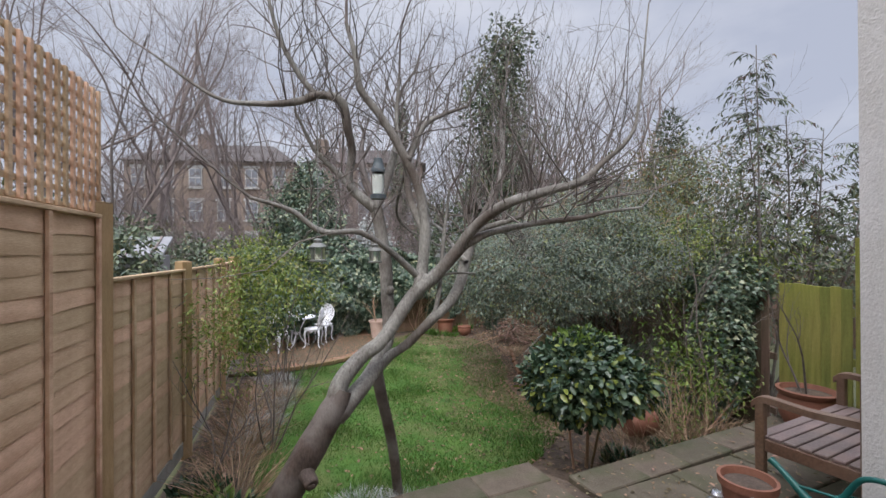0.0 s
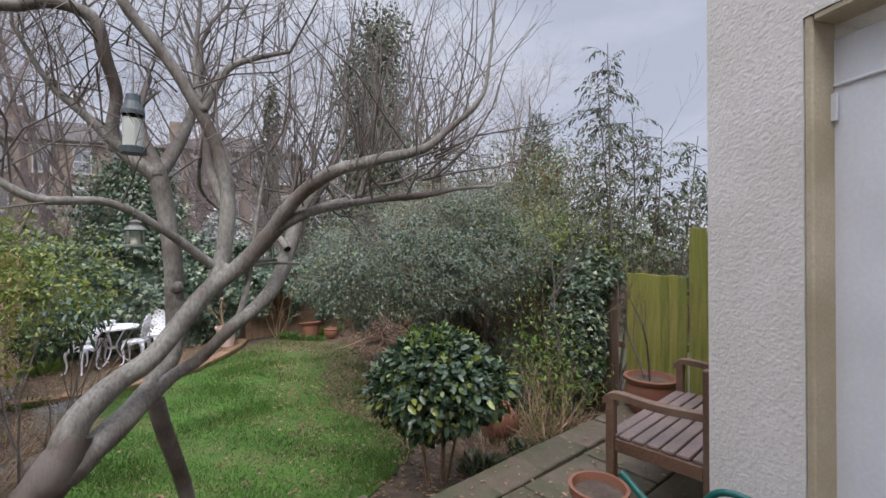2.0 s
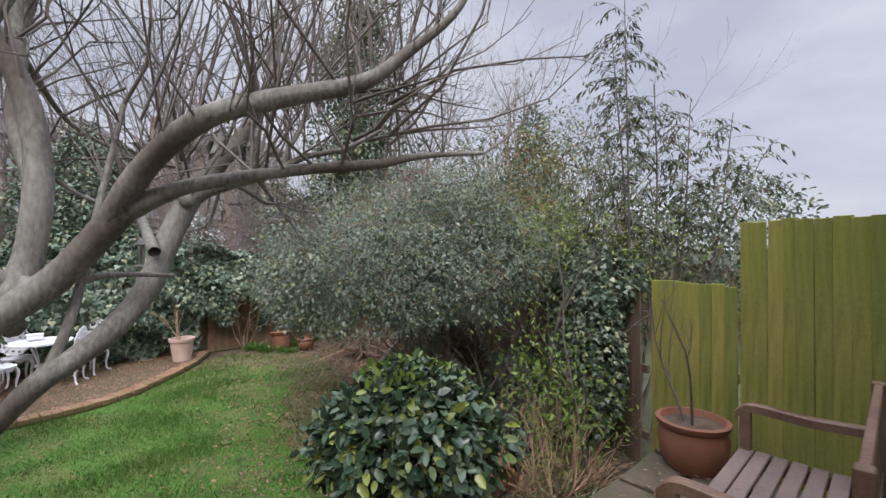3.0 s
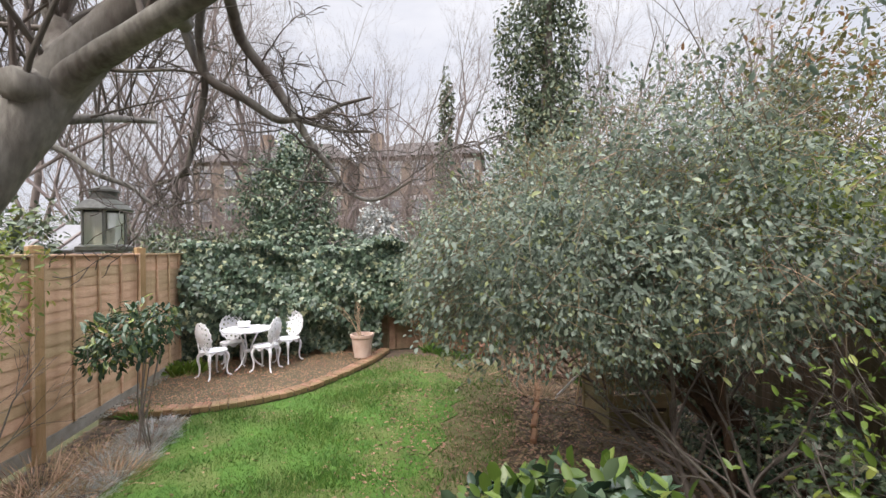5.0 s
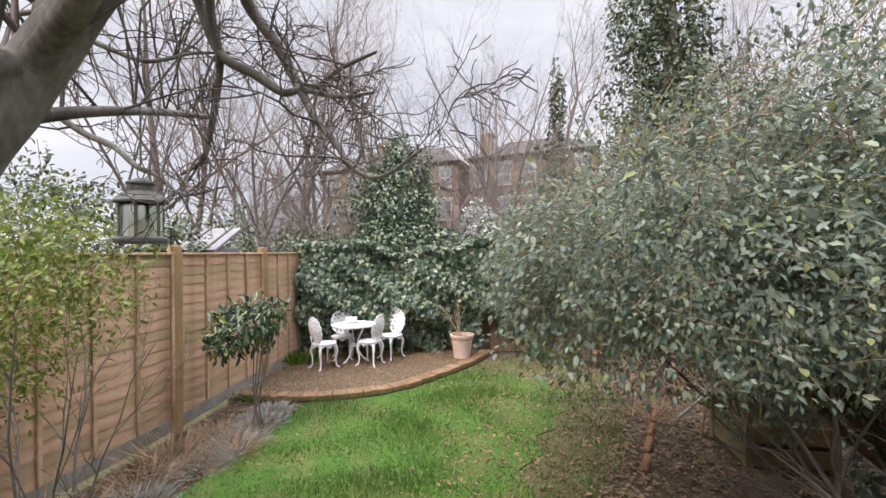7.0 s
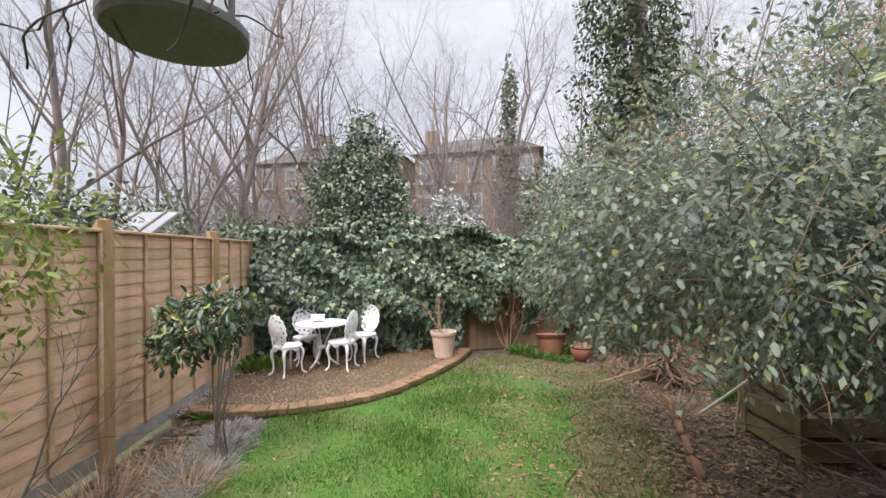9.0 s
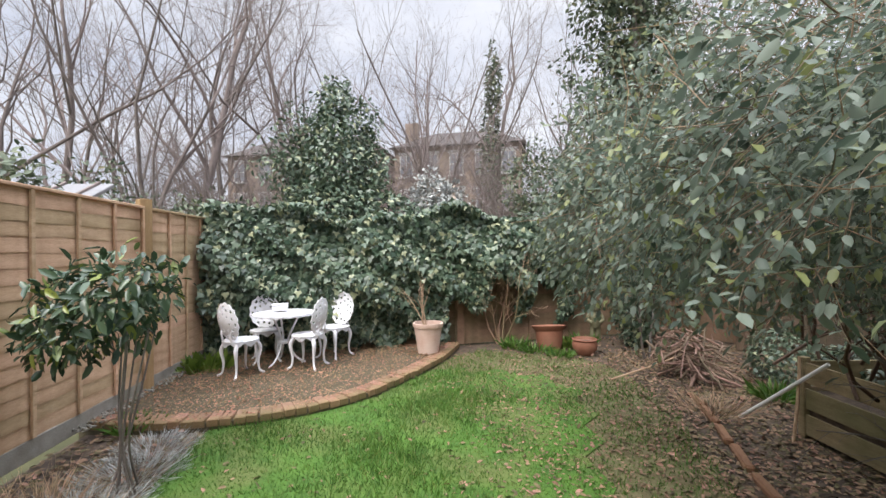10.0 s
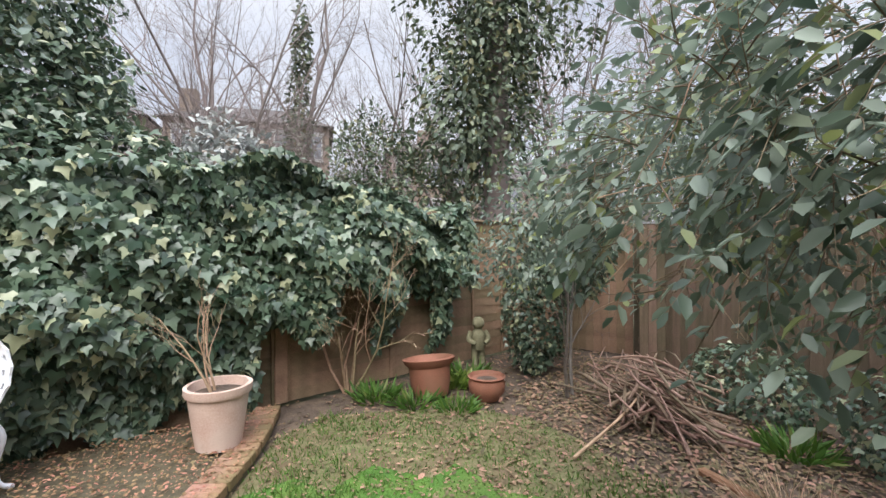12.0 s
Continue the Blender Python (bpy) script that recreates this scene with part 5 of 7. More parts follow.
pot("fallen_pot", 2.15, 5.05, -0.30, [(0, 0), (0.13, 0), (0.17, 0.1), (0.18, 0.26), (0.2, 0.3), (0.17, 0.3), (0.14, 0.1), (0, 0.05)], M["terracotta"], "orange terracotta pot lying on its side", None, 84, 110)


def bare_shrub(name, x, y, z, seed, stems, height, spread, radius, mat, label, category, spec=None):
    r = rng_of(seed)
    t = Tubes()
    spec = spec or [(4, 0.55, 0.5, 0.5, 5, 5), (3, 0.5, 0.6, 0.4, 4, 4), (0, 0, 0, 0.3, 3, 3)]
    for k in range(stems):
        a = r.random() * 2 * math.pi
        grow(t, r, (0.04 * math.cos(a), 0.04 * math.sin(a), -0.03), (spread * math.cos(a), spread * math.sin(a), 1), height * (0.7 + 0.4 * r.random()), radius, 0, spec)
    ob = thing(name, (x, y, z), label, category)
    m = new("stem_crown", t.mesh("stem_crown", mat))
    under(m, ob, "", "stuff")
    return ob


bare_shrub("potted_shrub", -1.66, 10.85, DECK_Z + 0.38, 61, 4, 0.75, 0.25, 0.010, M["dry"], "bare pale-stemmed shrub in the tall pot", "shrub")
bare_shrub("potted_sapling", 3.60, 4.25, 0.33, 62, 2, 1.15, 0.22, 0.012, M["twig"], "thin leafless sapling in the round pot", "sapling")
s2 = bare_shrub("red_stemmed_shrub", -0.75, 12.05, LAWN_Z, 63, 9, 1.45, 0.42, 0.015, M["dry"], "leafless reddish-stemmed shrub before the back fence", "shrub", [(6, 0.55, 0.7, 0.4, 5, 5), (5, 0.5, 0.8, 0.3, 4, 4), (4, 0.5, 0.8, 0.2, 3, 3), (0, 0, 0, 0.2, 2, 3)])

# ---- bench, watering can, small lanterns ----
bench = thing("garden_bench", (2.285, 3.095, 0.0), "weathered brown timber garden bench with curved armrests", "bench", "", 27)
BL, BD = 1.25, 0.58
for y in (0.0, BD):
    for x in (0.0, BL):
        high = 0.66 if y == 0 else 0.96
        part("leg", a_box((0.058, 0.058, high), (x, -y, high / 2), None, 0.006), M["bench"], bench)
for x in (0.0, BL):
    r = smooth_line([(x, 0.05, 0.655, 0), (x, 0.0, 0.70, 0), (x, -0.08, 0.712, 0), (x, -0.30, 0.70, 0), (x, -BD + 0.02, 0.715, 0)], 5)[:, :3]
    bm = bmesh.new()
    rings = []
    for p in r:
        rings.append([bm.verts.new((p[0] + sx * 0.032, p[1], p[2] + dz)) for sx, dz in ((-1, -0.05), (1, -0.05), (1, -0.006), (0.7, 0.0), (-0.7, 0.0), (-1, -0.006))])
    for a, b in zip(rings, rings[1:]):
        for i in range(6):
            bm.faces.new((a[i], a[(i + 1) % 6], b[(i + 1) % 6], b[i]))
    bm.faces.new(rings[0][::-1])
    bm.faces.new(rings[-1])
    bmesh.ops.recalc_face_normals(bm, faces=bm.faces)
    part("armrest", bm, M["bench"], bench)
    part("side_rail", a_box((0.035, BD - 0.06, 0.085), (x, -BD / 2, 0.36), None, 0.005), M["bench"], bench)
part("front_rail", a_box((BL - 0.06, 0.035, 0.085), (BL / 2, 0.0, 0.36), None, 0.005), M["bench"], bench)
part("back_rail", a_box((BL - 0.06, 0.035, 0.07), (BL / 2, -BD, 0.92), None, 0.005), M["bench"], bench)
part("back_rail", a_box((BL - 0.06, 0.035, 0.06), (BL / 2, -BD, 0.48), None, 0.005), M["bench"], bench)
for k in range(7):
    part("seat_slat", a_box((BL + 0.01, 0.075, 0.022), (BL / 2, 0.0 - k * 0.088 + (0.0 if k else -0.005), 0.4155), None, 0.005), M["bench_seat"], bench, "greyed wooden slat")
for k in range(12):
    part("back_slat", a_box((0.045, 0.018, 0.39), (0.09 + k * (BL - 0.18) / 11, -BD, 0.70), None, 0.003), M["bench"], bench)

can = thing("watering_can", (1.90, 1.90, 0.361), "dark green plastic watering can with a long spout on the doorstep", "watering can", "", 113)
body = spun([(0, 0), (0.105, 0.0), (0.115, 0.02), (0.105, 0.20), (0.10, 0.235), (0.085, 0.24), (0.09, 0.2), (0.0, 0.19)], 28)
bmesh.ops.transform(body, matrix=Matrix.Diagonal((1.35, 0.9, 1, 1)), verts=body.verts)
part("body", body, M["can"], can, smooth=True)
for name, rows, sides in (("spout", [(0.12, 0, 0.05, 0.036), (0.22, 0, 0.13, 0.025), (0.36, 0, 0.24, 0.016), (0.42, 0, 0.28, 0.019)], 12),
                          ("handle", [(-0.14, 0, 0.12, 0.014), (-0.2, 0, 0.26, 0.013), (-0.1, 0, 0.37, 0.013), (0.03, 0, 0.36, 0.013), (0.11, 0, 0.235, 0.014)], 10),
                          ("brace", [(0.11, 0, 0.225, 0.008), (0.2, 0, 0.215, 0.007), (0.30, 0, 0.20, 0.008)], 8)):
    ob = new(name, Tubes().add(smooth_line(rows, 6), sides).mesh(name, M["can"]))
    ob.parent = can


def table_lantern(x, y, label):
    ob = thing("metal_lantern", (x, y, 0.002), label, "lantern", "small silver lanterns on the patio")
    part("base", spun([(0, 0), (0.058, 0), (0.06, 0.015), (0, 0.016)], 20), M["silver"], ob)
    part("glass", spun([(0.047, 0.017), (0.047, 0.12)], 20), M["glass"], ob, "clear glass").visible_shadow = False
    for k in range(4):
        a = k * math.pi / 2
        part("bar", a_box((0.006, 0.012, 0.105), (0.052 * math.cos(a), 0.052 * math.sin(a), 0.068), Matrix.Rotation(a, 4, "Z"), 0.001), M["silver"], ob)
    part("roof", spun([(0.05, 0.12), (0.064, 0.122), (0.066, 0.13), (0.045, 0.155), (0.034, 0.16), (0.034, 0.185), (0.038, 0.187), (0.026, 0.205), (0, 0.208)], 24), M["silver"], ob, smooth=True)
    return ob


table_lantern(1.75, 2.76, "small polished silver lantern standing on the patio")
table_lantern(1.92, 2.66, "small polished silver lantern standing on the patio")

# ---- compost bin, sticks, pole, edging, figure ----
compost = thing("compost_bin", (2.50, 8.70, LAWN_Z), "mossy slatted wooden compost bin under the hedge", "compost bin", "", -76)
CW = 0.70
for sx, sy in ((-1, -1), (1, -1), (1, 1), (-1, 1)):
    part("corner_post", a_box((0.065, 0.065, 0.65), (sx * CW / 2, sy * CW / 2, 0.325), None, 0.005), M["bin"], compost)
for k in range(3):
    z = 0.11 + k * 0.21
    for side in (-1, 1):
        part("board", a_box((CW - 0.07, 0.02, 0.165), (0, side * (CW / 2 + 0.012), z), None, 0.004), M["bin"], compost)
        part("board", a_box((0.02, CW - 0.07, 0.165), (side * (CW / 2 + 0.012), 0, z), None, 0.004), M["bin"], compost)
part("compost", a_box((CW - 0.02, CW - 0.02, 0.38), (0, 0, 0.19), None, 0.03), M["soil"], compost, "dark compost")
rng = rng_of(71)
sticks = thing("stick_pile", (1.74, 10.72, LAWN_Z), "untidy heap of cut bare sticks on the soil", "stick pile")
for k in range(90):
    a = radians(80 + rng.normal() * 32)
    ln = 0.5 + 0.7 * rng.random()
    c = np.array([rng.normal() * 0.13, rng.normal() * 0.22, 0.03 + 0.46 * rng.random() ** 1.4])
    d = np.array([math.cos(a), math.sin(a), 0.1 + rng.normal() * 0.14])
    r0 = 0.005 + 0.014 * rng.random() ** 1.5
    p0, p1 = c - d * ln / 2, c + d * ln / 2
    p0[2], p1[2] = max(p0[2], r0), max(p1[2], r0)
    ob = new("stick", Tubes().add(smooth_line([(*p0, r0), (*(c + rng.normal(size=3) * 0.05 + (0, 0, 0.03)), r0 * 0.85), (*p1, r0 * 0.5)], 3), 6).mesh("stick", M["stick"]))
    ob.parent = sticks
for rows in ([(1.73, 9.28, LAWN_Z + 0.01, 0.016), (1.85, 9.08, -0.28, 0.016), (2.10, 8.68, 0.16, 0.015)], [(0.75, 10.2, LAWN_Z + 0.02, 0.011), (1.3, 10.45, LAWN_Z + 0.16, 0.01), (1.7, 10.7, LAWN_Z + 0.26, 0.008)], [(1.92, 8.80, LAWN_Z + 0.0, 0.012), (1.98, 8.86, -0.2, 0.012), (2.02, 8.9, 0.16, 0.01)]):
    white = rows[0][0] == 1.73
    ob = thing("garden_pole" if white else "loose_stick", rows[0][:3], "thin white pole leaning into the hedge" if white else "pale bare stick propped in the border", "pole" if white else "stick")
    m = new("shaft", Tubes().add(smooth_line(rows, 5), 8).mesh("shaft", M["pole"] if white else M["dry"]))
    m.parent, m.matrix_parent_inverse = ob, ob.matrix_world.inverted()
for k in range(5):
    u = k / 4
    ob = thing("edging_board", (1.40 + 0.10 * u + rng.normal() * 0.015, 8.0 + 1.7 * u, LAWN_Z - 0.02), "half-buried rusty-brown edging board along the border", "edging", "edging along the border", 86 + rng.normal() * 4)
    part("board", a_box((0.40, 0.07, 0.055), (0, 0, 0.025), Matrix.Rotation(rng.normal() * 0.04, 4, "Y"), 0.014), M["edging"], ob)
t = Tubes()
t.add(np.array([(0, 0, 0, 0.10), (0, 0, 0.05, 0.095)]), 14)
for side in (-1, 1):
    t.add(smooth_line([(side * 0.045, -0.02, 0.04, 0.04), (side * 0.045, 0, 0.14, 0.042), (side * 0.035, 0, 0.26, 0.05)], 4), 10)
    t.add(smooth_line([(side * 0.09, 0, 0.44, 0.035), (side * 0.125, -0.02, 0.35, 0.032), (side * 0.06, -0.08, 0.30, 0.028)], 4), 9)
t.add(smooth_line([(0, 0, 0.22, 0.075), (0, 0, 0.30, 0.088), (0, 0, 0.40, 0.09), (0, 0, 0.46, 0.055), (0, -0.005, 0.49, 0.045)], 4), 14)
t.add(smooth_line([(0, -0.01, 0.48, 0.04), (0, -0.012, 0.515, 0.07), (0, -0.01, 0.56, 0.075), (0, 0, 0.605, 0.05), (0, 0, 0.625, 0.015)], 4), 14)
figure = tagged(new("garden_statue", t.mesh("garden_statue", M["stone_figure"])), "small lichened stone garden figure by the fence", "statue")
figure.matrix_world = pose(0.82, 12.6, LAWN_Z)


# ---- hedges, shrubs, ivy ----
def plant(name, x, y, z, label, category, group=""):
    return thing(name, (x, y, z), label, category, group)


def local(balls, ob):
    o = ob.matrix_world.translation
    return [(b[0] - o.x, b[1] - o.y, b[2] - o.z, *b[3:]) for b in balls]


HEDGE = [(1.75, 6.5, 1.42, 1.2, 0.9, 0.8), (1.4, 7.9, 1.4, 1.2, 1.4, 1.0), (0.78, 8.65, 1.2, 0.68, 0.8, 0.58), (2.2, 7.6, 1.95, 1.0, 1.4, 0.75), (2.8, 6.3, 1.6, 0.8, 0.8, 0.75), (2.6, 7.0, 2.35, 0.7, 0.9, 0.5), (2.45, 7.7, 0.85, 0.7, 1.2, 0.6)]
hedge = plant("big_hedge", 2.3, 7.3, LAWN_Z, "huge arching evergreen hedge with silvery grey-green leaves", "hedge")
crown("foliage", 81, M["hedge"], LEAF4, local(HEDGE, hedge), 112000, 0.045, 0.54, hedge, "dense grey-green leaves", 0.55, 0.5, 0.55, low=0.72, spare=lambda p: ((p[:, 0] > -0.85) & (p[:, 2] < 1.3) & (p[:, 1] < -0.4)) | ((p[:, 2] < 1.2) & (p[:, 0] > -1.45) & (p[:, 0] < -0.5)) | ((p[:, 1] > 0.75) & (p[:, 0] < -0.75) & (np.sin(p[:, 0] * 917 + p[:, 1] * 613) > -0.55)) | ((p[:, 1] > 0.7) & (p[:, 0] > -1.2) & (p[:, 2] < 1.85)) | ((p[:, 2] > 2.45) & (np.sin(p[:, 0] * 811 + p[:, 1] * 433) > 0.15)) | ((p[:, 2] < 1.45) & (p[:, 0] < 1.03 * p[:, 1] - 3.18)))
r = rng_of(82)
t = Tubes()
HB = [(5, 0.5, 0.6, 0.1, 6, 6), (5, 0.5, 0.7, -0.2, 5, 4), (3, 0.5, 0.7, -0.4, 4, 3), (0, 0, 0, -0.4, 3, 3)]
for k in range(8):
    a, b = HEDGE[k % 6], r.normal(size=3)
    base = np.array([2.75 + 0.25 * r.normal(), 6.9 + 0.5 * r.normal(), 0.0])
    goal = np.array(a[:3]) + b * 0.4
    grow(t, r, base - np.array([2.3, 7.3, 0]), goal - (base + (0, 0, LAWN_Z)), 1.3 + 0.6 * r.random(), 0.024, 0, HB)
roots = Tubes()
for k in range(11):
    # a rope of twisted stems that leans up into the hedge, and a few loose ones beside it
    turn, off = k * 2.4, 0.035 + 0.05 * r.random() + (0.12 if k > 8 else 0)
    rows = []
    for i, (x, y, z) in enumerate(((3.52, 7.15, -0.55), (3.28, 7.18, -0.18), (3.0, 7.2, 0.13), (2.75, 7.2, 0.37), (2.48, 7.22, 0.64), (2.2, 7.3, 0.98))):
        a = turn + i * (0.8 if k % 2 else -0.55)
        wide = off * (1.25 - 0.1 * i)
        rows.append((x + wide * math.cos(a) + r.normal() * 0.04 - 2.3, y + wide * math.cos(a) * 0.3 + r.normal() * 0.04 - 7.3, max(z + wide * math.sin(a), -0.56) + r.normal() * 0.02 - LAWN_Z, (0.026 + 0.02 * r.random()) * (1.1 - 0.13 * i)))
    roots.add(smooth_line(rows, 5), 7)
for rows in ([(2.95, 7.0, -0.5, 0.035), (2.82, 6.94, 0.54, 0.03), (2.7, 6.9, 1.2, 0.022)], [(3.25, 7.6, -0.5, 0.045), (3.1, 7.6, 0.3, 0.04), (2.8, 7.5, 1.1, 0.03)]):
    roots.add(smooth_line([(x - 2.3, y - 7.3, z - LAWN_Z, q) for x, y, z, q in rows], 5), 8)
BARE = [(5, 0.55, 0.8, 0.1, 5, 5), (5, 0.5, 0.8, 0.0, 4, 4), (4, 0.5, 0.8, -0.1, 3, 3), (0, 0, 0, 0, 2, 3)]
for k in range(11):
    base = np.array([2.35 + 0.25 * r.normal(), 8.9 + 0.6 * r.normal(), 0.45 + 0.3 * r.random()])
    grow(roots, r, base - np.array([2.3, 7.3, 0]), (r.normal() * 0.6 - 0.4, r.normal() * 0.7, 0.8), 1.1 + 0.5 * r.random(), 0.014, 0, BARE, 0.2)
under(new("trunk", roots.mesh("trunk", M["root"])), hedge, "twisted red-brown stems")
under(new("branch_crown", t.mesh("branch_crown", M["twig"])), hedge, "", "stuff")
# sprays of larger leaves that hang out over the lawn
r = rng_of(83)
pts, way, fac = [], [], []
t = Tubes()
for k in range(460):
    b = HEDGE[(1, 2, 0, 1)[k % 4]]
    d = unit(np.array([-0.8 - r.random(), r.normal() * 0.9, r.normal() * 0.55 - 0.05]))
    p = np.array(b[:3]) + d * np.array(b[3:]) * (0.85 + 0.12 * r.random())
    if (p[2] < 1.25 and p[0] > 1.15 and p[1] > 8.0) or (p[2] < 0.85 and p[0] > 0.8) or (p[2] < 1.0 and p[0] < 1.03 * p[1] - 8.4):
        continue
    g = unit(d + np.array([0, 0, -0.35]) + r.normal(size=3) * 0.25)
    line = []
    for i in range(8):
        line.append((*(p - (2.3, 7.3, LAWN_Z)), 0.0024 * (1 - i / 10)))
        if i > 0:
            s = unit(np.cross(g, (0, 0, 1))) * (1 if i % 2 else -1)
            pts.append(p - (2.3, 7.3, LAWN_Z))
            way.append(g * 0.6 + s * 0.8 + np.array([0, 0, -0.35]) + r.normal(size=3) * 0.15)
            fac.append(np.array([0, 0, 1]) + r.normal(size=3) * 0.35)
        g = unit(g + np.array([0, 0, -0.10]) + r.normal(size=3) * 0.06)
        p = p + g * 0.045
    t.add(np.array(line), 4)
for k in range(900):
    b = HEDGE[k % 6]
    d = unit(r.normal(size=3) + np.array([-0.3, -0.2, 0.25]))
    p = np.array(b[:3]) + d * np.array(b[3:]) * (0.88 + 0.2 * r.random())
    if p[2] < 0.75 or (p[2] < 1.05 and p[0] > 1.3):
        continue
    g = unit(d * 0.8 + np.array([0, 0, 0.25]) + r.normal(size=3) * 0.5)
    line = []
    for i in range(7):
        line.append((*(p - (2.3, 7.3, LAWN_Z)), 0.003 * (1 - i / 9)))
        if i > 1:
            s = unit(np.cross(g, (0, 0, 1))) * (1 if i % 2 else -1)
            pts.append(p - (2.3, 7.3, LAWN_Z))
            way.append(g * 0.7 + s * 0.7 + r.normal(size=3) * 0.3)
            fac.append(np.array([0, 0, 1]) + r.normal(size=3) * 0.4)
        g = unit(g + np.array([0, 0, -0.05]) + r.normal(size=3) * 0.1)
        p = p + g * 0.05
    t.add(np.array(line), 3)
pts = np.array(pts)
size = 0.053 * (0.65 + 0.65 * r.random(len(pts))) * np.where((pts[:, 0] < -0.9) & (pts[:, 1] > 0.8), 1.2, 1.0)
under(new("hanging_leaves", leaf_mesh("hanging_leaves", M["hedge"], LEAF, pts, way, fac, size, size * 0.55)), hedge, "", "stuff")
under(new("hanging_stem", t.mesh("branch_crown", M["stick"])), hedge, "", "stuff")
# bare grey-brown twigs that run through the outer leaves
t = Tubes()
p, out = lumps(r, local(HEDGE, hedge), 2600, 0.3, 0.4)
for q, o in zip(p, out):
    if q[2] < 1.3:
        continue
    d = unit(o * 0.3 + r.normal(size=3) * 0.8 + np.array([0, 0, 0.15]))
    ln = 0.18 + 0.3 * r.random()
    t.add(np.array([(*q, 0.0026), (*(q + d * ln * 0.5 + r.normal(size=3) * 0.02), 0.002), (*(q + d * ln), 0.001)]), 3)
under(new("twig_crown", t.mesh("twig_crown", M["dry"])), hedge, "", "stuff")

# the back ivy
ivy = plant("ivy_hedge", -3.0, 11.0, LAWN_Z, "thick dark ivy smothering the back fence", "ivy")
r = rng_of(91)
N = 17000
u, v = r.random(N), r.random(N)
axis, outw = np.array([0.887, 0.462, 0]), np.array([0.462, -0.887, 0])
along_len = 6.0
s = u * along_len
top = 1.62 + 0.10 * np.sin(s * 2.1) + 0.07 * np.sin(s * 5.3 + 1) - 0.10 * (s > 3.9) * (s - 3.9)
low = np.where(s < 3.55, -0.42, np.where(s < 4.2, 0.2, 0.55)) - 0.6 * ((s > 4.75) & (s < 5.0)) - 0.7 * ((s > 5.5) & (s < 5.75)) + 0.12 * np.sin(s * 9)
z = low + (top - low) * v
bulge = 0.16 + 0.20 * np.sin(np.clip(v, 0, 1) * math.pi * 0.9 + 0.3) + 0.15 * np.sin(s * 4.1 + z * 3.3) * np.sin(z * 4.7 + s) + 0.05 * r.normal(size=N)
bulge *= np.clip((z + 0.75) / 1.3, 0.3, 1)
bulge = np.where(v > 0.97, bulge * r.random(N), bulge)
P = np.array([-4.75, 10.08, 0]) + s[:, None] * axis + bulge[:, None] * outw
P[:, 2] = z
# a flat crest of leaves on top
C = 5000
cs = r.random(C) * along_len
cp = np.array([-4.75, 10.08, 0]) + cs[:, None] * axis + (r.random(C) * 1.0 - 0.62)[:, None] * outw
cp[:, 2] = 1.60 + 0.10 * np.sin(cs * 2.1) + 0.07 * np.sin(cs * 5.3 + 1) - 0.10 * (cs > 3.9) * (cs - 3.9) + 0.09 * r.random(C)
P = np.vstack([P, cp])
n = len(P)
o = np.tile(outw, (n, 1))
o[N:] = (0.1, -0.2, 1)
along = np.array([0, 0, -1.0]) + r.normal(size=(n, 3)) * 0.45 + o * 0.25
face = o + r.normal(size=(n, 3)) * 0.38 + np.array([0, 0, 0.35])
size = 0.094 * (0.6 + 0.8 * r.random(n))
for nm, sel in (("curtain", slice(0, N)), ("crest", slice(N, n))):
    under(new(nm, leaf_mesh(nm, M["ivy"], IVY, (P - np.array([-3.0, 11.0, LAWN_Z]))[sel], along[sel], face[sel], size[sel], size[sel] * 0.95)), ivy, "overlapping lobed ivy leaves", "stuff")

crown("mound", 95, M["ivy"], IVY, local([(-3.75, 11.75, 1.55, 0.95, 0.6, 0.78), (-3.0, 12.1, 1.5, 0.95, 0.6, 0.72), (-2.0, 12.5, 1.3, 1.0, 0.55, 0.62), (-0.9, 12.9, 1.2, 0.8, 0.5, 0.42)], ivy), 7000, 0.092, 0.95, ivy, "", 0.6, 0.25, 0.25, low=1.7)
col = plant("ivy_clump", 1.42, 12.25, LAWN_Z, "column of dark ivy in the back corner", "ivy")
crown("foliage", 92, M["ivy"], IVY, local([(1.42, 12.25, 0.2, 0.36, 0.36, 0.72), (1.9, 12.3, 0.9, 0.5, 0.5, 0.6)], col), 6000, 0.06, 0.95, col, "", 0.7)
col = plant("ivy_clump", 3.55, 5.55, LAWN_Z, "dark ivy climbing over the end of the green fence", "ivy")
crown("foliage", 93, M["ivy"], IVY, local([(3.55, 5.5, 0.6, 0.32, 0.4, 0.95), (3.75, 5.7, 1.3, 0.5, 0.5, 0.42)], col), 7500, 0.055, 0.95, col, "", 0.7)

col = plant("ivy_clump", 3.2, 6.7, LAWN_Z, "dark ivy creeping over the foot of the fence", "ivy")
crown("foliage", 94, M["ivy"], IVY, local([(3.25, 6.5, -0.1, 0.35, 0.7, 0.5), (3.1, 7.6, -0.15, 0.3, 0.6, 0.45), (2.75, 9.4, -0.2, 0.35, 0.5, 0.4), (2.7, 10.6, -0.25, 0.3, 0.6, 0.35)], col), 6500, 0.055, 0.95, col, "", 0.7)

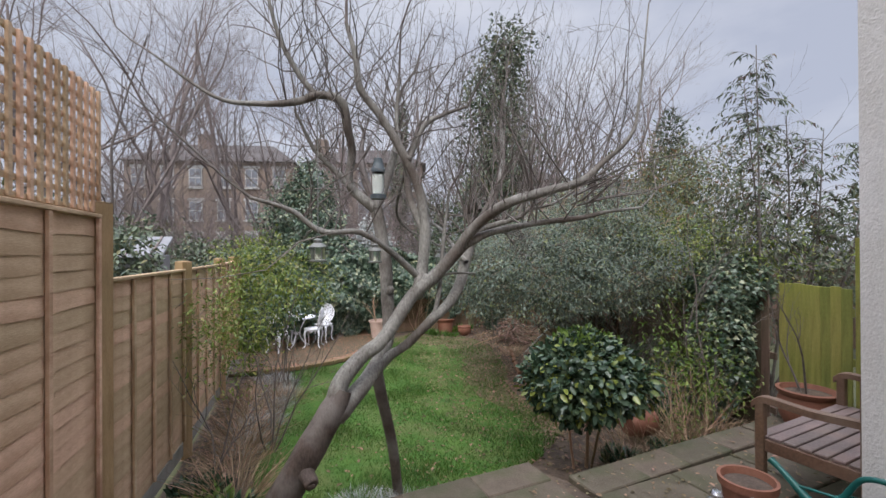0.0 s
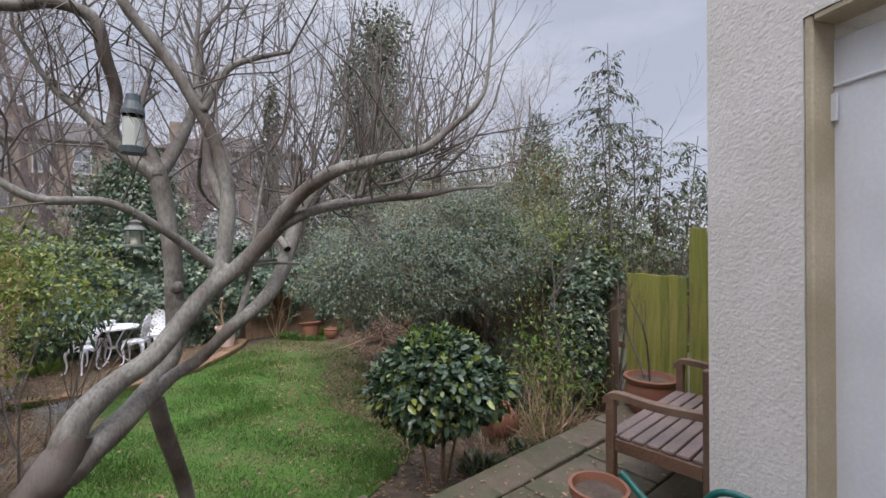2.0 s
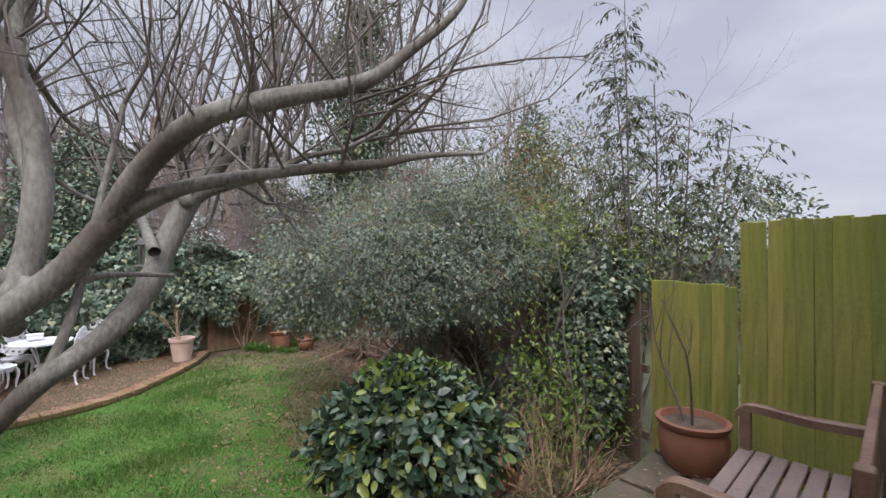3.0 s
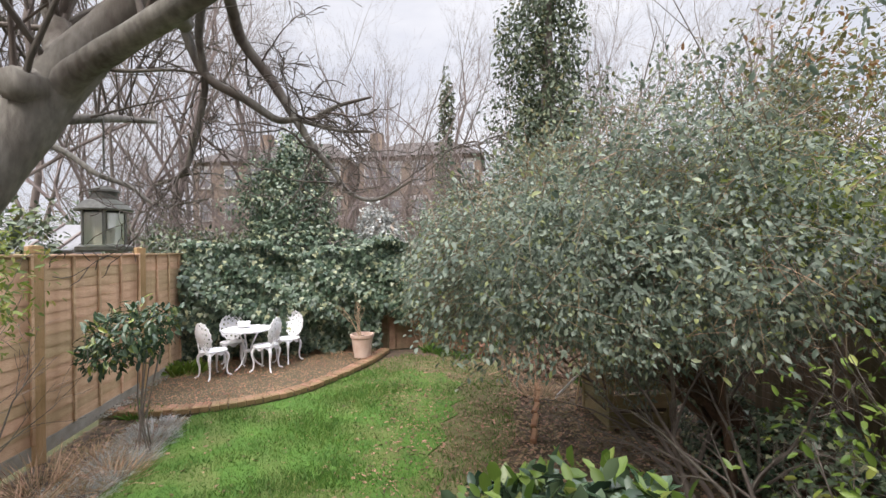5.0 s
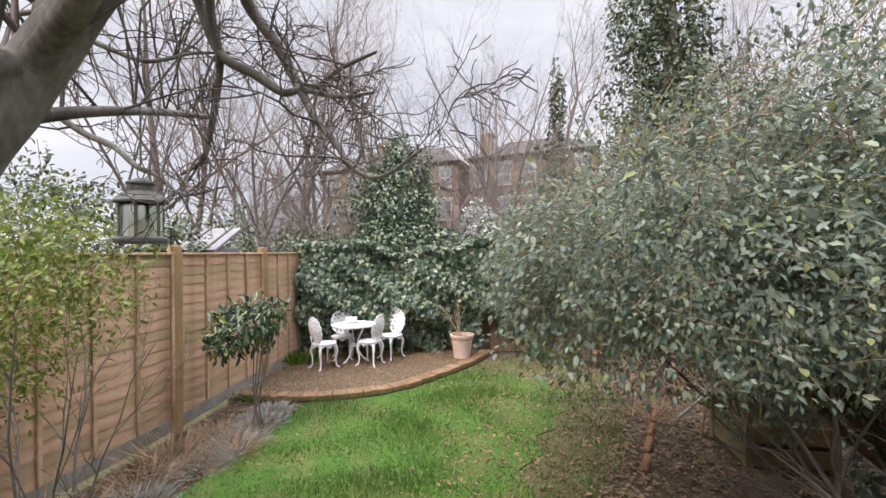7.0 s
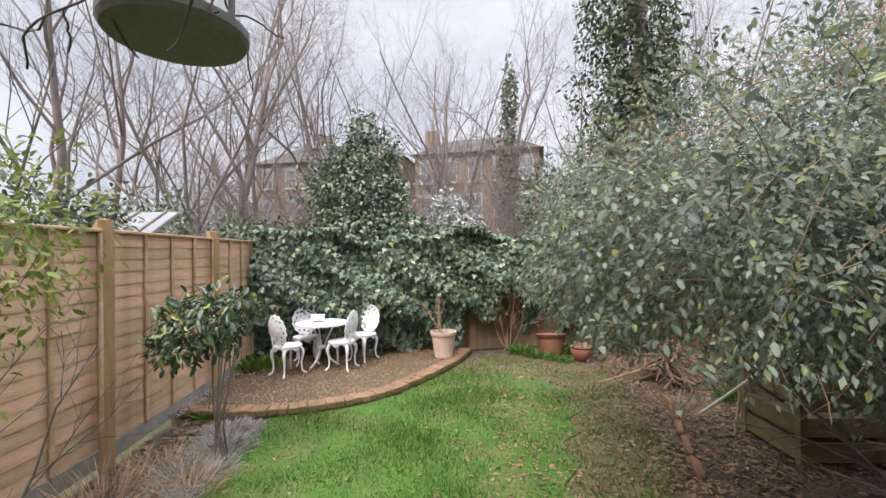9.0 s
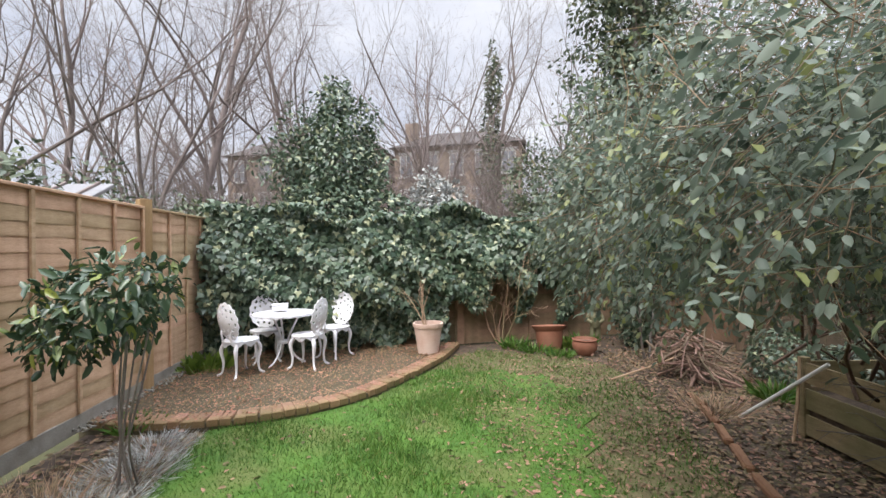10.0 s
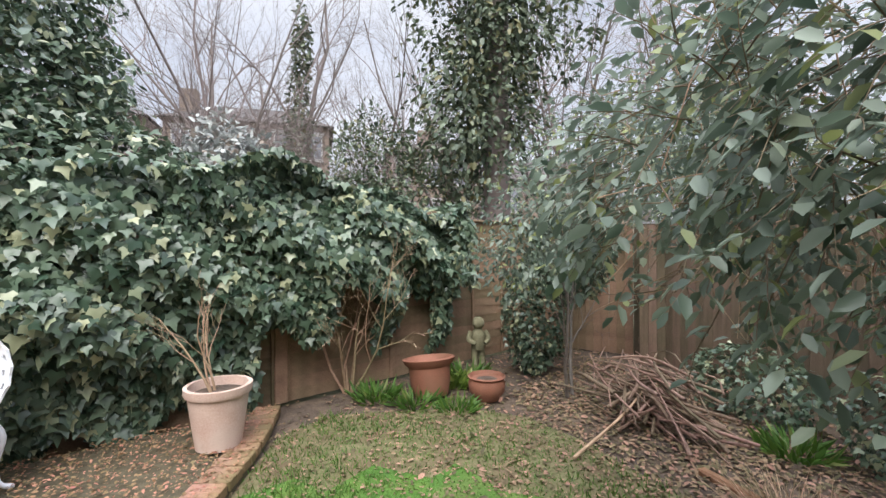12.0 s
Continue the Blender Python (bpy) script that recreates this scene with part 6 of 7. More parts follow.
# clipped standard bush beside the patio
ball = plant("standard_bush", 1.48, 4.42, LAWN_Z, "clipped ball of glossy dark leaves on short stems", "bush")
crown("foliage", 101, M["camellia"], LEAF, local([(1.42, 4.29, 0.45, 0.61, 0.50, 0.38), (1.42, 4.32, 0.60, 0.49, 0.36, 0.33)], ball), 7000, 0.08, 0.60, ball, "glossy dark green leaves", 0.25, 0.45, 0.2)
crown("shoot_crown", 102, M["bright"], LEAF, local([(1.42, 4.34, 0.62, 0.48, 0.34, 0.34)], ball), 650, 0.066, 0.55, ball, "yellow-green young leaves", -0.3, 0.15, 0.14, low=1.33)
t = Tubes()
for rows in ([(0.0, 0.05, 0, 0.02), (0.0, 0.0, 0.35, 0.018), (-0.05, -0.1, 0.8, 0.016), (-0.08, -0.2, 1.2, 0.012)], [(-0.14, 0.02, 0, 0.014), (-0.2, -0.05, 0.4, 0.013), (-0.25, -0.15, 0.9, 0.01)], [(0.05, 0.05, 0, 0.014), (0.12, -0.1, 0.6, 0.012), (0.2, -0.25, 1.1, 0.01)]):
    t.add(smooth_line(rows, 4), 7)
under(new("stem_crown", t.mesh("branch_crown", M["dry"])), ball, "", "stuff")

# rhododendron by the fence
cam_bush = plant("small_evergreen", -2.62, 6.98, LAWN_Z, "small glossy evergreen bush on bare stems", "bush")
crown("foliage", 103, M["camellia"], LEAF, local([(-2.78, 7.02, 0.70, 0.42, 0.40, 0.26), (-2.5, 6.95, 0.86, 0.3, 0.3, 0.22), (-2.9, 6.9, 0.56, 0.25, 0.25, 0.2)], cam_bush), 1050, 0.095, 0.42, cam_bush, "", 0.35, 0.5, 0.35)
t = Tubes()
r = rng_of(104)
for k in range(6):
    e = (r.normal() * 0.22 - 0.05, r.normal() * 0.15, 0.95 + 0.2 * r.random())
    t.add(smooth_line([(r.normal() * 0.09, r.normal() * 0.09, 0, 0.008), (e[0] * 0.4, e[1] * 0.4, 0.45, 0.007), (*e, 0.005)], 4), 6)
under(new("stem_crown", t.mesh("branch_crown", M["twig"])), cam_bush, "", "stuff")


def sparse_shrub(name, x, y, z, seed, balls, count, leaf, shape, mat, label, category, stems=9, height=1.5, spread=0.5, width=0.45, droop=0.2, radius=0.012):
    """A see-through shrub: branching stems with loose leaves."""
    r = rng_of(seed)
    ob = plant(name, x, y, z, label, category)
    t = Tubes()
    spec = [(6, 0.5, 0.6, 0.35, 6, 5), (5, 0.5, 0.7, 0.3, 4, 3), (0, 0, 0, 0.2, 3, 3)]
    for k in range(stems):
        a = r.random() * 6.28
        grow(t, r, (0.05 * math.cos(a), 0.05 * math.sin(a), 0), (spread * math.cos(a), spread * math.sin(a), 1), height * (0.7 + 0.5 * r.random()), radius, 0, spec)
    under(new("stem_crown", t.mesh("branch_crown", M["dry" if category == "plant" else "twig"])), ob, "", "stuff")
    crown("foliage", seed + 1, mat, shape, local(balls, ob), count, leaf, width, ob, "", droop, 0.75, 0.5)
    return ob


sparse_shrub("yellow_green_shrub", -1.95, 4.85, LAWN_Z, 110, [(-1.85, 4.9, 1.42, 0.66, 0.5, 0.42), (-2.3, 4.8, 1.0, 0.52, 0.42, 0.5), (-2.15, 4.85, 1.68, 0.5, 0.4, 0.33)], 4700, 0.045, LEAF, M["fresh"], "loose yellow-green shrub beside the fence", "shrub", 5, 1.9, 0.32)
sparse_shrub("yellow_green_shrub", -2.3, 4.2, LAWN_Z, 113, [(-2.15, 4.3, 0.9, 0.5, 0.5, 0.7)], 800, 0.04, LEAF, M["fresh"], "thin twiggy shrub by the fence", "shrub", 3, 1.4, 0.4)
sparse_shrub("border_shrub", 2.9, 5.3, LAWN_Z, 116, [(2.9, 5.35, 0.5, 0.55, 0.45, 0.7), (3.2, 5.2, 0.2, 0.5, 0.45, 0.5)], 1300, 0.06, LEAF, M["bright"], "leggy bright green shrub in the border", "shrub", 5, 1.2, 0.35)
sparse_shrub("dry_border_plant", 2.7, 4.75, LAWN_Z, 119, [(2.7, 4.75, 0.0, 0.5, 0.4, 0.35)], 420, 0.06, SLIM, M["bright"], "clump of dead stems with a few green blades", "plant", 12, 0.8, 0.7)
sparse_shrub("climbing_shrub", 3.85, 6.4, LAWN_Z, 122, [(3.7, 6.2, 1.5, 0.9, 0.9, 0.6), (3.2, 7.0, 2.0, 0.9, 0.9, 0.5), (4.3, 5.8, 1.7, 0.8, 0.7, 0.6), (3.5, 6.0, 1.9, 0.8, 0.7, 0.5)], 5600, 0.055, LEAF, M["fresh"], "tangled green and brown climber over the fence", "shrub", 14, 2.2, 0.5, 0.4, 0.3)
def plume_tree(name, x, y, z, seed, tops, label):
    """Slender stems that end in arching sprays of narrow leaves, with sky between them."""
    r = rng_of(seed)
    ob = plant(name, x, y, z, label, "tree")
    stems, pts, way, fac = Tubes(), [], [], []
    for tx, ty, tz, count, reach in tops:
        root = np.array([r.normal() * 0.12, r.normal() * 0.12, 0])
        top = np.array([tx - x, ty - y, tz - z])
        mid = root * 0.45 + top * 0.55 + r.normal(size=3) * 0.12
        line = smooth_line([(*root, 0.022), (*mid, 0.014), (*top, 0.005)], 12)
        stems.add(line, 6)
        count = int(count * 2.3)
        for k in range(count):
            q = line[int(len(line) * (0.42 + 0.57 * (k + r.random()) / count)) - 1, :3]
            d = unit(np.array([r.normal(), r.normal(), 0.5 + 0.5 * r.random()]))
            p, spray, ln = q.copy(), [], reach * (0.5 + 0.8 * r.random())
            for i in range(11):
                spray.append((*p, 0.0035 * (1 - i / 13)))
                if i > 2:
                    for side in (-1, 1):
                        if r.random() < 0.8:
                            pts.append(p.copy())
                            way.append(d * 0.7 + unit(np.cross(d, (0, 0, 1))) * side * 0.6 + np.array([0, 0, -0.55]) + r.normal(size=3) * 0.25)
                            fac.append(np.array([0, 0, 1]) + r.normal(size=3) * 0.5)
                d = unit(d + np.array([0, 0, -0.14]) + r.normal(size=3) * 0.07)
                p = p + d * ln / 11
            stems.add(np.array(spray), 3)
    size = 0.10 * (0.6 + 0.6 * r.random(len(pts)))
    under(new("stem_crown", stems.mesh("branch_crown", M["twig"])), ob, "", "stuff")
    under(new("foliage", leaf_mesh("foliage", M["droop"], SLIM, pts, way, fac, size, size * 0.6)), ob, "", "stuff")
    return ob


plume_tree("drooping_evergreen", 4.35, 5.8, LAWN_Z, 125, [(4.15, 5.65, 4.45, 34, 0.45), (3.95, 5.6, 3.9, 26, 0.5), (4.5, 5.6, 3.5, 26, 0.5), (4.9, 5.5, 3.3, 26, 0.55), (5.4, 5.4, 3.2, 24, 0.55), (5.0, 5.7, 2.7, 22, 0.5), (4.1, 5.9, 2.8, 24, 0.5), (3.7, 6.0, 2.5, 20, 0.45), (5.7, 5.3, 2.7, 20, 0.5), (4.6, 5.9, 2.3, 20, 0.45)], "tall airy evergreen with arching sprays of narrow leaves")
sparse_shrub("corner_shrub", 1.38, 11.4, LAWN_Z, 131, [(0.85, 11.0, 1.2, 0.6, 0.6, 0.5), (1.35, 11.1, 1.6, 0.7, 0.6, 0.6), (0.7, 11.2, 0.85, 0.35, 0.4, 0.35), (1.7, 10.8, 1.9, 0.8, 0.7, 0.6)], 4600, 0.062, LEAF, M["hedge"], "loose arching evergreen shrub on a dark stem in the back corner", "shrub", 2, 1.9, 0.3, 0.5, 0.5, 0.02)
sparse_shrub("tangled_climber", 4.4, 7.8, LAWN_Z, 134, [(4.2, 8.2, 2.7, 1.2, 1.1, 0.9), (3.6, 7.3, 3.0, 0.9, 0.8, 0.7), (4.6, 6.8, 2.8, 0.9, 0.8, 0.9), (4.9, 8.4, 3.3, 0.9, 0.9, 0.7)], 4200, 0.062, LEAF, M["climber"], "tall tangle of olive and rust-leaved climber over the fence", "shrub", 16, 4.0, 0.42, 0.5, 0.3, 0.016)
sparse_shrub("overhanging_shrub", 3.2, 5.0, LAWN_Z, 128, [(3.0, 4.9, 2.5, 0.7, 0.5, 0.5), (3.3, 5.6, 2.9, 0.7, 0.6, 0.6)], 600, 0.05, LEAF, M["hedge"], "long leafy shoots reaching over the border", "shrub", 3, 3.0, 0.3, 0.4, 0.4)


def clump(name, x, y, z, seed, count, length, spread, mat, label, category, shape=SLIM, width=0.12, radius=0.25, group=""):
    """A tuft of blades or stems that springs from the ground."""
    r = rng_of(seed)
    a = r.random(count) * 2 * math.pi
    q = radius * np.sqrt(r.random(count))
    p = np.column_stack([q * np.cos(a), q * np.sin(a), np.zeros(count)])
    d = np.column_stack([np.cos(a) * spread * (q / radius + 0.2), np.sin(a) * spread * (q / radius + 0.2), np.ones(count)]) + r.normal(size=(count, 3)) * 0.3
    d[:, 2] = np.abs(d[:, 2])
    s = length * (0.5 + 0.7 * r.random(count))
    ob = thing(name, (x, y, z), label, category, group)
    under(new("foliage", leaf_mesh("foliage", mat, shape, p, d, r.normal(size=(count, 3)), s, np.maximum(s * width, 0.004))), ob, "", "stuff")
    return ob


rng = rng_of(140)
LAV = "grey-leaved lavender clump at the edge of the bed"
for k, (x, y, s) in enumerate(((-2.62, 6.75, 0.34), (-2.8, 7.25, 0.3), (-2.5, 6.3, 0.26), (-0.35, 3.62, 0.34), (-0.05, 3.5, 0.3), (-0.72, 3.75, 0.24), (-2.4, 5.6, 0.3), (-3.0, 7.6, 0.24), (-2.3, 5.0, 0.26))):
    clump("lavender", x, y, LAWN_Z, 141 + k, 700, s * 0.5, 1.8, M["lavender"], LAV, "lavender", SLIM, 0.085, 0.28, "lavender along the beds")
DEAD = "clump of dry straw-coloured dead stems in the bed"
for k, (x, y, s) in enumerate(((-2.85, 6.2, 0.42), (-2.6, 5.8, 0.34), (-2.9, 6.75, 0.3), (-2.35, 5.0, 0.5), (-2.2, 4.5, 0.4), (2.35, 4.95, 0.42), (2.85, 4.9, 0.5), (2.0, 4.72, 0.3), (3.2, 5.1, 0.4), (1.75, 4.6, 0.24), (-2.4, 6.5, 0.3), (1.5, 9.3, 0.3), (-1.9, 3.9, 0.5))):
    clump("dead_plant", x, y, LAWN_Z, 161 + k, 260, s, 1.3, M["dry"], DEAD, "dead plant", SLIM, 0.04, 0.2, "dead plants in the beds")
GREENS = "low tuft of fresh green leaves in the bed"
for k, (x, y, s) in enumerate(((-2.0, 3.6, 0.22), (-1.75, 3.4, 0.26), (-2.25, 3.9, 0.2), (-1.5, 3.25, 0.2), (1.9, 4.55, 0.16), (2.5, 4.7, 0.16), (-0.5, 11.75, 0.2), (-0.15, 11.5, 0.18), (0.2, 11.3, 0.14), (0.6, 12.2, 0.2), (1.6, 6.1, 0.26), (2.6, 5.6, 0.34), (0.35, 12.0, 0.16), (2.3, 9.9, 0.2), (-3.55, 7.9, 0.16), (-4.3, 9.5, 0.3), (2.9, 4.65, 0.18))):
    clump("leafy_tuft", x, y, LAWN_Z, 181 + k, 150, s, 1.1, M["grass"] if k in (6, 7, 8, 9, 13, 14) else M["bright"] if k % 3 == 0 else M["camellia"], GREENS, "plant", SLIM if k in (6, 7, 8, 9, 13, 14) else LEAF, 0.35, 0.17, "leafy tufts in the beds")

# ---- beyond the garden ----
cone = plant("conical_evergreen", -4.05, 12.5, -0.5, "dense conical evergreen behind the ivy", "tree")
crown("foliage", 201, M["ivy"], LEAF, local([(-4.05, 12.5, 1.9, 1.02, 0.95, 1.0), (-4.15, 12.5, 2.75, 1.0, 0.92, 0.8), (-3.6, 12.4, 2.5, 0.7, 0.6, 0.6), (-3.95, 12.5, 3.45, 0.72, 0.7, 0.7), (-3.9, 12.5, 4.0, 0.32, 0.3, 0.42)], cone), 13000, 0.10, 0.6, cone, "", 0.5, 0.45, 0.75)
under(new("trunk", Tubes().add(np.array([(0, 0, 0, 0.12), (0, 0, 4.3, 0.03)]), 8).mesh("trunk", M["bark"])), cone)
for k, (x, y, z, balls, count, label) in enumerate((
        (-6.5, 12.5, -0.5, [(-6.5, 12.4, 1.2, 1.6, 0.8, 0.9), (-5.2, 12.6, 1.3, 1.0, 0.7, 0.7)], 6000, "ivy-covered mound behind the fence"),
        (-7.6, 7.8, -0.5, [(-7.6, 7.8, 1.6, 1.0, 0.9, 1.3), (-8.4, 7.4, 2.0, 1.0, 0.8, 1.3), (-7.6, 10.6, 1.5, 0.7, 0.7, 1.1)], 5200, "dark evergreen bush behind the fence"),
        (-6.1, 8.35, -0.5, [(-6.1, 8.35, 1.5, 0.6, 0.5, 0.85), (-6.7, 8.3, 1.2, 0.5, 0.45, 0.8)], 2400, "dark evergreen bush close behind the fence"),
        (-10.0, 14.5, -0.5, [(-10.0, 14.5, 1.2, 2.4, 1.2, 1.5)], 4000, "dark evergreen bush in the next garden"),
        (-2.2, 13.6, -0.5, [(-2.2, 13.6, 1.6, 0.7, 0.6, 0.9), (-2.4, 13.8, 2.2, 0.4, 0.4, 0.6)], 2600, "pale-leaved bush behind the ivy"),
        (0.8, 16.5, -0.5, [(0.6, 16.5, 1.6, 1.7, 1.2, 1.5), (-0.2, 16.8, 2.8, 0.9, 0.9, 1.1)], 6000, "dark evergreen bush behind the back fence"),
        (6.0, 12.0, -0.5, [(6.0, 12.2, 1.6, 2.4, 1.2, 1.4), (8.4, 11.4, 1.5, 1.8, 1.2, 1.6), (4.2, 12.8, 1.8, 1.6, 1.2, 1.6)], 9000, "olive-green bushes in the neighbouring garden"),
        (9.0, 8.0, -0.5, [(8.5, 8.0, 1.7, 1.3, 1.3, 1.5)], 3600, "olive-green bush beyond the fence"))):
    ob = plant("background_bush", x, y, z, label, "bush", "bushes beyond the fence")
    crown("foliage", 210 + k, M["far_leaf"] if k != 4 else M["lavender"], LEAF, local(balls, ob), count, 0.12, 0.5, ob, "", 0.35, 0.4, 0.45)

ivytree = plant("ivy_clad_tree", 2.0, 15.2, -0.5, "tall tree trunk clad in ivy to the top", "tree")
crown("ivy", 221, M["far_leaf"], LEAF, local([(2.1, 15.2, 5.2, 1.35, 1.2, 1.4), (1.9, 15.2, 7.2, 1.1, 1.0, 1.4), (2.3, 15.2, 8.8, 0.85, 0.8, 1.0), (1.6, 15.2, 3.4, 1.05, 1.0, 1.4)], ivytree), 13000, 0.13, 0.6, ivytree, "", 0.5, 0.6, 0.85)
under(new("trunk", Tubes().add(np.array([(0, 0, 0, 0.3), (0.05, 0, 5, 0.2), (0.2, 0, 9.9, 0.05)]), 8).mesh("trunk", M["far_twig"])), ivytree)
spire = plant("dark_conifer", 8.6, 16.0, -0.5, "dark pointed conifer in the distance", "tree")
crown("foliage", 225, M["conifer"], SLIM, local([(8.6, 16, 2.5, 1.7, 1.6, 2.2), (8.6, 16, 4.5, 0.85, 0.8, 1.3), (8.5, 16, 6.0, 0.45, 0.45, 0.9)], spire), 9000, 0.24, 0.5, spire, "", -0.3, 0.4, 0.3)

# bare winter trees
TREE_A = [(8, 0.62, 0.6, 0.5, 7, 6), (7, 0.55, 0.7, 0.4, 5, 4), (6, 0.5, 0.75, 0.3, 4, 3), (5, 0.5, 0.7, 0.2, 2, 3), (0, 0, 0, 0.1, 1, 3)]
protos = []
for k in range(4):
    r = rng_of(240 + k)
    t, stem = Tubes(), Tubes()
    t.stem = stem
    if k < 2:
        grow(t, r, (0, 0, 0), (0.05, 0, 1), 11.0, 0.17, 0, TREE_A, 0.19, 0.58)
        for j in range(3):
            grow(t, r, (0, 0, 1.6 + 0.7 * j), (r.normal() * 0.6, r.normal() * 0.6, 1.7), 6.5, 0.075, 1, TREE_A, 0.19, 0.58)
    else:
        for j in range(4):
            grow(t, r, (0.15 * j, 0.1 * (j % 2), 0), (r.normal() * 0.13, r.normal() * 0.13, 1), 8.5 + 1.5 * r.random(), 0.075, 0, TREE_A if j < 1 else TREE_A[1:], 0.17, 0.6)
    tr = thing("bare_tree", (0, 0, 0), "tall leafless winter tree beyond the gardens", "tree", "bare trees in the background")
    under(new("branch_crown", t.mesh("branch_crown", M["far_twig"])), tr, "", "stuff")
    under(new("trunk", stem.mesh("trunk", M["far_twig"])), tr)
    protos.append(tr)
TREES = [(-14.5, 13.0, 0, 1.05, 20), (-12.0, 15.5, 2, 1.1, 80), (-11.4, 18.0, 1, 1.15, 140), (-14.5, 20.5, 3, 1.2, 200), (-10.5, 22.0, 0, 1.15, 260), (-8.2, 23.0, 2, 1.25, 310),
         (-4.8, 24.0, 3, 1.2, 30), (-2.4, 26.5, 1, 1.1, 90), (0.5, 24.0, 2, 1.0, 150), (3.5, 21.0, 3, 1.05, 210), (6.0, 19.0, 2, 0.95, 270), (4.6, 17.0, 3, 0.9, 330), (-17.0, 17.0, 1, 1.1, 50), (-19, 22, 2, 1.2, 10), (10.5, 22.0, 1, 1.0, 120), (-6.2, 28.0, 0, 1.1, 170), (12.5, 19.0, 2, 0.7, 70), (1.9, 18.5, 2, 0.8, 15)]
used = set()
for x, y, k, s, a in TREES:
    m = pose(x, y, -0.56, 0, 0, a)
    if k in used:
        ob = copy_thing(protos[k], m)
    else:
        used.add(k)
        ob = protos[k]
        ob.matrix_world = m
    ob.scale = (s, s, s)
ivystem = plant("ivy_stem_tree", -2.7, 26.4, -0.5, "dead tree trunk wrapped in ivy", "tree")
crown("ivy", 250, M["far_leaf"], LEAF, local([(-2.7, 26.4, 5, 0.55, 0.5, 3.5), (-2.5, 26.4, 9.3, 0.35, 0.35, 2)], ivystem), 2600, 0.2, 0.6, ivystem, "", 0.5, 0.5, 0.5)
# brown thickets in the middle distance
TH = [(7, 0.5, 0.75, 0.2, 6, 4), (5, 0.55, 0.8, 0.1, 4, 3), (4, 0.5, 0.8, 0.0, 3, 3), (0, 0, 0, 0, 2, 3)]
r = rng_of(260)
t = Tubes()
for k in range(12):
    grow(t, r, (r.normal() * 0.6, r.normal() * 0.5, 0), (r.normal() * 0.22, r.normal() * 0.22, 1), 2.5 + 1.2 * r.random(), 0.022, 0, TH, 0.28, 0.62)
thicket = thing("bare_thicket", (-8.6, 13.4, -0.56), "tangle of bare brown shrub twigs", "shrub", "bare thickets behind the fences")
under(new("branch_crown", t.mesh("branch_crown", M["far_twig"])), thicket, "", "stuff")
for x, y, a, s in ((-6.2, 15.5, 50, 1.2), (-10.8, 12.2, 130, 1.1), (-4.6, 17.0, 200, 1.3), (-1.2, 16.5, 280, 1.1), (-0.2, 19.0, 20, 1.5), (-2.6, 19.0, 310, 1.5), (4.6, 14.5, 90, 0.9), (7.5, 13.2, 160, 0.9), (-13.5, 16.0, 200, 1.6), (-7.4, 14.2, 10, 1.2), (-9.6, 16.0, 100, 1.6), (-5.4, 19.5, 240, 1.7), (-3.4, 21.5, 150, 1.8), (-1.0, 22.0, 60, 1.7), (-7.0, 21.0, 330, 1.9), (1.4, 20.5, 15, 1.6), (-8.5, 19.0, 75, 1.8), (10.0, 11.5, 240, 0.9), (2.9, 17.5, 10, 1.4), (-11.5, 20.5, 40, 2.0), (-14.8, 22.0, 300, 2.0), (-9.8, 24.0, 190, 2.1), (-6.0, 25.0, 120, 2.0), (-12.6, 18.0, 20, 1.8), (-17.0, 20.0, 250, 1.9), (-4.2, 26.5, 80, 1.9), (0.2, 26.0, 350, 1.8)):
    copy_thing(thicket, pose(x, y, -0.56, 0, 0, a)).scale = (s, s, s)


# ---- houses across the gardens ----
def brick_house(x, y, turn, width, eaves, ridge, label, chimney, storeys, cols):
    ob = thing("brick_house", (x, y, -0.6), label, "house", "houses across the gardens", turn)
    depth = 8.0
    part("wall", a_box((width, depth, eaves), (0, depth / 2, eaves / 2), None, 0.0), M["brick"], ob)
    bm = bmesh.new()
    w, d = width / 2 + 0.35, depth + 0.35
    lo = [bm.verts.new(p) for p in ((-w, -0.35, eaves), (w, -0.35, eaves), (w, d, eaves), (-w, d, eaves))]
    hi = [bm.verts.new(p) for p in ((-w + 3.2, depth / 2, ridge), (w - 3.2, depth / 2, ridge))]
    for f in ((lo[0], lo[1], hi[1], hi[0]), (lo[1], lo[2], hi[1]), (lo[2], lo[3], hi[0], hi[1]), (lo[3], lo[0], hi[0]), (lo[3], lo[2], lo[1], lo[0])):
        bm.faces.new(f)
    bmesh.ops.recalc_face_normals(bm, faces=bm.faces)
    part("roof", bm, M["slate"], ob)
    part("gutter", a_box((width + 0.7, 0.12, 0.12), (0, -0.40, eaves - 0.02), None, 0.02), M["slate"], ob)
    part("chimney", a_box((1.2, 0.8, 2.6), (chimney, 3.2, ridge - 0.5), None, 0.03), M["brick"], ob)
    for s in range(storeys):
        for c in range(cols):
            wx, wz = -width / 2 + width * (c + 0.5) / cols, eaves - 1.55 - s * 3.1
            win = part("window", a_box((1.2, 0.10, 1.8), (wx, -0.045, wz), None, 0.01), M["frame"], ob)
            for sash in (-0.43, 0.43):
                for half in (-0.27, 0.27):
                    part("pane", a_box((0.48, 0.02, 0.76), (wx + half, -0.10, wz + sash), None, 0.0), M["pane"], win)
            part("sill", a_box((1.4, 0.2, 0.12), (wx, -0.1, wz - 0.98), None, 0.01), M["frame"], win)
            part("lintel", a_box((1.5, 0.06, 0.25), (wx, -0.02, wz + 1.06), None, 0.01), M["frame"], win)
    return ob


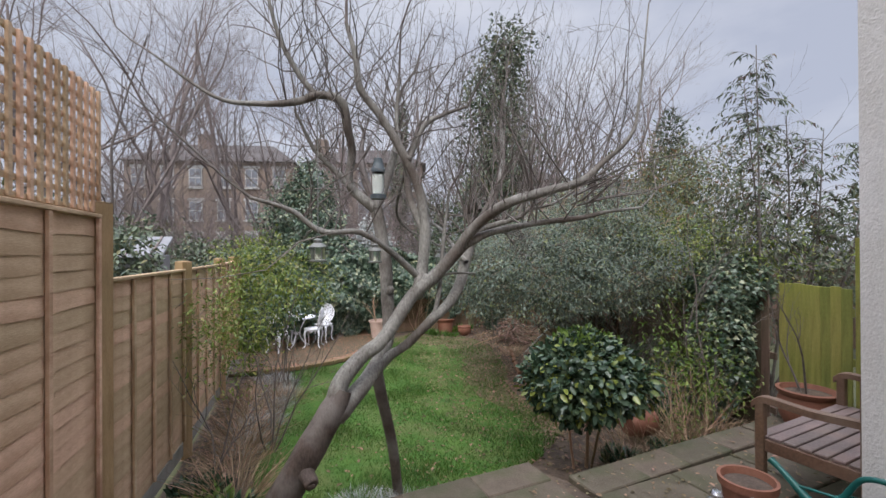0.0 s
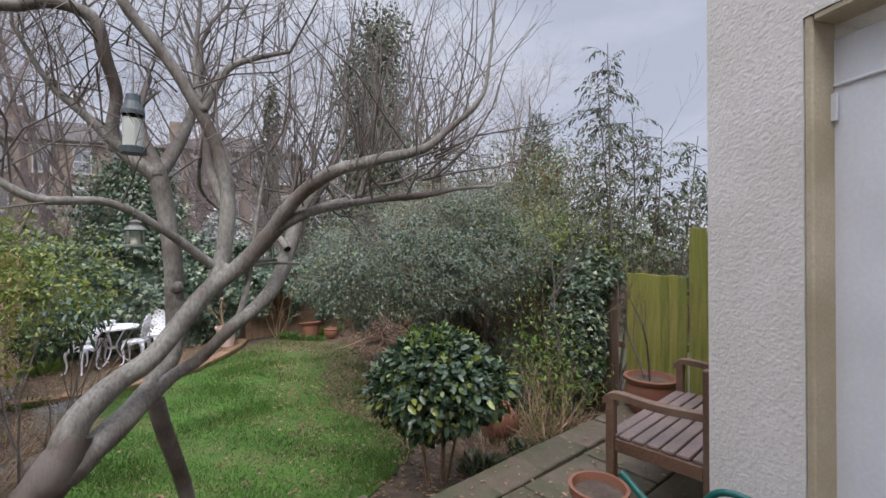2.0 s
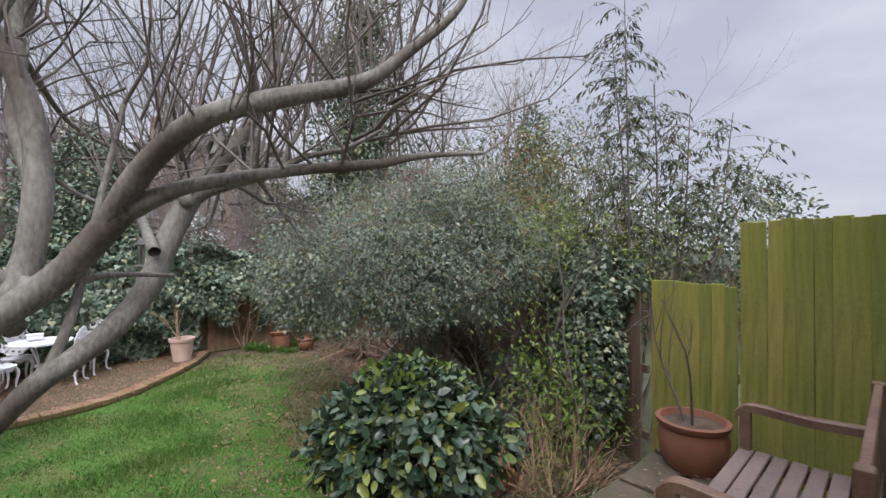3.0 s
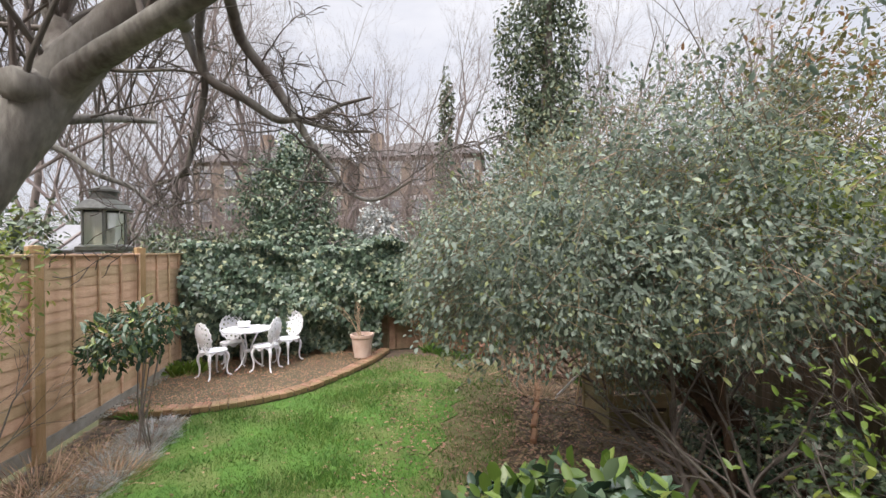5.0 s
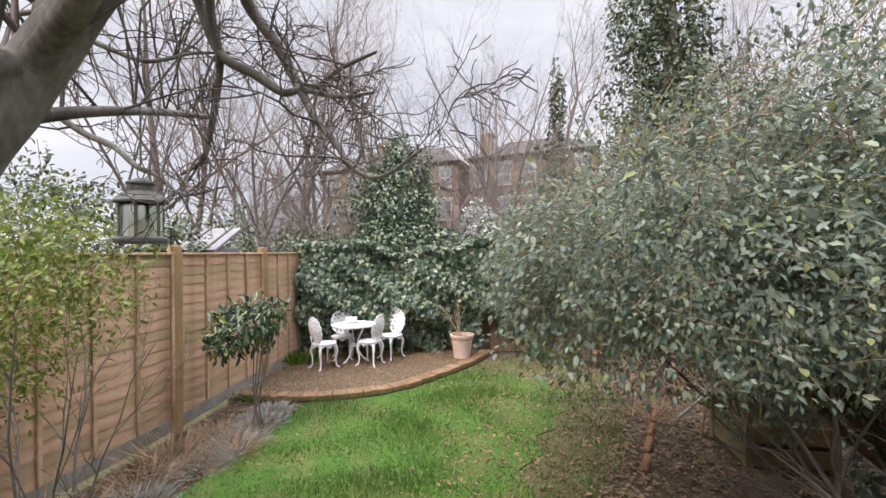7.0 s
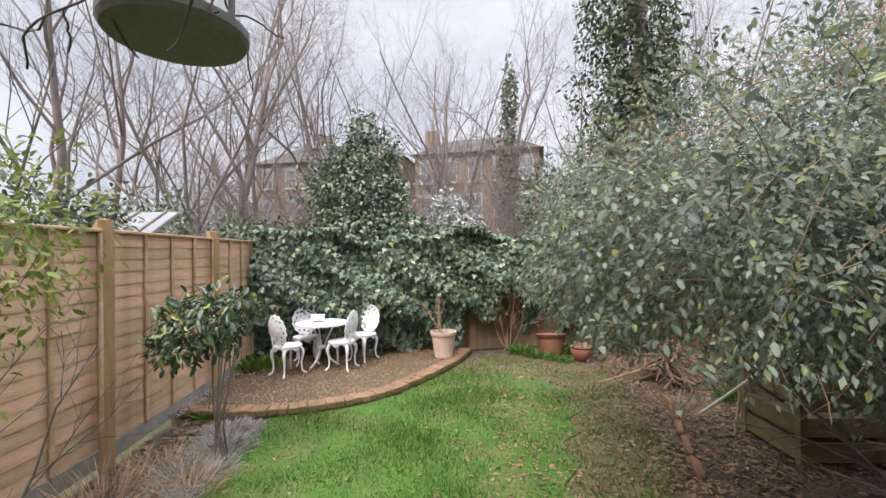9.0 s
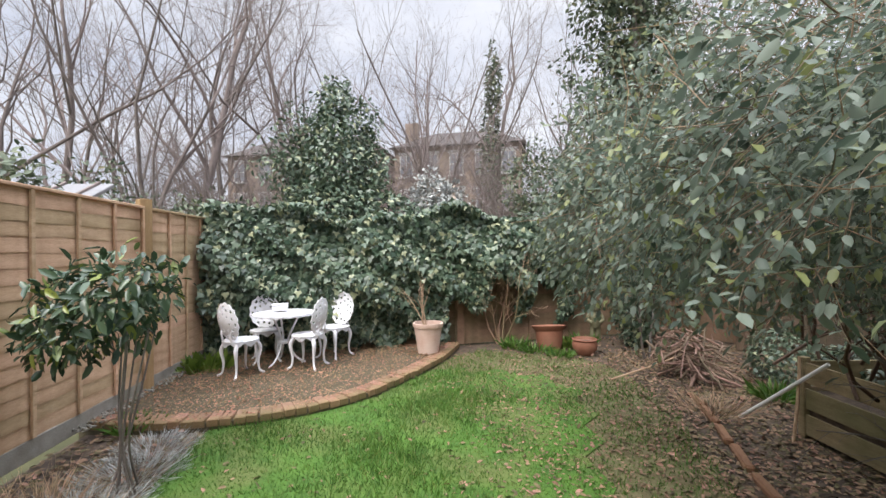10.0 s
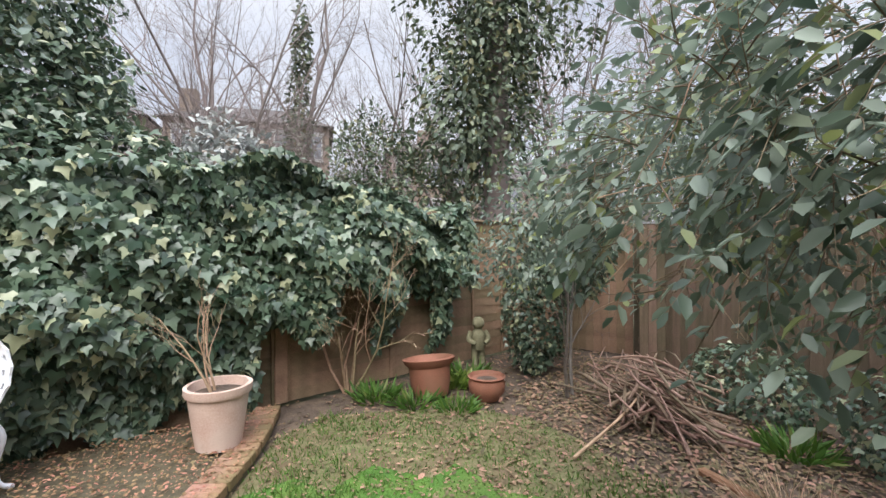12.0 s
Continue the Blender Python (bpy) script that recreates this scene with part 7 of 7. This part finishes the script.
HOUSE = "three-storey yellow-brown brick house with slate roof"
brick_house(-22.0, 40.5, 6, 15.2, 10.9, 13.4, HOUSE, -1.7, 3, 6)
brick_house(-7.3, 40.0, 3, 10.8, 10.5, 12.7, HOUSE, -4.6, 3, 5)
brick_house(7.0, 40.5, -3, 9.0, 9.0, 10.8, HOUSE, -1.3, 3, 4)
brick_house(17.0, 40.0, -8, 12.0, 7.0, 9.6, HOUSE, 3.0, 2, 4)
shed = thing("pale_shed", (-6.5, 9.35, -0.5), "pale grey shed roof behind the fence", "shed", "", 18)
part("wall", a_box((0.75, 0.8, 2.2), (0, 0, 1.1), None, 0.02), M["felt"], shed)
bm = a_box((0.85, 1.0, 0.06), (0, 0, 2.36), Matrix.Rotation(radians(28), 4, "X"), 0.01)
part("roof", bm, M["felt"], shed)
for k in (-0.25, 0.22):
    part("roof_batten", a_box((0.04, 1.0, 0.04), (k, -0.02, 2.40), Matrix.Rotation(radians(28), 4, "X"), 0.005), M["far_twig"], shed)

# ---- pieces of the floors ----
def piece(name, sx, sy, sz, mat, bevel=0.006):
    me = bpy.data.meshes.new(name)
    bm = a_box((sx, sy, sz), (0, 0, -sz / 2), None, bevel)
    bm.to_mesh(me)
    bm.free()
    me.materials.append(mat)
    return me


r = rng_of(300)
slab_mesh = [piece("slab", 0.735, 0.585, 0.045, M["slab"], 0.008), piece("slab", 0.585, 0.585, 0.045, M["slab"], 0.008)]
inner = [(x * 0.99 + 0.01, y * 0.995 - 0.02) for x, y in PATIO]
for i in range(-6, 10):
    for j in range(-5, 8):
        c = PT @ Vector((0.75 * i + 0.37 * (j % 2), 0.60 * j + 0.27, 0))
        q = np.array([[c.x, c.y]])
        corners = np.array([[(PT @ Vector((0.75 * i + 0.37 * (j % 2) + a, 0.60 * j + 0.27 + b, 0)))[k] for k in (0, 1)] for a in (-0.36, 0.36) for b in (-0.28, 0.28)])
        if within(corners, inner).all() and c.x < 4.0 and not (c.x > WX - 0.3 and c.y < WY + 0.3) and c.y > -1.0:
            s = new("slab", slab_mesh[0])
            s.parent = patio
            s.matrix_world = pose(c.x, c.y, r.normal() * 0.003, r.normal() * 0.25, r.normal() * 0.25, 24)
kerb_mesh = piece("edge_slab", 0.565, 0.30, 0.06, M["slab"], 0.01)
# kerb stones along the patio's edge
for (x0, y0), (x1, y1) in (((2.95, 4.22), (1.9, 3.74)), ((1.9, 3.74), (1.02, 3.32)), ((0.72, 3.52), (-0.3, 3.05)), ((-0.3, 3.05), (-1.2, 2.62)), ((4.1, 4.8), (2.95, 4.22))):
    ln = math.hypot(x1 - x0, y1 - y0)
    k = max(1, round(ln / 0.6))
    for i in range(k):
        u = (i + 0.5) / k
        nx, ny = (y0 - y1) / ln, (x1 - x0) / ln
        for deep in (0.10, 0.405) if x1 < 0.5 else (0.10,):
          ob = new("edge_slab", kerb_mesh)
          ob.parent = patio
          ob.matrix_world = pose(x0 + (x1 - x0) * u + nx * deep, y0 + (y1 - y0) * u + ny * deep, 0.004 + r.normal() * 0.002, 0, 0, math.degrees(math.atan2(y1 - y0, x1 - x0)))
paver = [piece("paver", 0.205, 0.1, 0.05, M["paver"], 0.006), piece("edge_brick", 0.1, 0.21, 0.07, M["paver"], 0.008)]
DT = Matrix.Rotation(radians(27), 4, "Z")
for j in range(-40, 60):
    for i in range(-30, 40):
        c = DT @ Vector((0.214 * i + 0.107 * (j % 2), 0.109 * j, 0))
        p = np.array([[c.x, c.y]])
        if not within(p, DECK)[0]:
            continue
        near = np.min(np.hypot(EDGE[:, 0] - c.x, EDGE[:, 1] - c.y))
        if near < 0.19 or c.y > 10.9 and c.x > -1.5:
            continue
        if c.x + 0.3 * c.y < -1.75 and near > 1.35:
            continue
        s = new("paver", paver[0])
        s.parent = deck
        s.matrix_world = pose(c.x, c.y, DECK_Z + r.normal() * 0.003, r.normal() * 0.8, r.normal() * 0.8, 27 + r.normal() * 0.8)
fine = smooth_line([(x, y, 0, 0) for x, y in DECK_EDGE], 40)[:, :2]
run = np.concatenate([[0], np.cumsum(np.hypot(*np.diff(fine, axis=0).T))])
for d in np.arange(0.06, run[-1] - 0.05, 0.108):
    i = int(np.searchsorted(run, d))
    a, b = fine[i - 1], fine[i]
    g = (b - a) / (np.linalg.norm(b - a) + 1e-9)
    s = new("edge_brick", paver[1])
    s.parent = deck
    c = b + np.array([-g[1], g[0]]) * 0.095
    s.matrix_world = pose(c[0], c[1], DECK_Z + 0.012 + r.normal() * 0.004, r.normal(), r.normal(), math.degrees(math.atan2(g[1], g[0])) + r.normal() * 2)
